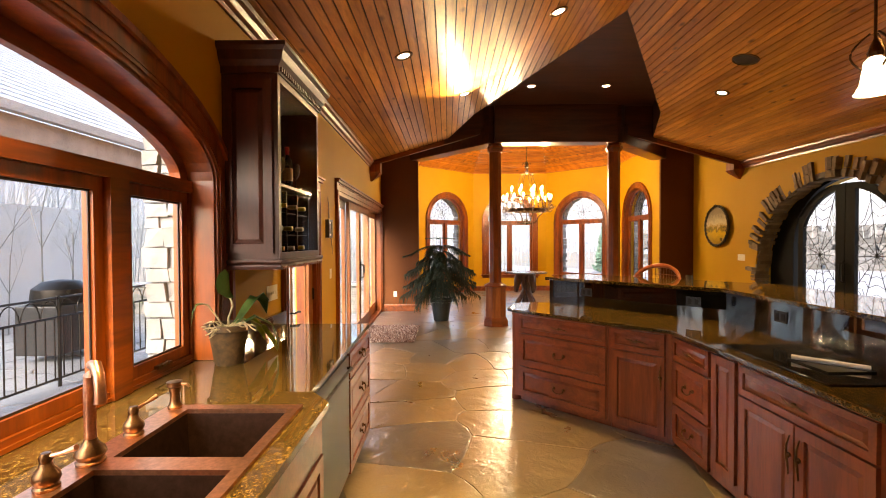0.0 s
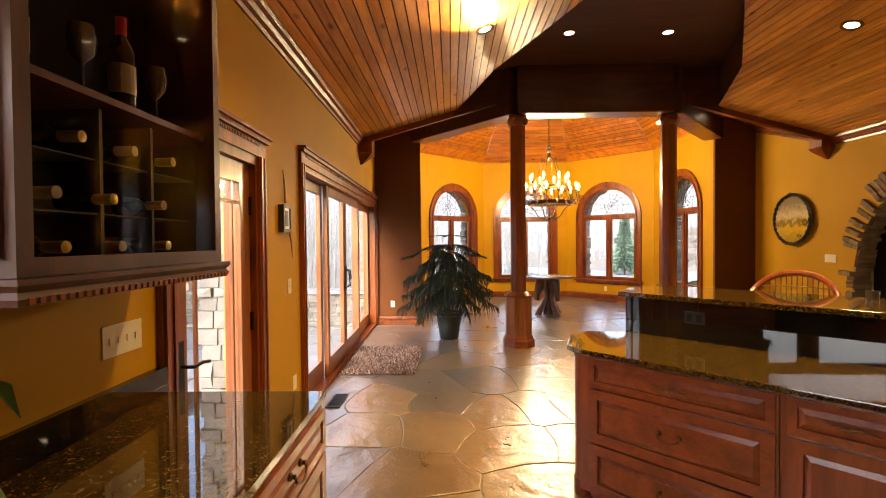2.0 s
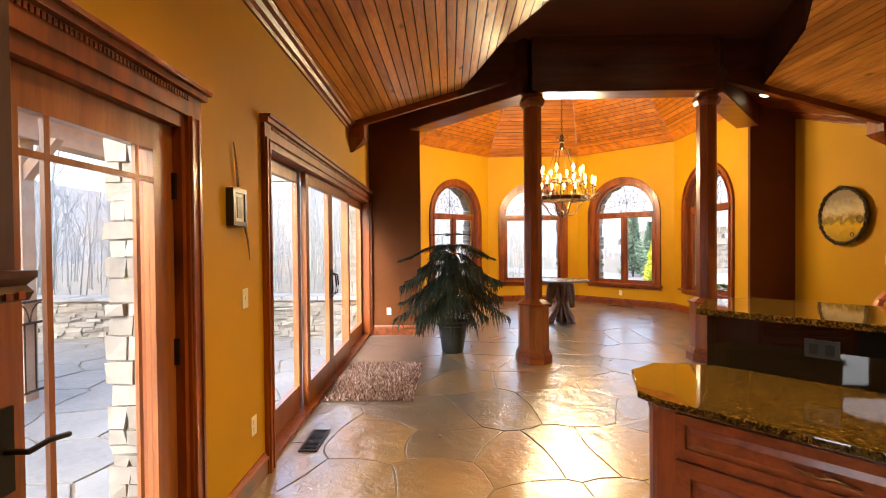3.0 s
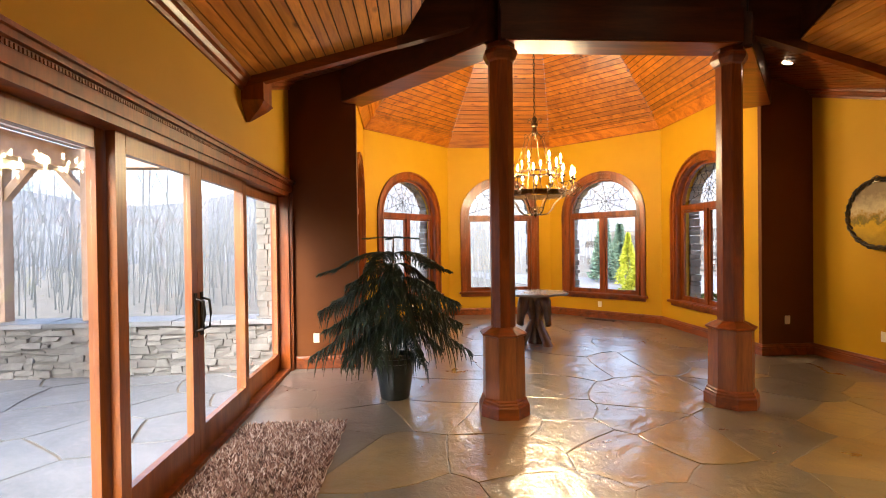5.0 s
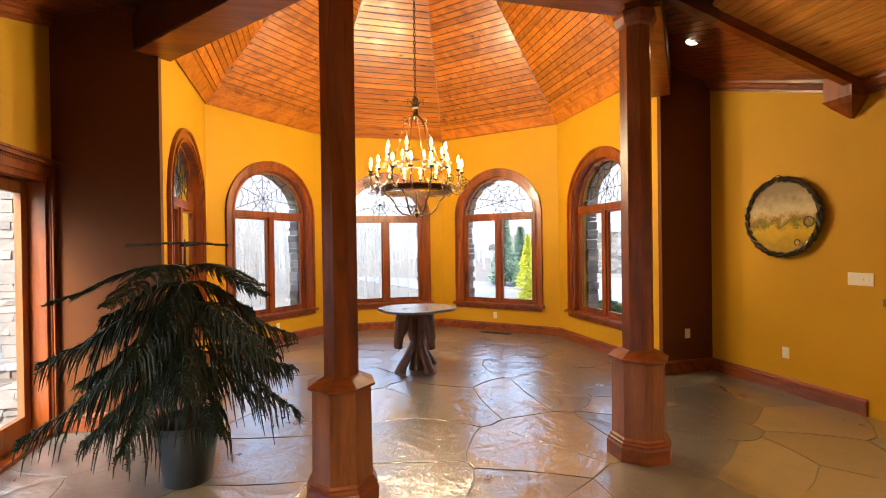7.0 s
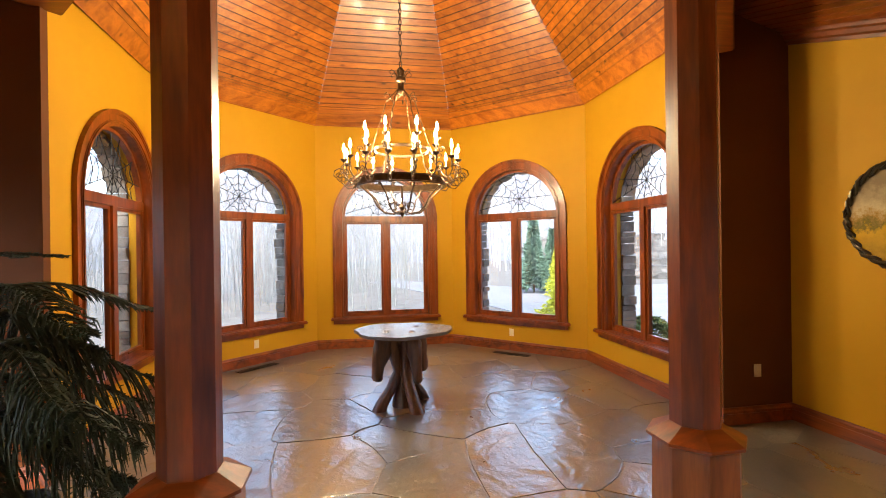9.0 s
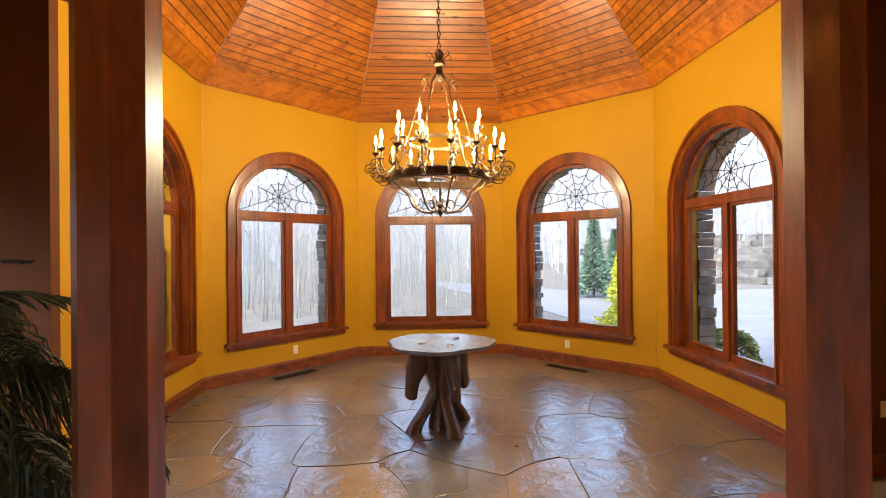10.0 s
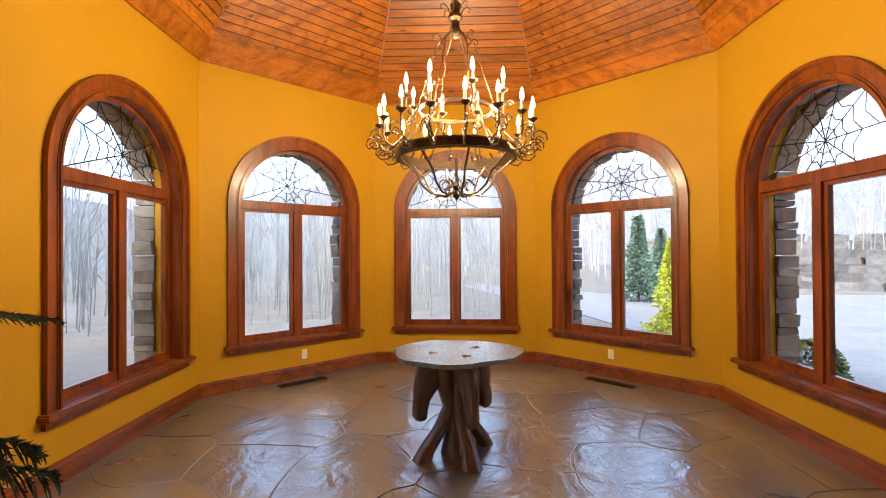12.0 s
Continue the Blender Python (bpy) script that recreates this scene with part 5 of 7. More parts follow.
for y, r in ((1.585, 20), (1.235, -40)):
    tp = thing("tap_handle", (-1.10, y, ISZ + 0.012), "antique copper lever tap on the sink rim", "tap", "sink taps", rz=r)
    bm = N()
    turned(bm, (0, 0, 0))
    lathe(bm, [(0.014, 0.07), (0.018, 0.085), (0.012, 0.1)], (0, 0, 0), 12)
    part("base", bm, BRONZE, tp, smooth=True)
    bm = N()
    tube(bm, [(0, 0, 0.088), (0.03, 0.03, 0.098), (0.06, 0.055, 0.112)], [0.007, 0.005, 0.009], 8)
    part("lever", bm, COPPER, tp, smooth=True)
so = thing("soap_pump", (-1.11, 1.845, ISZ + 0.012), "antique copper soap pump on the sink rim", "soap pump")
bm = N()
lathe(bm, [(0.026, 0), (0.028, 0.01), (0.02, 0.02), (0.017, 0.06), (0.022, 0.075), (0.022, 0.085), (0.03, 0.092), (0.03, 0.108), (0.001, 0.112)], (0, 0, 0), 16)
part("body", bm, BRONZE, so, smooth=True)
bm = N()
tube(bm, [(0, 0, 0.1), (0.05, 0.0, 0.098), (0.06, 0, 0.085)], 0.007, 8)
part("nozzle", bm, BRONZE, so)

# orchid in a mottled clay pot
orc = thing("potted_orchid", (-1.235, 2.57, ISZ), "wilting orchid in a mottled clay pot on the counter", "potted plant")
bm = N()
lathe(bm, [(0.062, 0.0), (0.066, 0.004), (0.092, 0.165), (0.104, 0.172), (0.104, 0.20), (0.094, 0.20), (0.09, 0.172), (0.06, 0.165), (0.001, 0.165)], seg=24)
part("pot", bm, TERRA, orc, "mottled brown clay pot", smooth=True)
bm = N()
rnd = random.Random(8)
for i in range(26):
    a, r0 = rnd.uniform(0, 6.28), rnd.uniform(0.0, 0.06)
    p = Vector((r0 * math.cos(a), r0 * math.sin(a), 0.175))
    pts = [p]
    d = rnd.uniform(0, 6.28)
    for k in range(6):
        d += rnd.uniform(-0.8, 0.8)
        p = p + Vector((0.022 * math.cos(d), 0.022 * math.sin(d), rnd.uniform(-0.004, 0.02) if k < 3 else rnd.uniform(-0.02, 0.004)))
        pts.append(p)
    tube(bm, pts, 0.0035, 5)
part("roots", bm, ROOT, orc, "pale tangled aerial roots")["kind"] = "stuff"


def leaf_blade(bm, pts, width, side):
    """A folded leaf along points."""
    rows, k = [], len(pts)
    for i, p in enumerate(pts):
        t = i / (k - 1)
        w = width * (math.sin(math.pi * min(1, 0.12 + 0.86 * t)) ** 0.7) * (1 if t < 0.98 else 0.2)
        p, s = Vector(p), Vector(side)
        rows.append([bm.verts.new(p - s * w + Vector((0, 0, w * 0.35))), bm.verts.new(p), bm.verts.new(p + s * w + Vector((0, 0, w * 0.35)))])
    for a, b in zip(rows, rows[1:]):
        for j in range(2):
            bm.faces.new((a[j], a[j + 1], b[j + 1], b[j]))
    bmesh.ops.solidify(bm, geom=bm.faces[:], thickness=0.002)


for pts, wd, sd, mt in (
        ([(0.012, -0.005, 0.325), (-0.01, -0.02, 0.35), (-0.018, -0.025, 0.39), (-0.012, -0.022, 0.44), (-0.005, -0.02, 0.475)], 0.034, (0.7, 0.7, 0), LEAF),
        ([(0.02, 0.04, 0.19), (0.05, 0.12, 0.27), (0.06, 0.2, 0.31), (0.07, 0.27, 0.27), (0.07, 0.31, 0.2)], 0.05, (0.85, -0.3, 0.2), LEAF),
        ([(0.03, 0.03, 0.18), (0.11, 0.06, 0.22), (0.17, 0.12, 0.17), (0.19, 0.15, 0.08), (0.19, 0.17, 0.02)], 0.038, (-0.5, 0.85, 0), LEAF),
        ([(0.0, 0.03, 0.18), (0.03, 0.14, 0.2), (0.06, 0.22, 0.14), (0.08, 0.26, 0.06)], 0.04, (0.9, -0.3, 0.1), YLEAF),
        ([(-0.10, -0.05, 0.305), (-0.125, -0.065, 0.30), (-0.14, -0.075, 0.26), (-0.145, -0.08, 0.20)], 0.024, (0.6, -0.8, 0), LEAF),
        ([(0.04, 0.05, 0.18), (0.1, 0.16, 0.16), (0.15, 0.2, 0.06), (0.17, 0.2, 0.012)], 0.034, (-0.8, 0.6, 0), YLEAF)):
    bm = N()
    leaf_blade(bm, pts, wd, sd)
    part("leaf", bm, mt, orc, smooth=True)

for pts in ([(0.0, 0.0, 0.17), (0.0, 0.0, 0.23), (0.022, 0.002, 0.29), (0.012, -0.005, 0.33)], [(-0.02, 0.0, 0.17), (-0.05, -0.02, 0.24), (-0.085, -0.04, 0.30), (-0.105, -0.05, 0.305)]):
    bm = N()
    tube(bm, pts, 0.0055, 6)
    part("stem", bm, ROOT, orc, "pale bare leaf stalk", smooth=True)
orc.scale = (1.12, 1.12, 1.12)

# wall display cabinet with bottles
WC = (-1.165, 3.14, 1.43)
wc = thing("wall_cabinet", WC, "cherry wall cabinet, shade in its colour, glass front holding bottles", "cabinet")
x0, x1, y0, y1 = -0.195, 0.126, -0.37, 0.49
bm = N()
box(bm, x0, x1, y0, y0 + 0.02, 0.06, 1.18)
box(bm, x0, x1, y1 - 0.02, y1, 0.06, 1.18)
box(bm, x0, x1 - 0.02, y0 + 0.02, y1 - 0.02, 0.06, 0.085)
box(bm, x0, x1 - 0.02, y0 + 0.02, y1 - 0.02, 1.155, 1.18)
part("body", bm, CHERRYSHADE, wc)
# The back panel takes the cabinet's inner shade as its colour.
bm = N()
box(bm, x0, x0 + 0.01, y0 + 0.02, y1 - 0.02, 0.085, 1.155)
part("back_panel", bm, INNERSHADE, wc)
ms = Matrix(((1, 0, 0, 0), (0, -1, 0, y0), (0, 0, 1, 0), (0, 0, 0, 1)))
raised_panel(wc, ms, x0 + 0.015, x1 - 0.01, 0.10, 1.14, "side_panel", CHERRYSHADE, "", 0.055)
bm = N()
mf = Matrix(((0, 1, 0, x1), (1, 0, 0, 0), (0, 0, 1, 0), (0, 0, 0, 1)))
rect = lambda g: [(y0 + g, 0.06 + g), (y1 - g, 0.06 + g), (y1 - g, 1.18 - g), (y0 + g, 1.18 - g)]
band(bm, rect(0.042), rect(0.0), 0.0, 0.022, mf, True)
cd = part("door", bm, CHERRYSHADE, wc)
bm = N()
box(bm, x1 + 0.008, x1 + 0.012, y0 + 0.042, y1 - 0.042, 0.102, 1.138)
part("pane", bm, CABGLASS, cd)
bm = N()
box(bm, x0 + 0.012, x1 - 0.03, y0 + 0.021, y1 - 0.021, 0.525, 0.545)
part("shelf", bm, CHERRYSHADE, wc)
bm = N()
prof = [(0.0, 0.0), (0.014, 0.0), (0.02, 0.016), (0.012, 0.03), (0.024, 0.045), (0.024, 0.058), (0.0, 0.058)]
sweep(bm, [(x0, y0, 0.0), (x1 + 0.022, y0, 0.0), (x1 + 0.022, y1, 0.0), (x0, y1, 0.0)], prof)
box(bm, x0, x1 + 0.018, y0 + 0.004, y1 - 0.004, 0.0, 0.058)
part("base_moulding", bm, CHERRYSHADE, wc, "carved rope base moulding")
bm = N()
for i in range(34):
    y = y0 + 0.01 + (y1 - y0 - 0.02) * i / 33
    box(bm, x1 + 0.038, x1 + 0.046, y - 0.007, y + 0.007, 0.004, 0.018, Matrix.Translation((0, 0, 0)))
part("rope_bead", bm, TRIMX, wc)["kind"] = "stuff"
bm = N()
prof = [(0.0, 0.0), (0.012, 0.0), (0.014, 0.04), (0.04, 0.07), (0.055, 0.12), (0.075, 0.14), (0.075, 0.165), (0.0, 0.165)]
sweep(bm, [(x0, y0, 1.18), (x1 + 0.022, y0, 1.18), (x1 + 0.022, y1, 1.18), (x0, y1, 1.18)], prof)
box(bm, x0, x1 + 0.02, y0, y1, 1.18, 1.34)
part("cornice", bm, CHERRYSHADE, wc, "carved crown cornice")
bm = N()
for i in range(26):
    y = y0 + 0.01 + (y1 - y0 - 0.02) * i / 25
    box(bm, x1 + 0.036, x1 + 0.05, y - 0.008, y + 0.008, 1.192, 1.218)
part("dentil", bm, CHERRYSHADE, wc)["kind"] = "stuff"


def bottle(at, lying, cap, rz=0.0):
    b = thing("wine_bottle", at, "dark glass wine bottle in the wall cabinet", "bottle", "wine bottles")
    b.matrix_world = pose(*at, 0, 90 if lying else 0, rz)
    bm = N()
    lathe(bm, [(0.034, 0.0), (0.037, 0.006), (0.037, 0.18), (0.03, 0.205), (0.014, 0.225), (0.013, 0.285), (0.001, 0.286)], seg=18)
    part("glass", bm, BOTTLE, b, smooth=True)
    bm = N()
    lathe(bm, [(0.0148, 0.235), (0.0155, 0.29), (0.001, 0.292)], seg=14)
    part("foil", bm, cap, b)
    bm = N()
    lathe(bm, [(0.0376, 0.05), (0.0378, 0.14), (0.036, 0.141)], seg=18)
    part("label_band", bm, LABELM, b)


rk = thing("bottle_rack", (WC[0], WC[1], WC[2] + 0.086), "wooden bottle rack, shade-black in colour, inside the cabinet", "rack")
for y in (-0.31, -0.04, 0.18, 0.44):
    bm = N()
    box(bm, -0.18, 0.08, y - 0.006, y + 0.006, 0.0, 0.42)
    part("divider", bm, INNERSHADE, rk)
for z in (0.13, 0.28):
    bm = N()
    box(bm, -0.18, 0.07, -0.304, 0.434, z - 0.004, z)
    part("rail", bm, INNERSHADE, rk)
rnd = random.Random(4)
for j, (y, z) in enumerate(((-0.2, 0.038), (0.0, 0.038), (0.2, 0.038), (-0.22, 0.169), (-0.03, 0.169), (0.18, 0.169), (-0.17, 0.319), (0.03, 0.319), (0.22, 0.319))):
    bottle((WC[0] - 0.17, WC[1] + y, WC[2] + 0.086 + z), True, [FOIL, LABELM, FOIL, LABELM][j % 4], rnd.uniform(-4, 4))
bottle((WC[0] + 0.0, WC[1] - 0.22, WC[2] + 0.546), False, FOIL)
bottle((WC[0] + 0.03, WC[1] + 0.12, WC[2] + 0.546), False, REDFOIL)
for y in (-0.05, 0.27):
    gl = thing("wine_glass", (WC[0] + 0.04, WC[1] + y, WC[2] + 0.546), "clear stemmed glass in the wall cabinet", "glass", "stemmed glasses")
    bm = N()
    lathe(bm, [(0.032, 0), (0.03, 0.004), (0.005, 0.01), (0.004, 0.08), (0.03, 0.11), (0.036, 0.15), (0.03, 0.19), (0.028, 0.19), (0.033, 0.15), (0.028, 0.113), (0.001, 0.09)], seg=18)
    part("cup", bm, CLEARBOWL, gl, smooth=True)


# ---- switch plates, outlets, thermostat ----
def wall_plate(name, at, rz, w, h, label, cat, bits):
    """Plate facing -y before the turn."""
    p = thing(name, at, label, cat, "wall plates", rz=rz)
    bm = N()
    box(bm, -w / 2, w / 2, -0.006, -0.0005, -h / 2, h / 2)
    part("plate", bm, PLATE_W, p, bevel=0.0015)
    for x, z, bw_, bh in bits:
        bm = N()
        box(bm, x - bw_, x + bw_, -0.010, -0.006, z - bh, z + bh)
        part("switch" if "switch" in name else "socket", bm, PLATE_W, p)


DUP = [(0, 0.022, 0.012, 0.014), (0, -0.022, 0.012, 0.014)]
wall_plate("light_switch", (xl(5.5), 5.50, 1.21), 90, 0.075, 0.118, "ivory switch plate on ochre wall", "switch", [(0, 0, 0.006, 0.012)])
wall_plate("outlet", (xl(5.6), 5.60, 0.40), 90, 0.075, 0.118, "ivory outlet plate on ochre wall", "outlet", DUP)
wall_plate("light_switch", (xl(3.55), 3.56, 1.2), 90, 0.21, 0.118, "wide ivory switch plate above the counter", "switch", [(x, 0, 0.006, 0.012) for x in (-0.07, -0.023, 0.023, 0.07)])
wall_plate("outlet", (-1.2, YPIER - 0.06, 0.39), 0, 0.075, 0.118, "ivory outlet plate on the brown pier", "outlet", DUP)
wall_plate("outlet", (5.16, YPIER - 0.06, 0.48), 0, 0.075, 0.118, "ivory outlet plate on the brown pier", "outlet", DUP)
wall_plate("outlet", (xr(9.5), 9.50, 0.42), -90, 0.075, 0.118, "ivory outlet plate on ochre wall", "outlet", DUP)
wall_plate("light_switch", (xr(8.8), 8.80, 1.25), -90, 0.21, 0.118, "wide ivory switch plate by the archway", "switch", [(x, 0, 0.006, 0.012) for x in (-0.07, -0.023, 0.023, 0.07)])
for i, rz in ((1, 45), (3, -45)):
    m, uc, L = oct_frames[i]
    p = m @ Vector((uc + (0.06 if i == 1 else -0.05), 0, 0.29))
    wall_plate("outlet", tuple(p), rz, 0.075, 0.118, "ivory outlet plate below a window sill", "outlet", DUP)
th = thing("thermostat", (xl(5.36), 5.36, 1.745), "black framed wall panel with small screen", "thermostat", rz=90)
bm = N()
for s in ((-0.085, -0.06, -0.105, 0.105), (0.06, 0.085, -0.105, 0.105), (-0.06, 0.06, -0.105, -0.08), (-0.06, 0.06, 0.08, 0.105)):
    box(bm, s[0], s[1], -0.045, -0.0005, s[2], s[3])
part("frame", bm, BLACKPLASTIC, th)
bm = N()
box(bm, -0.06, 0.06, -0.036, -0.0005, -0.08, 0.08)
part("face", bm, PLATE_W, th)
bm = N()
box(bm, -0.028, 0.028, -0.04, -0.036, -0.06, 0.06)
part("screen", bm, BLACKPLASTIC, th)
tw = thing("hanging_twig", (xl(5.38), 5.38, 1.5), "thin dry twig tucked behind the wall panel", "twig")
bm = N()
tube(bm, [(0.012, -0.02, 0.62), (0.016, -0.0, 0.5), (0.012, 0.03, 0.37)], [0.003, 0.007, 0.009], 6)
part("stick", bm, BARK, tw)
bm = N()
tube(bm, [(0.012, 0.1, 0.16), (0.016, 0.14, 0.05), (0.012, 0.17, -0.06)], [0.009, 0.007, 0.002], 6)
part("stick", bm, BARK, tw)


def floor_vent(x, y, rz, w, l):
    v = thing("floor_vent", (x, y, 0.003), "dark metal slotted floor register", "vent", "floor registers", rz=rz)
    # A near-black sheet gives the slots their shade.
    bm = N()
    box(bm, -w / 2, w / 2, -l / 2, l / 2, 0, 0.003)
    part("backing", bm, INNERSHADE, v)
    bm = N()
    for s in ((-w / 2, -w / 2 + 0.015, -l / 2, l / 2), (w / 2 - 0.015, w / 2, -l / 2, l / 2), (-w / 2 + 0.015, w / 2 - 0.015, -l / 2, -l / 2 + 0.015), (-w / 2 + 0.015, w / 2 - 0.015, l / 2 - 0.015, l / 2)):
        box(bm, *s, 0.003, 0.007)
    part("frame", bm, IRON, v)
    k = int((l - 0.03) / 0.022)
    me = None
    for i in range(k):
        y0 = -l / 2 + 0.02 + (l - 0.04) * i / k
        bm = N()
        box(bm, -w / 2 + 0.016, w / 2 - 0.016, y0, y0 + 0.009, 0.003, 0.006)
        part("slat", bm, IRON, v)


floor_vent(-1.235, 6.30, 0, 0.14, 0.39)
floor_vent(0.10, 13.58, -45, 0.12, 0.60)
floor_vent(3.82, 13.58, 45, 0.12, 0.60)

# painted plate on the wall
pl = thing("wall_plate", (xr(9.5) - 0.002, 9.5, 1.866), "round painted landscape plate in a twisted wire rim", "plate")
bm = N()
lathe(bm, [(0.0005, 0.022), (0.25, 0.020), (0.33, 0.034), (0.395, 0.055), (0.40, 0.050), (0.33, 0.022), (0.25, 0.002), (0.0005, 0.001)], seg=40, m=pose(0, 0, 0, 0, -90, 0))
part("disc", bm, PAINTED, pl, smooth=True)
rnd = random.Random(12)
for k in range(3):
    bm = N()
    pts = []
    for i in range(60):
        a = 2 * math.pi * i / 60
        r = 0.40 + 0.018 * math.sin(a * 9 + k * 2.1) + rnd.uniform(-0.006, 0.006)
        pts.append((-0.05 - 0.02 * math.cos(a * 9 + k * 2.1), r * math.cos(a), r * math.sin(a)))
    tube(bm, pts, 0.015, 6, True)
    part("rim_wire", bm, SILVER, pl, "twisted dark metal rim")
for cy, cz, r in ((-0.30, -0.06, 0.05), (-0.18, -0.27, 0.03), (0.02, 0.41, 0.035), (0.06, 0.40, 0.03)):
    bm = N()
    tube(bm, [(-0.065, cy + r * math.cos(2 * math.pi * i / 14), cz + r * math.sin(2 * math.pi * i / 14)) for i in range(14)], 0.006, 5, True)
    part("scroll", bm, SILVER, pl)

# shag rug
rg = thing("shag_rug", (-0.98, 7.86, 0), "shaggy brown and cream wool rug on flagstones", "rug")
bm = N()
box(bm, -0.42, 0.42, -0.66, 0.66, 0.0, 0.012)
part("backing", bm, SHAG, rg)
rnd = random.Random(21)
vs, fs = [], []
for i in range(7000):
    x, y = rnd.uniform(-0.44, 0.44), rnd.uniform(-0.68, 0.68)
    a, h, w = rnd.uniform(0, 6.28), rnd.uniform(0.015, 0.042), rnd.uniform(0.006, 0.013)
    lx, ly = rnd.uniform(-0.03, 0.03), rnd.uniform(-0.03, 0.03)
    b = len(vs)
    for k in range(3):
        q = a + k * 2.094
        vs.append((x + w * math.cos(q), y + w * math.sin(q), 0.008))
    vs.append((x + lx, y + ly, 0.012 + h))
    fs += [(b, b + 1, b + 3), (b + 1, b + 2, b + 3), (b + 2, b, b + 3)]
me = bpy.data.meshes.new("wool_pile")
me.from_pydata(vs, [], fs)
SHAG2, n, l, b = mat("shag_tufts", 0.95)
r = n.new("ShaderNodeNewGeometry").outputs["Random Per Island"]
l.new(ramp(n, l, r, [(0.0, (0.05, 0.025, 0.02)), (0.35, (0.17, 0.09, 0.07)), (0.7, (0.32, 0.21, 0.17)), (1.0, (0.56, 0.47, 0.42))]), b.inputs["Base Color"])
me.materials.append(SHAG2)
ob = new("wool_pile", me)
ob.parent = rg
ob["kind"] = "stuff"


# ---- horse table ----
def loft(bm, secs, seg=14):
    """Sections: (centre, radius x, radius y, pitch, yaw) joined in order."""
    rings = []
    for c, rx, ry, pitch, yaw in secs:
        rot = Euler((0, radians(pitch), radians(yaw))).to_matrix()
        rings.append([bm.verts.new(Vector(c) + rot @ Vector((rx * math.cos(2 * math.pi * i / seg), ry * math.sin(2 * math.pi * i / seg), 0))) for i in range(seg)])
    for a, b in zip(rings, rings[1:]):
        for i in range(seg):
            bm.faces.new((a[i], a[(i + 1) % seg], b[(i + 1) % seg], b[i]))
    bm.faces.new(rings[0][::-1])
    bm.faces.new(rings[-1])


tb = thing("horse_table", (1.98, 11.62, 0), "carved log horse-head table with slate top", "table")
bm = N()
rnd = random.Random(9)
loft(bm, [((0, 0, 0.0), 0.13, 0.13, 0, 0), ((0.0, 0, 0.3), 0.075, 0.075, 0, 0), ((0, 0, 0.55), 0.09, 0.09, 0, 0), ((0, 0, 0.765), 0.19, 0.19, 0, 0)])
for yaw in (205, 292, 40):
    r = Matrix.Rotation(radians(yaw), 3, 'Z')
    P = lambda x, z: r @ Vector((x, 0, z))
    loft(bm, [(P(0.29, 0.0), 0.075, 0.08, 0, yaw), (P(0.25, 0.07), 0.06, 0.065, -20, yaw), (P(0.15, 0.20), 0.05, 0.06, -28, yaw), (P(0.06, 0.36), 0.055, 0.065, -15, yaw), (P(0.08, 0.58), 0.10, 0.08, 5, yaw), (P(0.11, 0.69), 0.12, 0.09, 12, yaw), (P(0.12, 0.76), 0.12, 0.09, 0, yaw)])
    loft(bm, [(P(0.12, 0.73), 0.07, 0.06, 60, yaw), (P(0.19, 0.71), 0.11, 0.075, 105, yaw), (P(0.235, 0.64), 0.125, 0.075, 135, yaw), (P(0.265, 0.55), 0.10, 0.062, 152, yaw), (P(0.29, 0.46), 0.07, 0.05, 160, yaw), (P(0.305, 0.38), 0.062, 0.05, 165, yaw), (P(0.312, 0.325), 0.058, 0.048, 168, yaw), (P(0.313, 0.30), 0.03, 0.03, 170, yaw)])
    for s in (-1, 1):
        e = P(0.20, 0.745) + r @ Vector((0, s * 0.055, 0))
        loft(bm, [(e, 0.024, 0.012, 0, yaw), (e + Vector((0, 0, 0.012)), 0.012, 0.006, 0, yaw)], 6)
for v in bm.verts:
    if 0.01 < v.co.z < 0.75:
        v.co += Vector((rnd.uniform(-1, 1), rnd.uniform(-1, 1), 0)) * 0.006
part("carved_base", bm, CARVED, tb, "carved horse-head log base", smooth=True)
bm = N()
pts = []
for i in range(32):
    a = 2 * math.pi * i / 32
    r = 1 + 0.05 * math.sin(3 * a + 1) + 0.035 * math.sin(7 * a) + rnd.uniform(-0.02, 0.02)
    pts.append((0.51 * r * math.cos(a), 0.44 * r * math.sin(a)))
prism(bm, pts, 0.768, 0.80)
part("tabletop", bm, TABLESTONE, tb, "pale slate top with chipped edge")

# ---- norfolk pine ----
pp = thing("potted_pine", (-0.14, 9.22, 0), "potted norfolk pine with drooping dark green branches", "potted plant")
bm = N()
lathe(bm, [(0.145, 0.0), (0.15, 0.01), (0.205, 0.37), (0.232, 0.38), (0.238, 0.43), (0.222, 0.43), (0.20, 0.385), (0.001, 0.385)], seg=28)
part("pot", bm, POT, pp, "dark green plastic pot", smooth=True)
bm = N()
lathe(bm, [(0.188, 0.386), (0.1, 0.4), (0.001, 0.405)], seg=20)
part("soil", bm, SOIL, pp)
bm = N()
tube(bm, [(0, 0, 0.39), (0.01, 0.0, 0.8), (-0.01, 0.01, 1.2), (0.0, 0.0, 1.60), (0, 0, 1.68)], [0.022, 0.019, 0.014, 0.008, 0.004], 8)
part("trunk", bm, STEM, pp)
rnd = random.Random(33)
WHORLS = [(1.65, 4, 0.29, 0.01, 0.02), (1.48, 5, 0.74, 0.15, 0.05), (1.36, 4, 0.46, 0.18, 0.1), (1.22, 6, 0.70, 0.24, 0.12), (1.06, 6, 0.70, 0.30, 0.16), (0.90, 6, 0.80, 0.30, 0.2), (0.76, 5, 0.56, 0.28, 0.22), (0.72, 1, 0.75, 0.55, 0.2)]
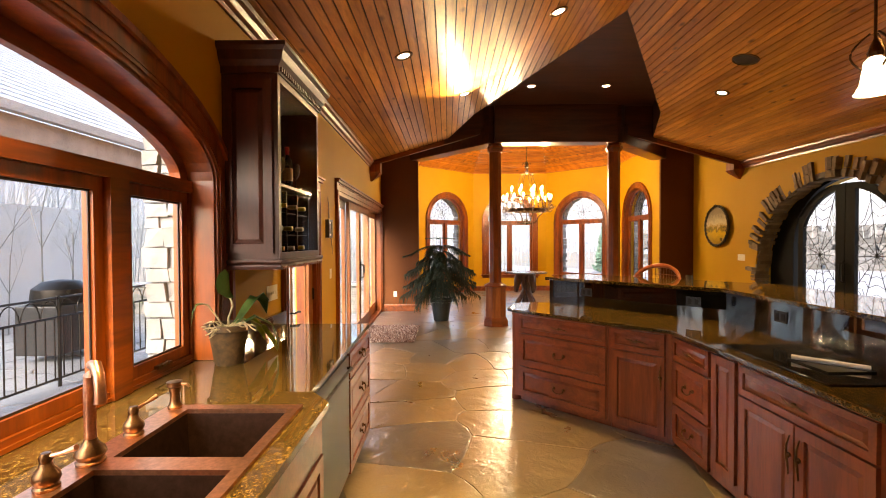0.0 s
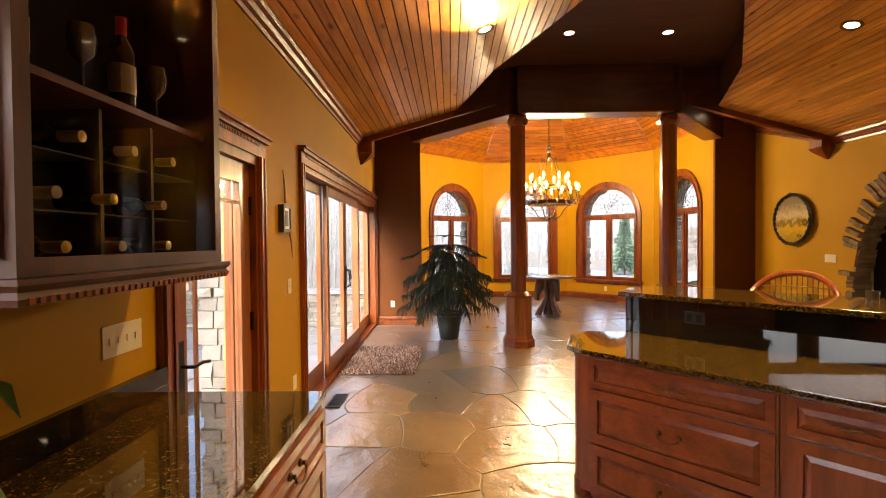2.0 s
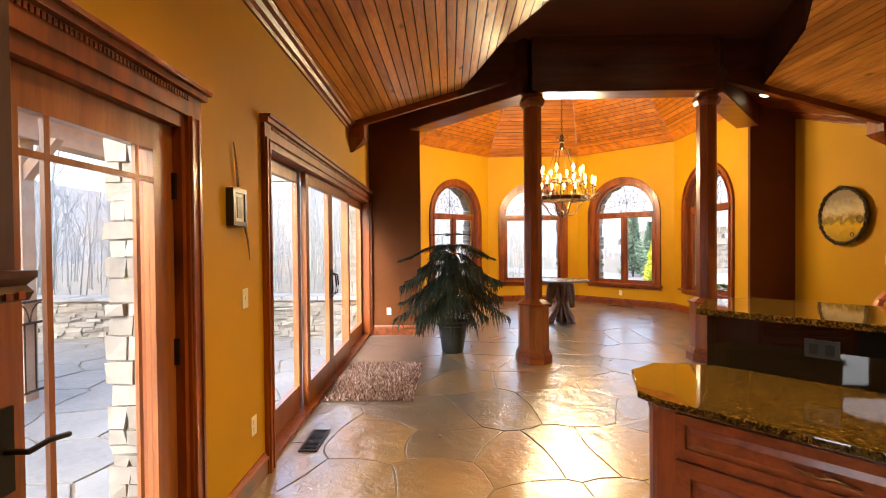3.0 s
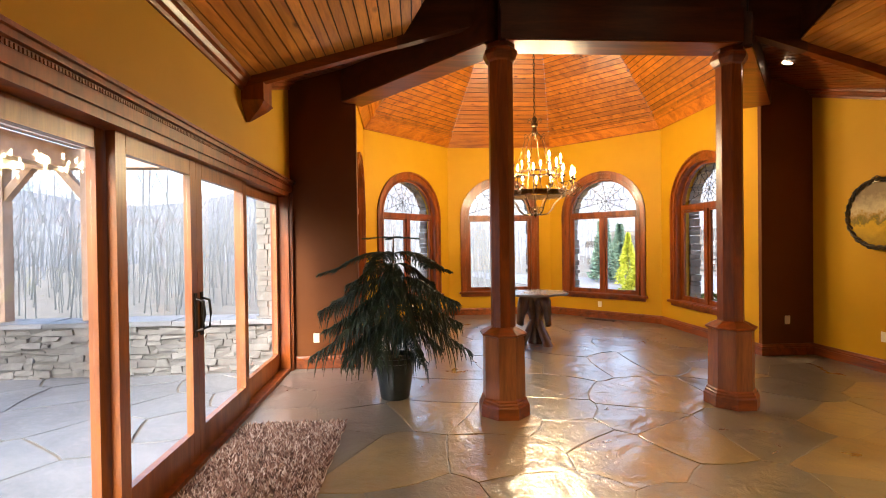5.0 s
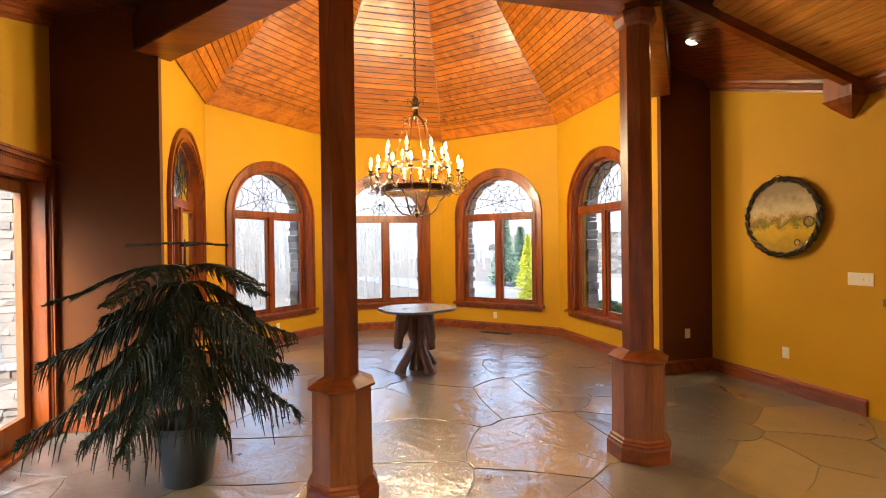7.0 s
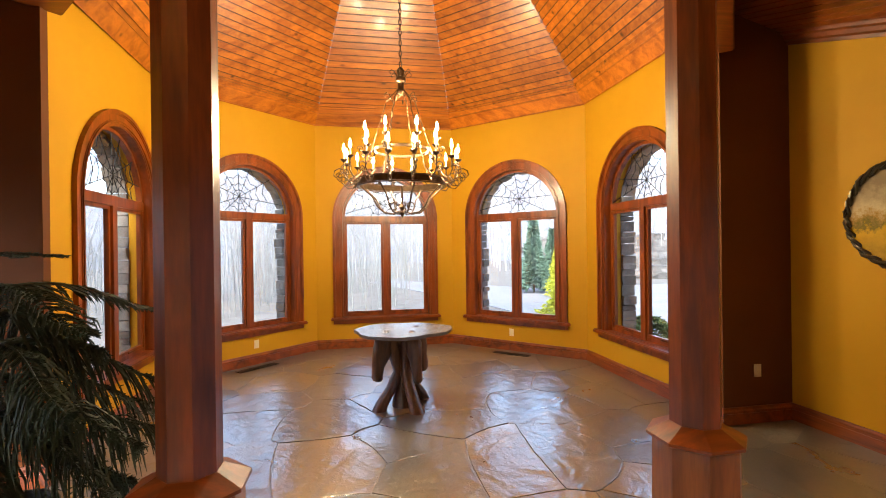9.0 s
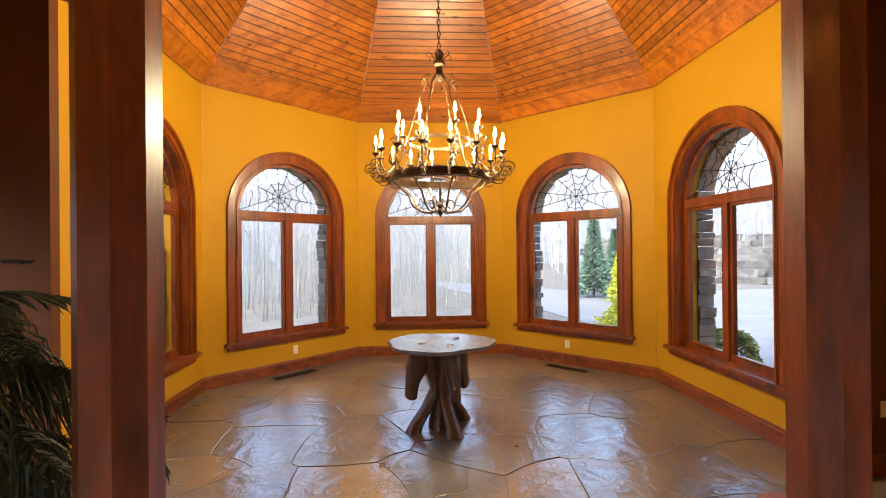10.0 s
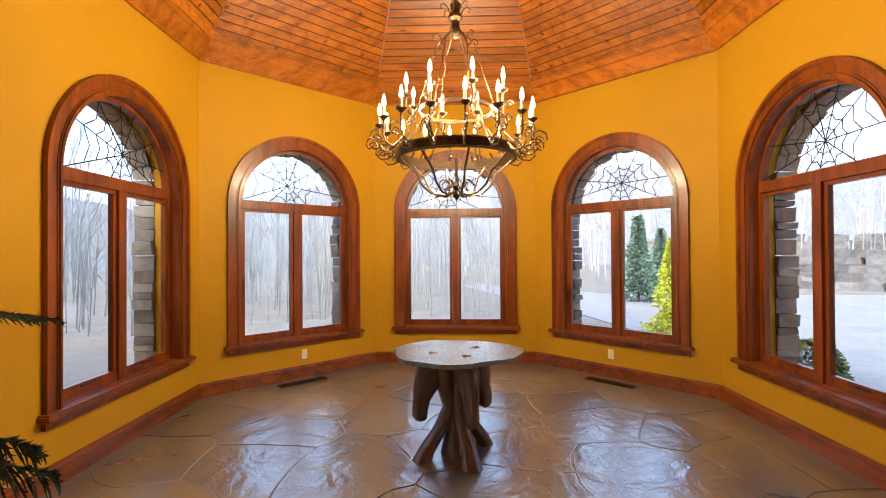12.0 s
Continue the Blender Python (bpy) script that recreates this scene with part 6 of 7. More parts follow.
for wi, (z, k, length, droop, dense) in enumerate(WHORLS):
    turn = rnd.uniform(0, 6.28)
    for i in range(k):
        a = turn + 2 * math.pi * i / k + rnd.uniform(-0.22, 0.22)
        ln = length * rnd.uniform(0.82, 1.12)
        dr = droop * rnd.uniform(0.75, 1.3)
        d, side = Vector((math.cos(a), math.sin(a), 0)), Vector((-math.sin(a), math.cos(a), 0))
        axis = []
        for j in range(15):
            t = j / 14
            zz = z + 0.06 * math.sin(math.pi * min(1, t * 1.4)) * (1 if wi else 0.1) - dr * t ** 1.25
            axis.append(d * (ln * t) + Vector((0, 0, zz)))
        if axis[-1].z < 0.03:
            for p in axis:
                p.z = max(p.z, 0.03)
        bm = N()
        tube(bm, axis, [0.008 - 0.0055 * j / 14 for j in range(15)], 4)
        for j in range(2, 15):
            t = j / 14
            reps = 1 if wi == 0 else 3
            for rep in range(reps):
                for s in (-1, 1):
                    p = axis[j] + (axis[min(14, j + 1)] - axis[j]) * rnd.random()
                    tl = (0.05 if wi == 0 else 0.15 * math.sin(math.pi * min(1, 0.25 + 0.75 * t)) + 0.045) * rnd.uniform(0.5, 1.35)
                    fall = rnd.uniform(0.5, 1.6) if wi > 1 else 0.35 if wi else 0.1
                    q1 = p + (side * s * 0.55 + d * 0.45) * tl * 0.5 - Vector((0, 0, tl * 0.18 * fall))
                    q2 = p + (side * s * 0.62 + d * 0.62) * tl * 0.85 - Vector((0, 0, tl * 0.85 * fall))
                    q3 = q2 + d * tl * 0.1 - Vector((0, 0, tl * 0.45 * fall))
                    tube(bm, [p, q1, q2, q3], [0.004, 0.0058, 0.005, 0.0015], 3)
                    for n_ in range(5):
                        u = (n_ + rnd.random()) / 5
                        c0 = p.lerp(q1, u * 2) if u < 0.5 else q1.lerp(q2, u * 2 - 1)
                        for sg in (-1, 1):
                            tip = c0 + d * rnd.uniform(0.008, 0.024) + side * sg * rnd.uniform(0.008, 0.02) + Vector((0, 0, rnd.uniform(-0.016, 0.012)))
                            bm.faces.new([bm.verts.new(c0 + Vector((0, 0, 0.004))), bm.verts.new(c0 - Vector((0, 0, 0.004))), bm.verts.new(tip)])
        me = finish("branch", bm, NEEDLE)
        me.parent = pp

# ---- chandelier ----
chz = 1.975
ch = thing("chandelier", (CH[0], CH[1], chz), "black wrought iron two-tier candle chandelier, lit", "chandelier")
def ring(bm, r, z, h, w=0.010, seg=48):
    for i in range(seg):
        a, b = 2 * math.pi * i / seg, 2 * math.pi * (i + 1) / seg
        v = [bm.verts.new((rr * math.cos(t), rr * math.sin(t), zz)) for zz in (z, z + h) for rr, t in ((r, a), (r + w, a), (r + w, b), (r, b))]
        for f in ((3, 2, 1, 0), (4, 5, 6, 7), (1, 2, 6, 5), (3, 0, 4, 7)):
            bm.faces.new([v[q] for q in f])
bm = N()
ring(bm, 0.455, 0.342, 0.06)
ring(bm, 0.45, 0.327, 0.01, 0.022)
ring(bm, 0.45, 0.40, 0.01, 0.022)
part("main_ring", bm, RUSTIRON, ch, "broad riveted iron ring")
bm = N()
ring(bm, 0.285, 0.70, 0.03)
part("upper_ring", bm, RUSTIRON, ch)
bm = N()
lathe(bm, [(0.001, 0.0), (0.012, 0.02), (0.03, 0.05), (0.02, 0.09), (0.035, 0.12), (0.012, 0.15), (0.012, 0.34), (0.001, 0.35)], seg=12)
part("finial", bm, RUSTIRON, ch)
for i in range(8):
    a = 2 * math.pi * i / 8 + 0.2
    c_, s_ = math.cos(a), math.sin(a)
    bm = N()
    pts = [(0.02, 0.08), (0.10, 0.045), (0.20, 0.06), (0.27, 0.12), (0.32, 0.22), (0.40, 0.29), (0.458, 0.345)]
    tube(bm, [(r * c_, r * s_, z) for r, z in pts], 0.009, 6)
    tube(bm, [((0.10 + 0.04 * math.cos(t)) * c_, (0.10 + 0.04 * math.cos(t)) * s_, 0.13 + 0.04 * math.sin(t)) for t in [k * 0.6 for k in range(9)]], 0.006, 5)
    part("lower_strap", bm, RUSTIRON, ch, smooth=True)
for i in range(6):
    a = 2 * math.pi * i / 6
    c_, s_ = math.cos(a), math.sin(a)
    bm = N()
    pts = []
    for k in range(22):
        t = k / 21
        r = 0.44 + (0.15 - 0.44) * t ** 0.85
        pts.append((r * c_ + 0.006 * math.sin(k * 1.7) * -s_, r * s_ + 0.006 * math.sin(k * 1.7) * c_, 0.41 + 0.83 * t))
    pts.append((0.035 * c_, 0.035 * s_, 1.36))
    tube(bm, pts, 0.007, 5)
    part("hanger", bm, BRONZE, ch, "bronze link hanger")
bm = N()
lathe(bm, [(0.02, 1.30), (0.045, 1.33), (0.05, 1.35), (0.035, 1.37), (0.033, 1.43), (0.055, 1.45), (0.055, 1.48), (0.03, 1.50), (0.045, 1.56), (0.02, 1.595), (0.001, 1.60)], seg=14)
part("hub", bm, RUSTIRON, ch, smooth=True)
for i in range(6):
    a = 2 * math.pi * i / 6 + 0.3
    for z, r0 in ((1.49, 0.04), (1.24, 0.10)):
        bm = N()
        tube(bm, [((r0 + r) * math.cos(a), (r0 + r) * math.sin(a), z + dz) for r, dz in ((0, 0), (0.03, 0.05), (0.06, 0.07), (0.085, 0.05), (0.08, 0.025), (0.065, 0.03))], 0.005, 5)
        part("crown_leaf", bm, RUSTIRON, ch)
# chain up to the tower's peak
zc = 1.60
k = 0
while chz + zc < 5.9:
    bm = N()
    rot = 90 * (k % 2)
    tube(bm, [(0.014 * math.cos(t) * math.cos(radians(rot)), 0.014 * math.cos(t) * math.sin(radians(rot)), zc + 0.032 + 0.036 * math.sin(t)) for t in [2 * math.pi * j / 12 for j in range(12)]], 0.0055, 5, True)
    part("chain_link", bm, RUSTIRON, ch)
    zc += 0.056
    k += 1
bm = N()
tube(bm, [(0, 0, zc), (0, 0, APEX[2] - chz - 0.12)], 0.008, 6)
part("chain_rod", bm, RUSTIRON, ch)


def candle_arm(a, r0, r1, zb, zt):
    c_, s_ = math.cos(a), math.sin(a)
    bm = N()
    mid = (r0 + r1) / 2
    tube(bm, [(r * c_, r * s_, z) for r, z in ((r0, zb), (mid, zb - 0.07), (r1 - 0.02, zb - 0.05), (r1 + 0.005, zb + 0.0), (r1, zt - 0.02))], 0.008, 6)
    for cr, cz, sz in ((r1 + 0.045, zb - 0.03, 0.036), (r0 + 0.06, zb - 0.10, 0.034)):
        tube(bm, [((cr + sz * (1 - k_ / 16) * math.cos(k_ * 0.62)) * c_, (cr + sz * (1 - k_ / 16) * math.cos(k_ * 0.62)) * s_, cz + sz * (1 - k_ / 16) * math.sin(k_ * 0.62)) for k_ in range(14)], 0.006, 5)
    if r1 > 0.5:
        tube(bm, [((r0 + 0.02 + r) * c_, (r0 + 0.02 + r) * s_, zb + dz) for r, dz in ((0, -0.07), (0.05, -0.125), (0.11, -0.13), (0.15, -0.09), (0.145, -0.045), (0.105, -0.04), (0.095, -0.075), (0.12, -0.085))], 0.0065, 5)
        tube(bm, [((r1 + 0.02 + r) * c_, (r1 + 0.02 + r) * s_, zb + dz) for r, dz in ((-0.03, 0.03), (0.03, 0.045), (0.075, 0.02), (0.085, -0.025), (0.06, -0.05), (0.035, -0.03))], 0.0065, 5)
    arm = part("arm", bm, RUSTIRON, ch, "scrolled iron arm", smooth=True)
    at = (r1 * c_, r1 * s_, 0)
    bm = N()
    lathe(bm, [(0.008, zt - 0.03), (0.034, zt - 0.008), (0.038, zt), (0.012, zt + 0.004)], at, 12)
    part("drip_pan", bm, RUSTIRON, arm)
    bm = N()
    lathe(bm, [(0.010, zt + 0.004), (0.010, zt + 0.075), (0.001, zt + 0.076)], at, 10)
    part("candle", bm, CANDLE, arm)
    bm = N()
    lathe(bm, [(0.007, zt + 0.076), (0.013, zt + 0.088), (0.0145, zt + 0.102), (0.010, zt + 0.128), (0.005, zt + 0.152), (0.001, zt + 0.165)], at, 10)
    part("bulb", bm, FLAME, arm, "glowing flame-shaped bulb", smooth=True)


for i in range(16):
    candle_arm(2 * math.pi * i / 16 + 0.1, 0.462, 0.60, 0.46, 0.60)
for i in range(8):
    candle_arm(2 * math.pi * i / 8 + 0.3, 0.295, 0.40, 0.725, 0.82)


# ---- outside: stone surrounds ----
def rough_block(bm, rnd, x0, x1, y0, y1, z0, z1, m, j=0.008):
    n0 = len(bm.verts)
    box(bm, x0, x1, y0, y1, z0, z1)
    bm.verts.ensure_lookup_table()
    for v in bm.verts[n0:]:
        v.co += Vector((rnd.uniform(-j, j), rnd.uniform(-j, j), rnd.uniform(-j, j) * 0.5))
        v.co = m @ v.co


rnd = random.Random(77)
for m, uc, L in oct_frames:
    sur = thing("stone_surround", (0, 0, 0), "ledgestone surround outside a tower window", "stone surround", kind="structure")
    for s in (-1, 1):
        z = 0.35
        while z < WSP:
            h = rnd.uniform(0.06, 0.16)
            inner = WH + rnd.uniform(-0.055, 0.0)
            bm = N()
            a, b = sorted((uc + s * inner, uc + s * (WH + 0.3)))
            rough_block(bm, rnd, a, b, 0.242, 0.44, z, z + h - 0.01, m)
            part("stone", bm, RUBBLE, sur)
            z += h
    k = 15
    for i in range(k):
        a = math.pi * (i + 0.5) / k
        r0 = WH + rnd.uniform(-0.05, 0.0)
        mm = m @ Matrix.Translation((uc, 0, WSP)) @ Matrix.Rotation(-a, 4, 'Y')
        bm = N()
        rough_block(bm, rnd, r0, r0 + 0.3, 0.242, 0.44, -0.072, 0.072, mm)
        part("stone", bm, RUBBLE, sur)


def stone_pier(x0, x1, y0, y1, z1, label):
    p = thing("stone_pier", ((x0 + x1) / 2, (y0 + y1) / 2, -0.1), label, "stone pier", "patio piers")
    cx, cy = (x0 + x1) / 2, (y0 + y1) / 2
    bm = N()
    box(bm, x0 - cx + 0.01, x1 - cx - 0.01, y0 - cy + 0.01, y1 - cy - 0.01, 0, z1)
    part("core", bm, PALEMORTAR, p)
    z = 0.0
    while z < z1:
        h = rnd.uniform(0.045, 0.13)
        cut, cx_ = rnd.uniform(0.3, 0.7), rnd.uniform(0.3, 0.7)
        for a, b, c, d in ((0, cut, 0, cx_), (cut, 1, 0, cx_), (0, cut, cx_, 1), (cut, 1, cx_, 1)):
            bm = N()
            e = rnd.uniform(-0.005, 0.025)
            rough_block(bm, rnd, x0 - cx + (x1 - x0) * c - (0 if c else e), x0 - cx + (x1 - x0) * d + (e if d == 1 else -0.01), y0 - cy + (y1 - y0) * a + (0.006 if a else -rnd.uniform(0, 0.02)),
                        y0 - cy + (y1 - y0) * b - (0.006 if b < 1 else -rnd.uniform(0, 0.02)), z, min(z1, z + h) - 0.006, Matrix.Identity(4), 0.009)
            part("stone", bm, PALEROCK, p)
        z += h


stone_pier(-1.84, -1.63, 4.98, 5.62, 3.0, "pale ledgestone pier outside the patio door")
stone_pier(-1.80, -1.59, 2.75, 3.35, 3.0, "pale ledgestone pier beside the kitchen window")
stone_pier(-1.96, -1.73, 10.55, 11.1, 3.2, "pale ledgestone corner beyond the glass doors")

# low patio wall
lw = thing("patio_wall", (-5.0, 10.7, -0.1), "low stacked ledgestone wall with flat capstones", "stone wall")
bm = N()
box(bm, -3.0, 3.25, -0.192, 0.192, 0, 0.68)
part("core", bm, PALEMORTAR, lw)
for row in range(8):
    x = -3.05 + rnd.uniform(-0.1, 0)
    z0, z1 = row * 0.0845, row * 0.0845 + 0.0845
    while x < 3.25:
        w = rnd.uniform(0.09, 0.36)
        bm = N()
        rough_block(bm, rnd, x, min(3.27, x + w - 0.012), -0.20 - rnd.uniform(0, 0.03), 0.2, z0 + rnd.uniform(-0.02, 0.02), z1 - 0.012 + rnd.uniform(-0.02, 0.02), Matrix.Identity(4), 0.02)
        part("stone", bm, PALEROCK, lw)
        x += w
x = -3.1
while x < 3.25:
    w = rnd.uniform(0.5, 0.85)
    bm = N()
    rough_block(bm, rnd, x, min(3.28, x + w - 0.01), -0.26, 0.26, 0.685, 0.745, Matrix.Identity(4), 0.01)
    part("capstone", bm, PATIO, lw)
    x += w

# timber posts and porch roof
for x, y, z0 in ((-4.15, 10.72, 0.645), (-5.25, 10.72, 0.645), (-4.55, 4.05, -0.1), (-4.55, 7.4, -0.1)):
    po = thing("porch_post", (x, y, z0), "weathered square timber porch post", "post", "porch posts")
    bm = N()
    box(bm, -0.075, 0.075, -0.075, 0.075, 0, 2.62 - z0)
    part("shaft", bm, GREYWOOD, po, bevel=0.008)
    bm = N()
    for s in (-1, 1):
        v = [bm.verts.new(p) for p in ((s * 0.075, -0.05, 2.2 - z0), (s * 0.075, 0.05, 2.2 - z0), (s * 0.42, 0.05, 2.62 - z0), (s * 0.42, -0.05, 2.62 - z0), (s * 0.30, 0.05, 2.62 - z0), (s * 0.30, -0.05, 2.62 - z0), (s * 0.075, 0.05, 2.36 - z0), (s * 0.075, -0.05, 2.36 - z0))]
        for f in ((0, 1, 2, 3), (7, 6, 4, 5), (0, 3, 5, 7), (1, 6, 4, 2), (3, 2, 4, 5), (0, 7, 6, 1)):
            bm.faces.new([v[i] for i in f])
    part("brace", bm, GREYWOOD, po)
pr = thing("porch_roof", (-4.5, 6.0, 2.6), "pale shingled porch roof with timber beams and gutter", "roof")
bm = N()
box(bm, -0.12, 0.12, -4.5, 4.85, 0.02, 0.30)
part("beam", bm, GREYWOOD, pr)
bm = N()
box(bm, -1.5, 2.7, 4.62, 4.84, 0.02, 0.26)
part("cross_beam", bm, GREYWOOD, pr)
bm = N()
prism(bm, [(0, 0), (0.11, 0), (0.13, 0.09), (0.11, 0.1), (0.09, 0.015), (0.0, 0.015)], -4.6, 4.9, Matrix.Translation((0.14, 0, 0.30)) @ Matrix(((1, 0, 0, 0), (0, 0, 1, 0), (0, 1, 0, 0), (0, 0, 0, 1))))
part("gutter", bm, GUTTER, pr)
for r in range(18):
    for c in range(13):
        bm = N()
        y0 = -4.55 + c * 0.73 + (0.36 if r % 2 else 0)
        xa, xb = 0.16 - r * 0.17, 0.16 - (r + 1) * 0.17 - 0.05
        za, zb = 0.41 + r * 0.105, 0.41 + (r + 1) * 0.105 + 0.03
        v = [bm.verts.new(p) for p in ((xa, y0, za), (xa, y0 + 0.72, za), (xb, y0 + 0.72, zb), (xb, y0, zb), (xa, y0, za + 0.012), (xa, y0 + 0.72, za + 0.012), (xb, y0 + 0.72, zb - 0.015), (xb, y0, zb - 0.015))]
        for f in ((0, 1, 2, 3), (4, 7, 6, 5), (0, 4, 5, 1), (3, 2, 6, 7)):
            bm.faces.new([v[i] for i in f])
        part("shingle", bm, SHINGLE, pr)
bm = N()
box(bm, 0.125, 0.2, -2.35, -2.15, 0.09, 0.25)
part("lantern", bm, WALLGREY, pr, "small square porch lamp")

# iron railing on the patio
ra = thing("iron_railing", (-4.45, 5.2, -0.05), "black wrought iron railing with arched tops", "railing")
for y in (-2.4, -1.2, 0.0, 1.2, 2.4):
    bm = N()
    tube(bm, [(0, y, 0), (0, y, 1.05)], 0.02, 6)
    part("post", bm, IRON, ra)
for z in (0.1, 0.80, 1.02):
    bm = N()
    tube(bm, [(0, -2.4, z), (0, 2.4, z)], 0.014, 6)
    part("rail", bm, IRON, ra)
for i in range(40):
    y = -2.34 + i * 0.12
    bm = N()
    tube(bm, [(0, y, 0.1), (0, y, 0.80)], 0.008, 5)
    part("baluster", bm, IRON, ra)
for i in range(20):
    y = -2.28 + i * 0.24
    bm = N()
    tube(bm, [(0, y + 0.115 * math.cos(math.pi * k / 8), 0.80 + 0.2 * math.sin(math.pi * k / 8)) for k in range(9)], 0.007, 5)
    part("arch", bm, IRON, ra)
gr = thing("patio_grill", (-5.6, 6.6, -0.05), "black covered patio grill", "grill")
bm = N()
box(bm, -0.3, 0.3, -0.42, 0.42, 0.1, 0.78)
part("cart", bm, BLACKPLASTIC, gr, bevel=0.02)
bm = N()
lathe(bm, [(0.34, 0.0), (0.36, 0.05), (0.34, 0.2), (0.22, 0.3), (0.001, 0.33)], (0, 0, 0.79), 20)
part("lid", bm, IRON, gr, smooth=True)
bm = N()
tube(bm, [(0.36, -0.2, 0.92), (0.42, -0.2, 0.92), (0.42, 0.2, 0.92), (0.36, 0.2, 0.92)], 0.012, 6)
part("handle", bm, SILVER, gr)

# garden wall of the wing seen past the railing
bm = N()
box(bm, -9.3, -9.0, -3.0, 12.0, -0.1, 2.4)
setting("wall_garden", bm, WALLGREY, "pale wall of the far house wing", "wall")

# ground, drive, woods, far hills
bm = N()
k = 48
lo = [bm.verts.new((2 + 400 * math.cos(2 * math.pi * i / k), 8 + 400 * math.sin(2 * math.pi * i / k), -0.14)) for i in range(k)]
bm.faces.new(lo)
setting("ground", bm, EARTH, "pale winter ground with dead leaves", "ground")
bm = N()
prism(bm, [(5.4, 6.0), (40, 2.0), (42, 22), (16, 26), (9.5, 25), (3.2, 33), (2.0, 32), (5.3, 21), (6.2, 15.5)], -0.135, -0.11)
setting("road", bm, DRIVE, "pale wet driveway", "driveway")

# Distance haze is in the hillside's pale bluish colour.
HILL, n, l, b = mat("haze_tinted_hillside", 1.0)
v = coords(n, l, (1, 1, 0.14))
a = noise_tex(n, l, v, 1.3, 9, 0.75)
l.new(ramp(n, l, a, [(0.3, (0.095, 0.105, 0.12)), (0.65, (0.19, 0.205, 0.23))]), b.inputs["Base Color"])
b.inputs["Specular IOR Level"].default_value = 0.0
bm = N()
rows = []
for j in range(7):
    row = []
    for i in range(73):
        a = radians(-30 + 260 * i / 72)
        top = 13 + 9 * noise.noise((i * 0.13, 3.0, 0)) + 5 * math.cos(a - 0.9)
        r = 62 + j * 7
        z = -0.3 + top * (j / 6) ** 0.8 + (0.8 * noise.noise((i * 0.9, j * 1.3, 5)) if 0 < j else 0)
        row.append(bm.verts.new((2 + r * math.cos(a), 8 + r * math.sin(a), z)))
    rows.append(row)
for p, q in zip(rows, rows[1:]):
    for i in range(72):
        bm.faces.new((p[i], p[i + 1], q[i + 1], q[i]))
setting("backdrop", bm, HILL, "wooded hillside in the distance, haze in its colour", "hillside", smooth=True)


def bare_trees(name, seed, count, r0, r1, a0, a1, hmin, hmax, thick, material, label, base=lambda r: -0.14):
    """Leafless trees in one mesh: tapered trunks with forked limbs."""
    rnd = random.Random(seed)
    vs, fs = [], []

    def limb(p, d, ln, r, depth):
        q = p + d * ln
        s = d.cross(Vector((0.3, 0.9, 0.2))).normalized()
        u = s.cross(d)
        b0 = len(vs)
        for c, rr in ((p, r), (q, r * 0.55)):
            for k in range(3):
                vs.append(tuple(c + rr * (s * math.cos(k * 2.094) + u * math.sin(k * 2.094))))
        for k in range(3):
            fs.append((b0 + k, b0 + (k + 1) % 3, b0 + 3 + (k + 1) % 3, b0 + 3 + k))
        if depth:
            for _ in range(3 if depth > 1 else 4):
                nd = (d + Vector((rnd.uniform(-0.75, 0.75), rnd.uniform(-0.75, 0.75), rnd.uniform(0.0, 0.35)))).normalized()
                limb(p.lerp(q, rnd.uniform(0.45, 1.0)), nd, ln * rnd.uniform(0.4, 0.7), r * 0.45, depth - 1)

    for _ in range(count):
        a, r = radians(rnd.uniform(a0, a1)), rnd.uniform(r0, r1)
        h = rnd.uniform(hmin, hmax)
        limb(Vector((2 + r * math.cos(a), 10 + r * math.sin(a), base(r))), Vector((rnd.uniform(-0.08, 0.08), rnd.uniform(-0.08, 0.08), 1)).normalized(), h * 0.6, h * thick, 3)
    me = bpy.data.meshes.new(name)
    me.from_pydata(vs, [], fs)
    me.materials.append(material)
    return tagged(new(name, me), label, "trees", kind="stuff")


bare_trees("far_woods", 1, 420, 32, 60, 10, 215, 7, 15, 0.008, BARETREE, "bare winter trees on the hillside, coloured for haze")
bare_trees("near_woods", 2, 80, 17, 32, 74, 205, 4, 9, 0.0045, BARETREE, "bare trees behind the tower room, haze-pale in colour")
bare_trees("brush", 3, 1000, 10.0, 28, 82, 200, 1.4, 4.2, 0.006, BRUSH, "dense winter brush around the house, haze-pale in colour")
bare_trees("bank_brush", 6, 120, 23, 34, 20, 62, 1.2, 3.0, 0.010, BRUSH, "tangled brush above the rock bank, haze-pale in colour", lambda r: 1.6)

# rock bank across the drive
rb = thing("rock_bank", (20, 26, -0.14), "stacked grey rock bank across the driveway", "rock bank", kind="structure")
rnd = random.Random(15)
for row in range(7):
    a = 20.0 + rnd.random()
    while a < 68:
        step = rnd.uniform(1.1, 2.6)
        r = 25 + row * 0.55 + rnd.uniform(-0.2, 0.2)
        t = radians(a)
        mm = Matrix.Translation((2 + r * math.cos(t) - 20, 10 + r * math.sin(t) - 26, row * 0.36)) @ Matrix.Rotation(t + math.pi / 2, 4, 'Z')
        bm = N()
        rough_block(bm, rnd, -0.6 * rnd.uniform(0.5, 1.2), 0.6 * rnd.uniform(0.5, 1.2), -0.5, 0.4, rnd.uniform(-0.12, 0), 0.35, mm, 0.11)
        part("rock", bm, ROCK, rb)
        a += step


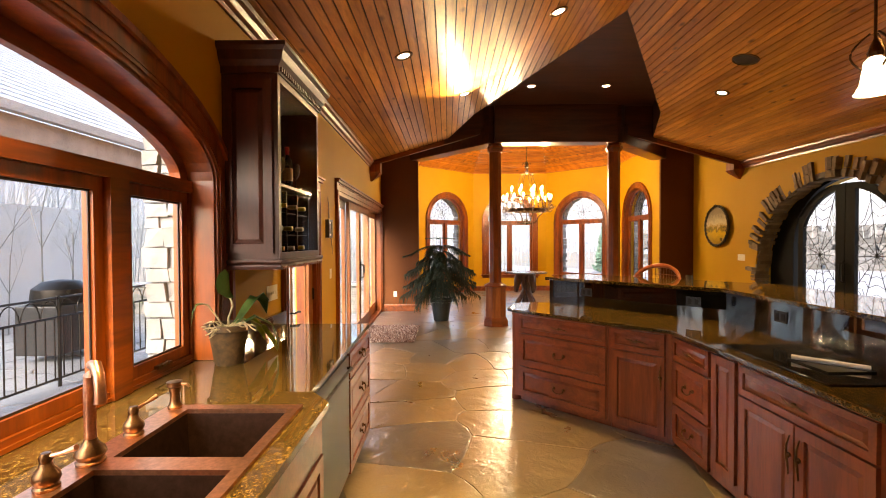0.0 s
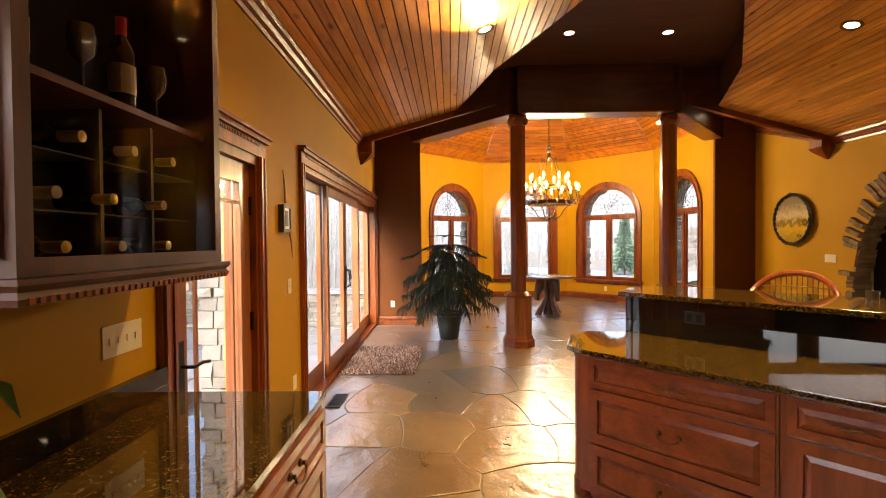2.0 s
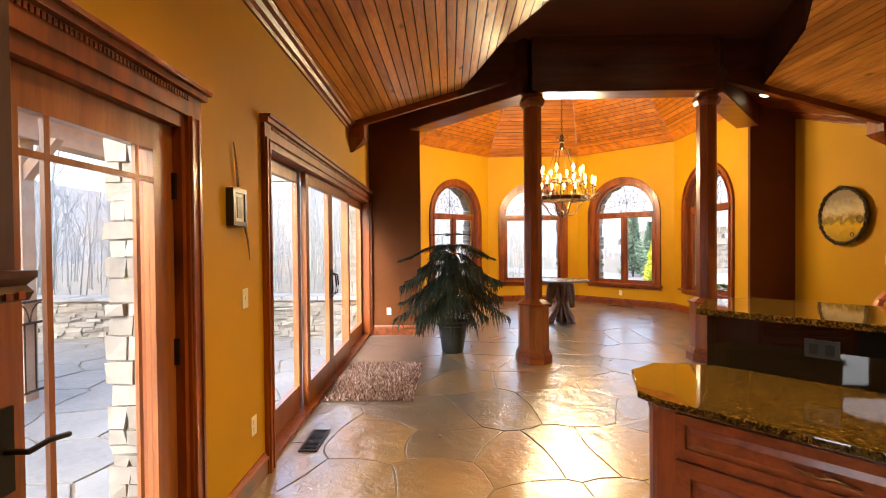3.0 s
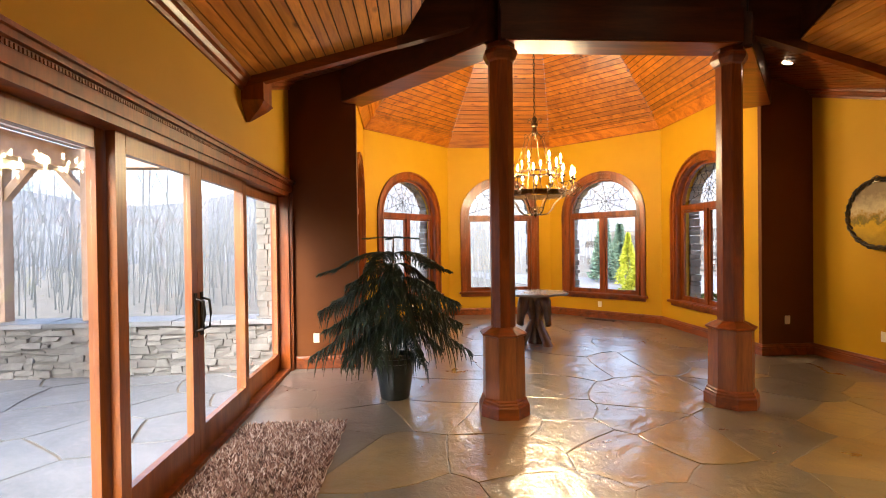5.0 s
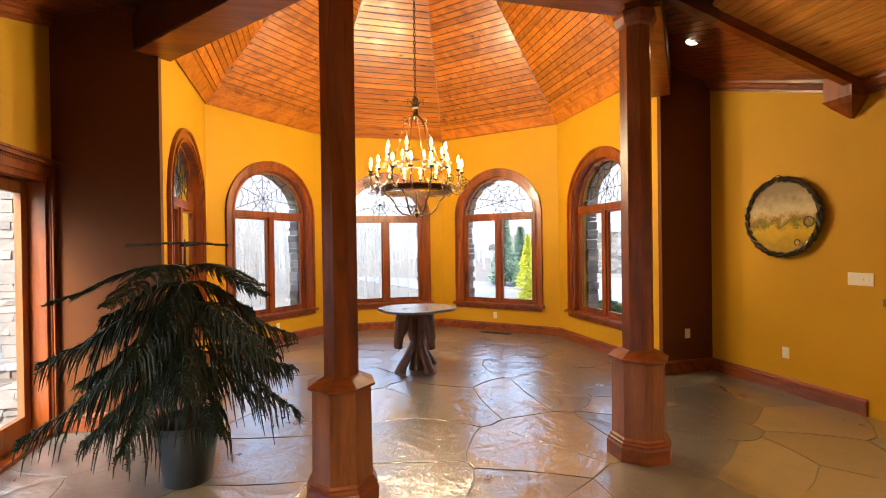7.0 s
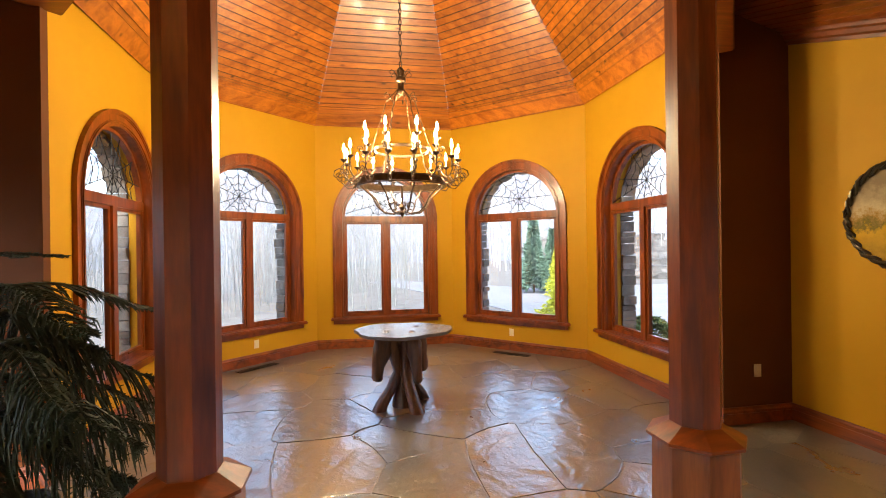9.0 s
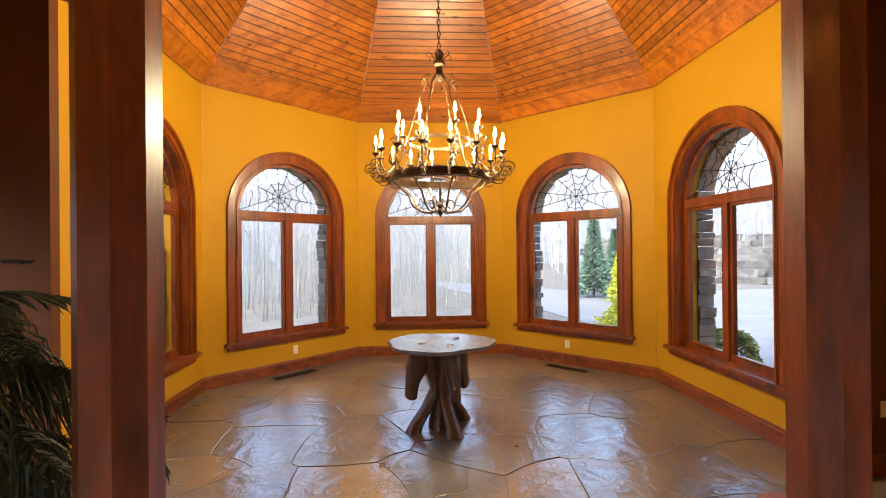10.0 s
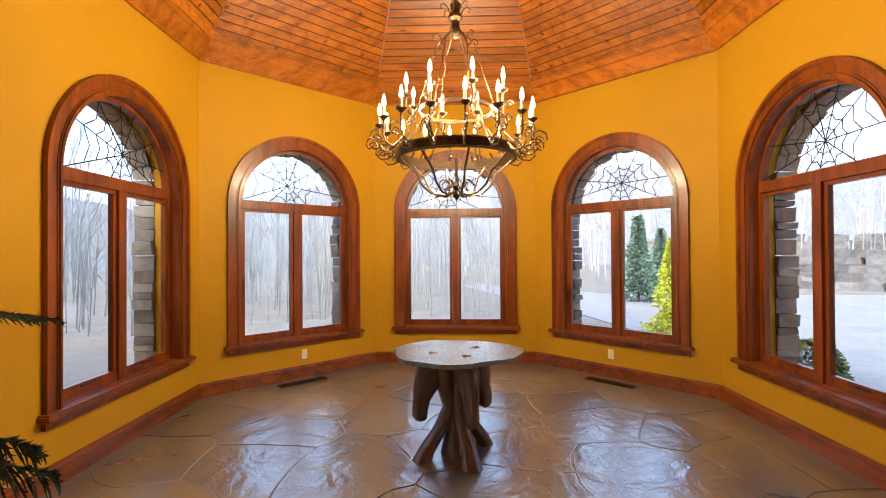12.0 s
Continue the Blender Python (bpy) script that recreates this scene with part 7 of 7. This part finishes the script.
def leafy(name, at, h, r, count, material, label, seed, cone=True, leaf=0.05, trunk=True):
    """An evergreen or shrub: a stem and a ragged crown of small leaves."""
    t = thing(name, at, label, "tree" if h > 2 else "shrub")
    rnd = random.Random(seed)
    if trunk:
        bm = N()
        tube(bm, [(0, 0, 0), (0.01, 0, h * 0.9)], [r * 0.06, r * 0.015], 6)
        part("trunk", bm, STEM, t)
    vs, fs = [], []
    for _ in range(count):
        u = rnd.random() ** 0.8
        z = h * (0.04 + 0.95 * u)
        rr = r * ((1 - u) if cone else math.sqrt(max(0.0, 1 - (2 * u - 1) ** 2))) * (0.75 + 0.35 * noise.noise((z * 2.5, seed, rnd.random() * 0.3)))
        a = rnd.uniform(0, 6.28)
        q = rr * math.sqrt(rnd.uniform(0.35, 1.0)) * (1 + 0.25 * math.sin(5 * a + z * 4))
        p = Vector((q * math.cos(a), q * math.sin(a), z))
        d = Vector((math.cos(a) + rnd.uniform(-0.5, 0.5), math.sin(a) + rnd.uniform(-0.5, 0.5), rnd.uniform(-0.6, 0.7))).normalized()
        s = d.cross(Vector((rnd.uniform(-1, 1), rnd.uniform(-1, 1), rnd.uniform(-1, 1)))).normalized()
        ll = leaf * rnd.uniform(0.7, 1.5)
        b0 = len(vs)
        vs += [tuple(p - s * ll * 0.35), tuple(p + s * ll * 0.35), tuple(p + d * ll)]
        fs.append((b0, b0 + 1, b0 + 2))
    me = bpy.data.meshes.new("crown")
    me.from_pydata(vs, [], fs)
    me.materials.append(material)
    c = new("crown", me)
    c.parent = t
    return t


leafy("spruce", (8.2, 23.9, -0.14), 2.9, 0.62, 5000, EVERGREEN, "dark spruce behind the drive, tinted for mist", 3, True, 0.16)
leafy("spruce", (10.1, 26.5, -0.14), 2.6, 0.6, 3500, EVERGREEN, "small spruce beside the drive, tinted for mist", 8, True, 0.15)
leafy("golden_shrub", (6.45, 17.2, -0.14), 1.2, 0.8, 6500, SHRUB, "bright yellow-green conical garden shrub", 5, True, 0.07)
leafy("golden_shrub", (8.35, 21.9, -0.14), 2.1, 0.6, 4200, SHRUB, "tall yellow-green conical garden shrub", 6, True, 0.08)
leafy("green_bush", (6.25, 13.7, -0.14), 0.62, 0.45, 3000, BUSHGREEN, "low round green bush by the wall", 7, False, 0.05, False)
leafy("green_bush", (14.5, 20.5, -0.14), 0.8, 0.8, 2000, BUSHGREEN, "low green bush across the driveway", 9, False, 0.07, False)


# ---- flagstones ----
def clip_poly(poly, nx_, ny_, c_):
    """Keep the part of a polygon where nx*x + ny*y <= c."""
    out = []
    for i, p in enumerate(poly):
        q = poly[(i + 1) % len(poly)]
        dp, dq = nx_ * p[0] + ny_ * p[1] - c_, nx_ * q[0] + ny_ * q[1] - c_
        if dp <= 0:
            out.append(p)
        if dp * dq < 0:
            t = dp / (dp - dq)
            out.append((p[0] + (q[0] - p[0]) * t, p[1] + (q[1] - p[1]) * t))
    return out


def cells(sites, bounds):
    """Voronoi cells of the sites inside a box."""
    x0, x1, y0, y1 = bounds
    made = []
    for i, (sx, sy) in enumerate(sites):
        poly = [(x0, y0), (x1, y0), (x1, y1), (x0, y1)]
        near = sorted((j for j in range(len(sites)) if j != i), key=lambda j: (sites[j][0] - sx) ** 2 + (sites[j][1] - sy) ** 2)[:22]
        for j in near:
            qx, qy = sites[j]
            nx_, ny_ = qx - sx, qy - sy
            poly = clip_poly(poly, nx_, ny_, (qx * qx + qy * qy - sx * sx - sy * sy) / 2)
            if len(poly) < 3:
                break
        made.append(poly)
    return made


def flagstone(poly, rnd, gap, z, parent, material, name="flagstone"):
    cx = sum(p[0] for p in poly) / len(poly)
    cy = sum(p[1] for p in poly) / len(poly)
    ring_ = []
    for i, p in enumerate(poly):
        q = poly[(i + 1) % len(poly)]
        ln = math.hypot(q[0] - p[0], q[1] - p[1])
        k = max(1, int(ln / 0.11))
        bend = 0.04 * math.sin(17 * (p[0] + q[0]) + 23 * (p[1] + q[1])) * (1 if (p[0], p[1]) < (q[0], q[1]) else -1)
        for s in range(k):
            t = s / k
            j = 0.0 if s == 0 else rnd.uniform(-0.005, 0.005) + bend * math.sin(math.pi * s / k)
            ring_.append((p[0] + (q[0] - p[0]) * t - (q[1] - p[1]) / max(ln, 1e-6) * j, p[1] + (q[1] - p[1]) * t + (q[0] - p[0]) / max(ln, 1e-6) * j))
    vs, fs = [], []
    tx, ty = rnd.uniform(-0.0025, 0.0025), rnd.uniform(-0.0025, 0.0025)
    n = len(ring_)
    for shrink, zz in ((gap, z - 0.014), (gap, z - 0.0015), (gap + 0.006, z)):
        for x, y in ring_:
            d = math.hypot(x - cx, y - cy)
            f = max(0.1, 1 - shrink / max(d, 0.02))
            px, py = cx + (x - cx) * f, cy + (y - cy) * f
            vs.append((px, py, zz + (tx * (px - cx) + ty * (py - cy) if zz > z - 0.01 else 0)))
    for r in range(2):
        for i in range(n):
            j = (i + 1) % n
            fs.append((r * n + i, r * n + j, (r + 1) * n + j, (r + 1) * n + i))
    fs.append(tuple(range(2 * n, 3 * n)))
    me = bpy.data.meshes.new(name)
    me.from_pydata(vs, [], fs)
    me.materials.append(material)
    ob = new(name, me)
    ob.parent = parent
    return ob


rnd = random.Random(50)
sites = []
tries = 0
while len(sites) < 190 and tries < 20000:
    tries += 1
    p = (rnd.uniform(XL, XR), rnd.uniform(0.4, 14.7))
    keep = rnd.choice((0.36, 0.5, 0.7, 0.9))
    if all((p[0] - q[0]) ** 2 + (p[1] - q[1]) ** 2 > keep ** 2 for q in sites):
        sites.append(p)
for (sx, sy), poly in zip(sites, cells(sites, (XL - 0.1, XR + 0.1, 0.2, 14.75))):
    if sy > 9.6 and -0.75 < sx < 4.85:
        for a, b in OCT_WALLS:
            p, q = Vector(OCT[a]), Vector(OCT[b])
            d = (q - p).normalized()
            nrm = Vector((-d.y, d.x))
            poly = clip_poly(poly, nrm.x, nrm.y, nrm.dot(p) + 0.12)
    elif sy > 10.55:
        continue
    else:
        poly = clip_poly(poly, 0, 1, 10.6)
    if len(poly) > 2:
        # Lamplit tan grows likelier towards the kitchen, grey towards the tower.
        flagstone(poly, rnd, 0.005, rnd.uniform(-0.003, 0.002), floor, FLAG_LAMPLIT if rnd.random() < (0.85 if sy < 6.0 else 0.4 if sy < 9.0 else 0.15) else FLAG)

bm = N()
prism(bm, [(-8.5, 0.0), (-1.72, 0.0), (-1.72, 10.6), (-8.5, 10.6)], -0.139, -0.062)
patio = setting("pavement", bm, MORTAR, "pale irregular flagstone patio", "patio")
sites = []
tries = 0
while len(sites) < 130 and tries < 8000:
    tries += 1
    p = (rnd.uniform(-8.5, -1.72), rnd.uniform(0, 10.6))
    if all((p[0] - q[0]) ** 2 + (p[1] - q[1]) ** 2 > 0.42 for q in sites):
        sites.append(p)
for poly in cells(sites, (-8.5, -1.73, 0.0, 10.55)):
    if len(poly) > 2:
        flagstone(poly, rnd, 0.014, -0.048 + rnd.uniform(-0.003, 0.003), patio, PATIO)
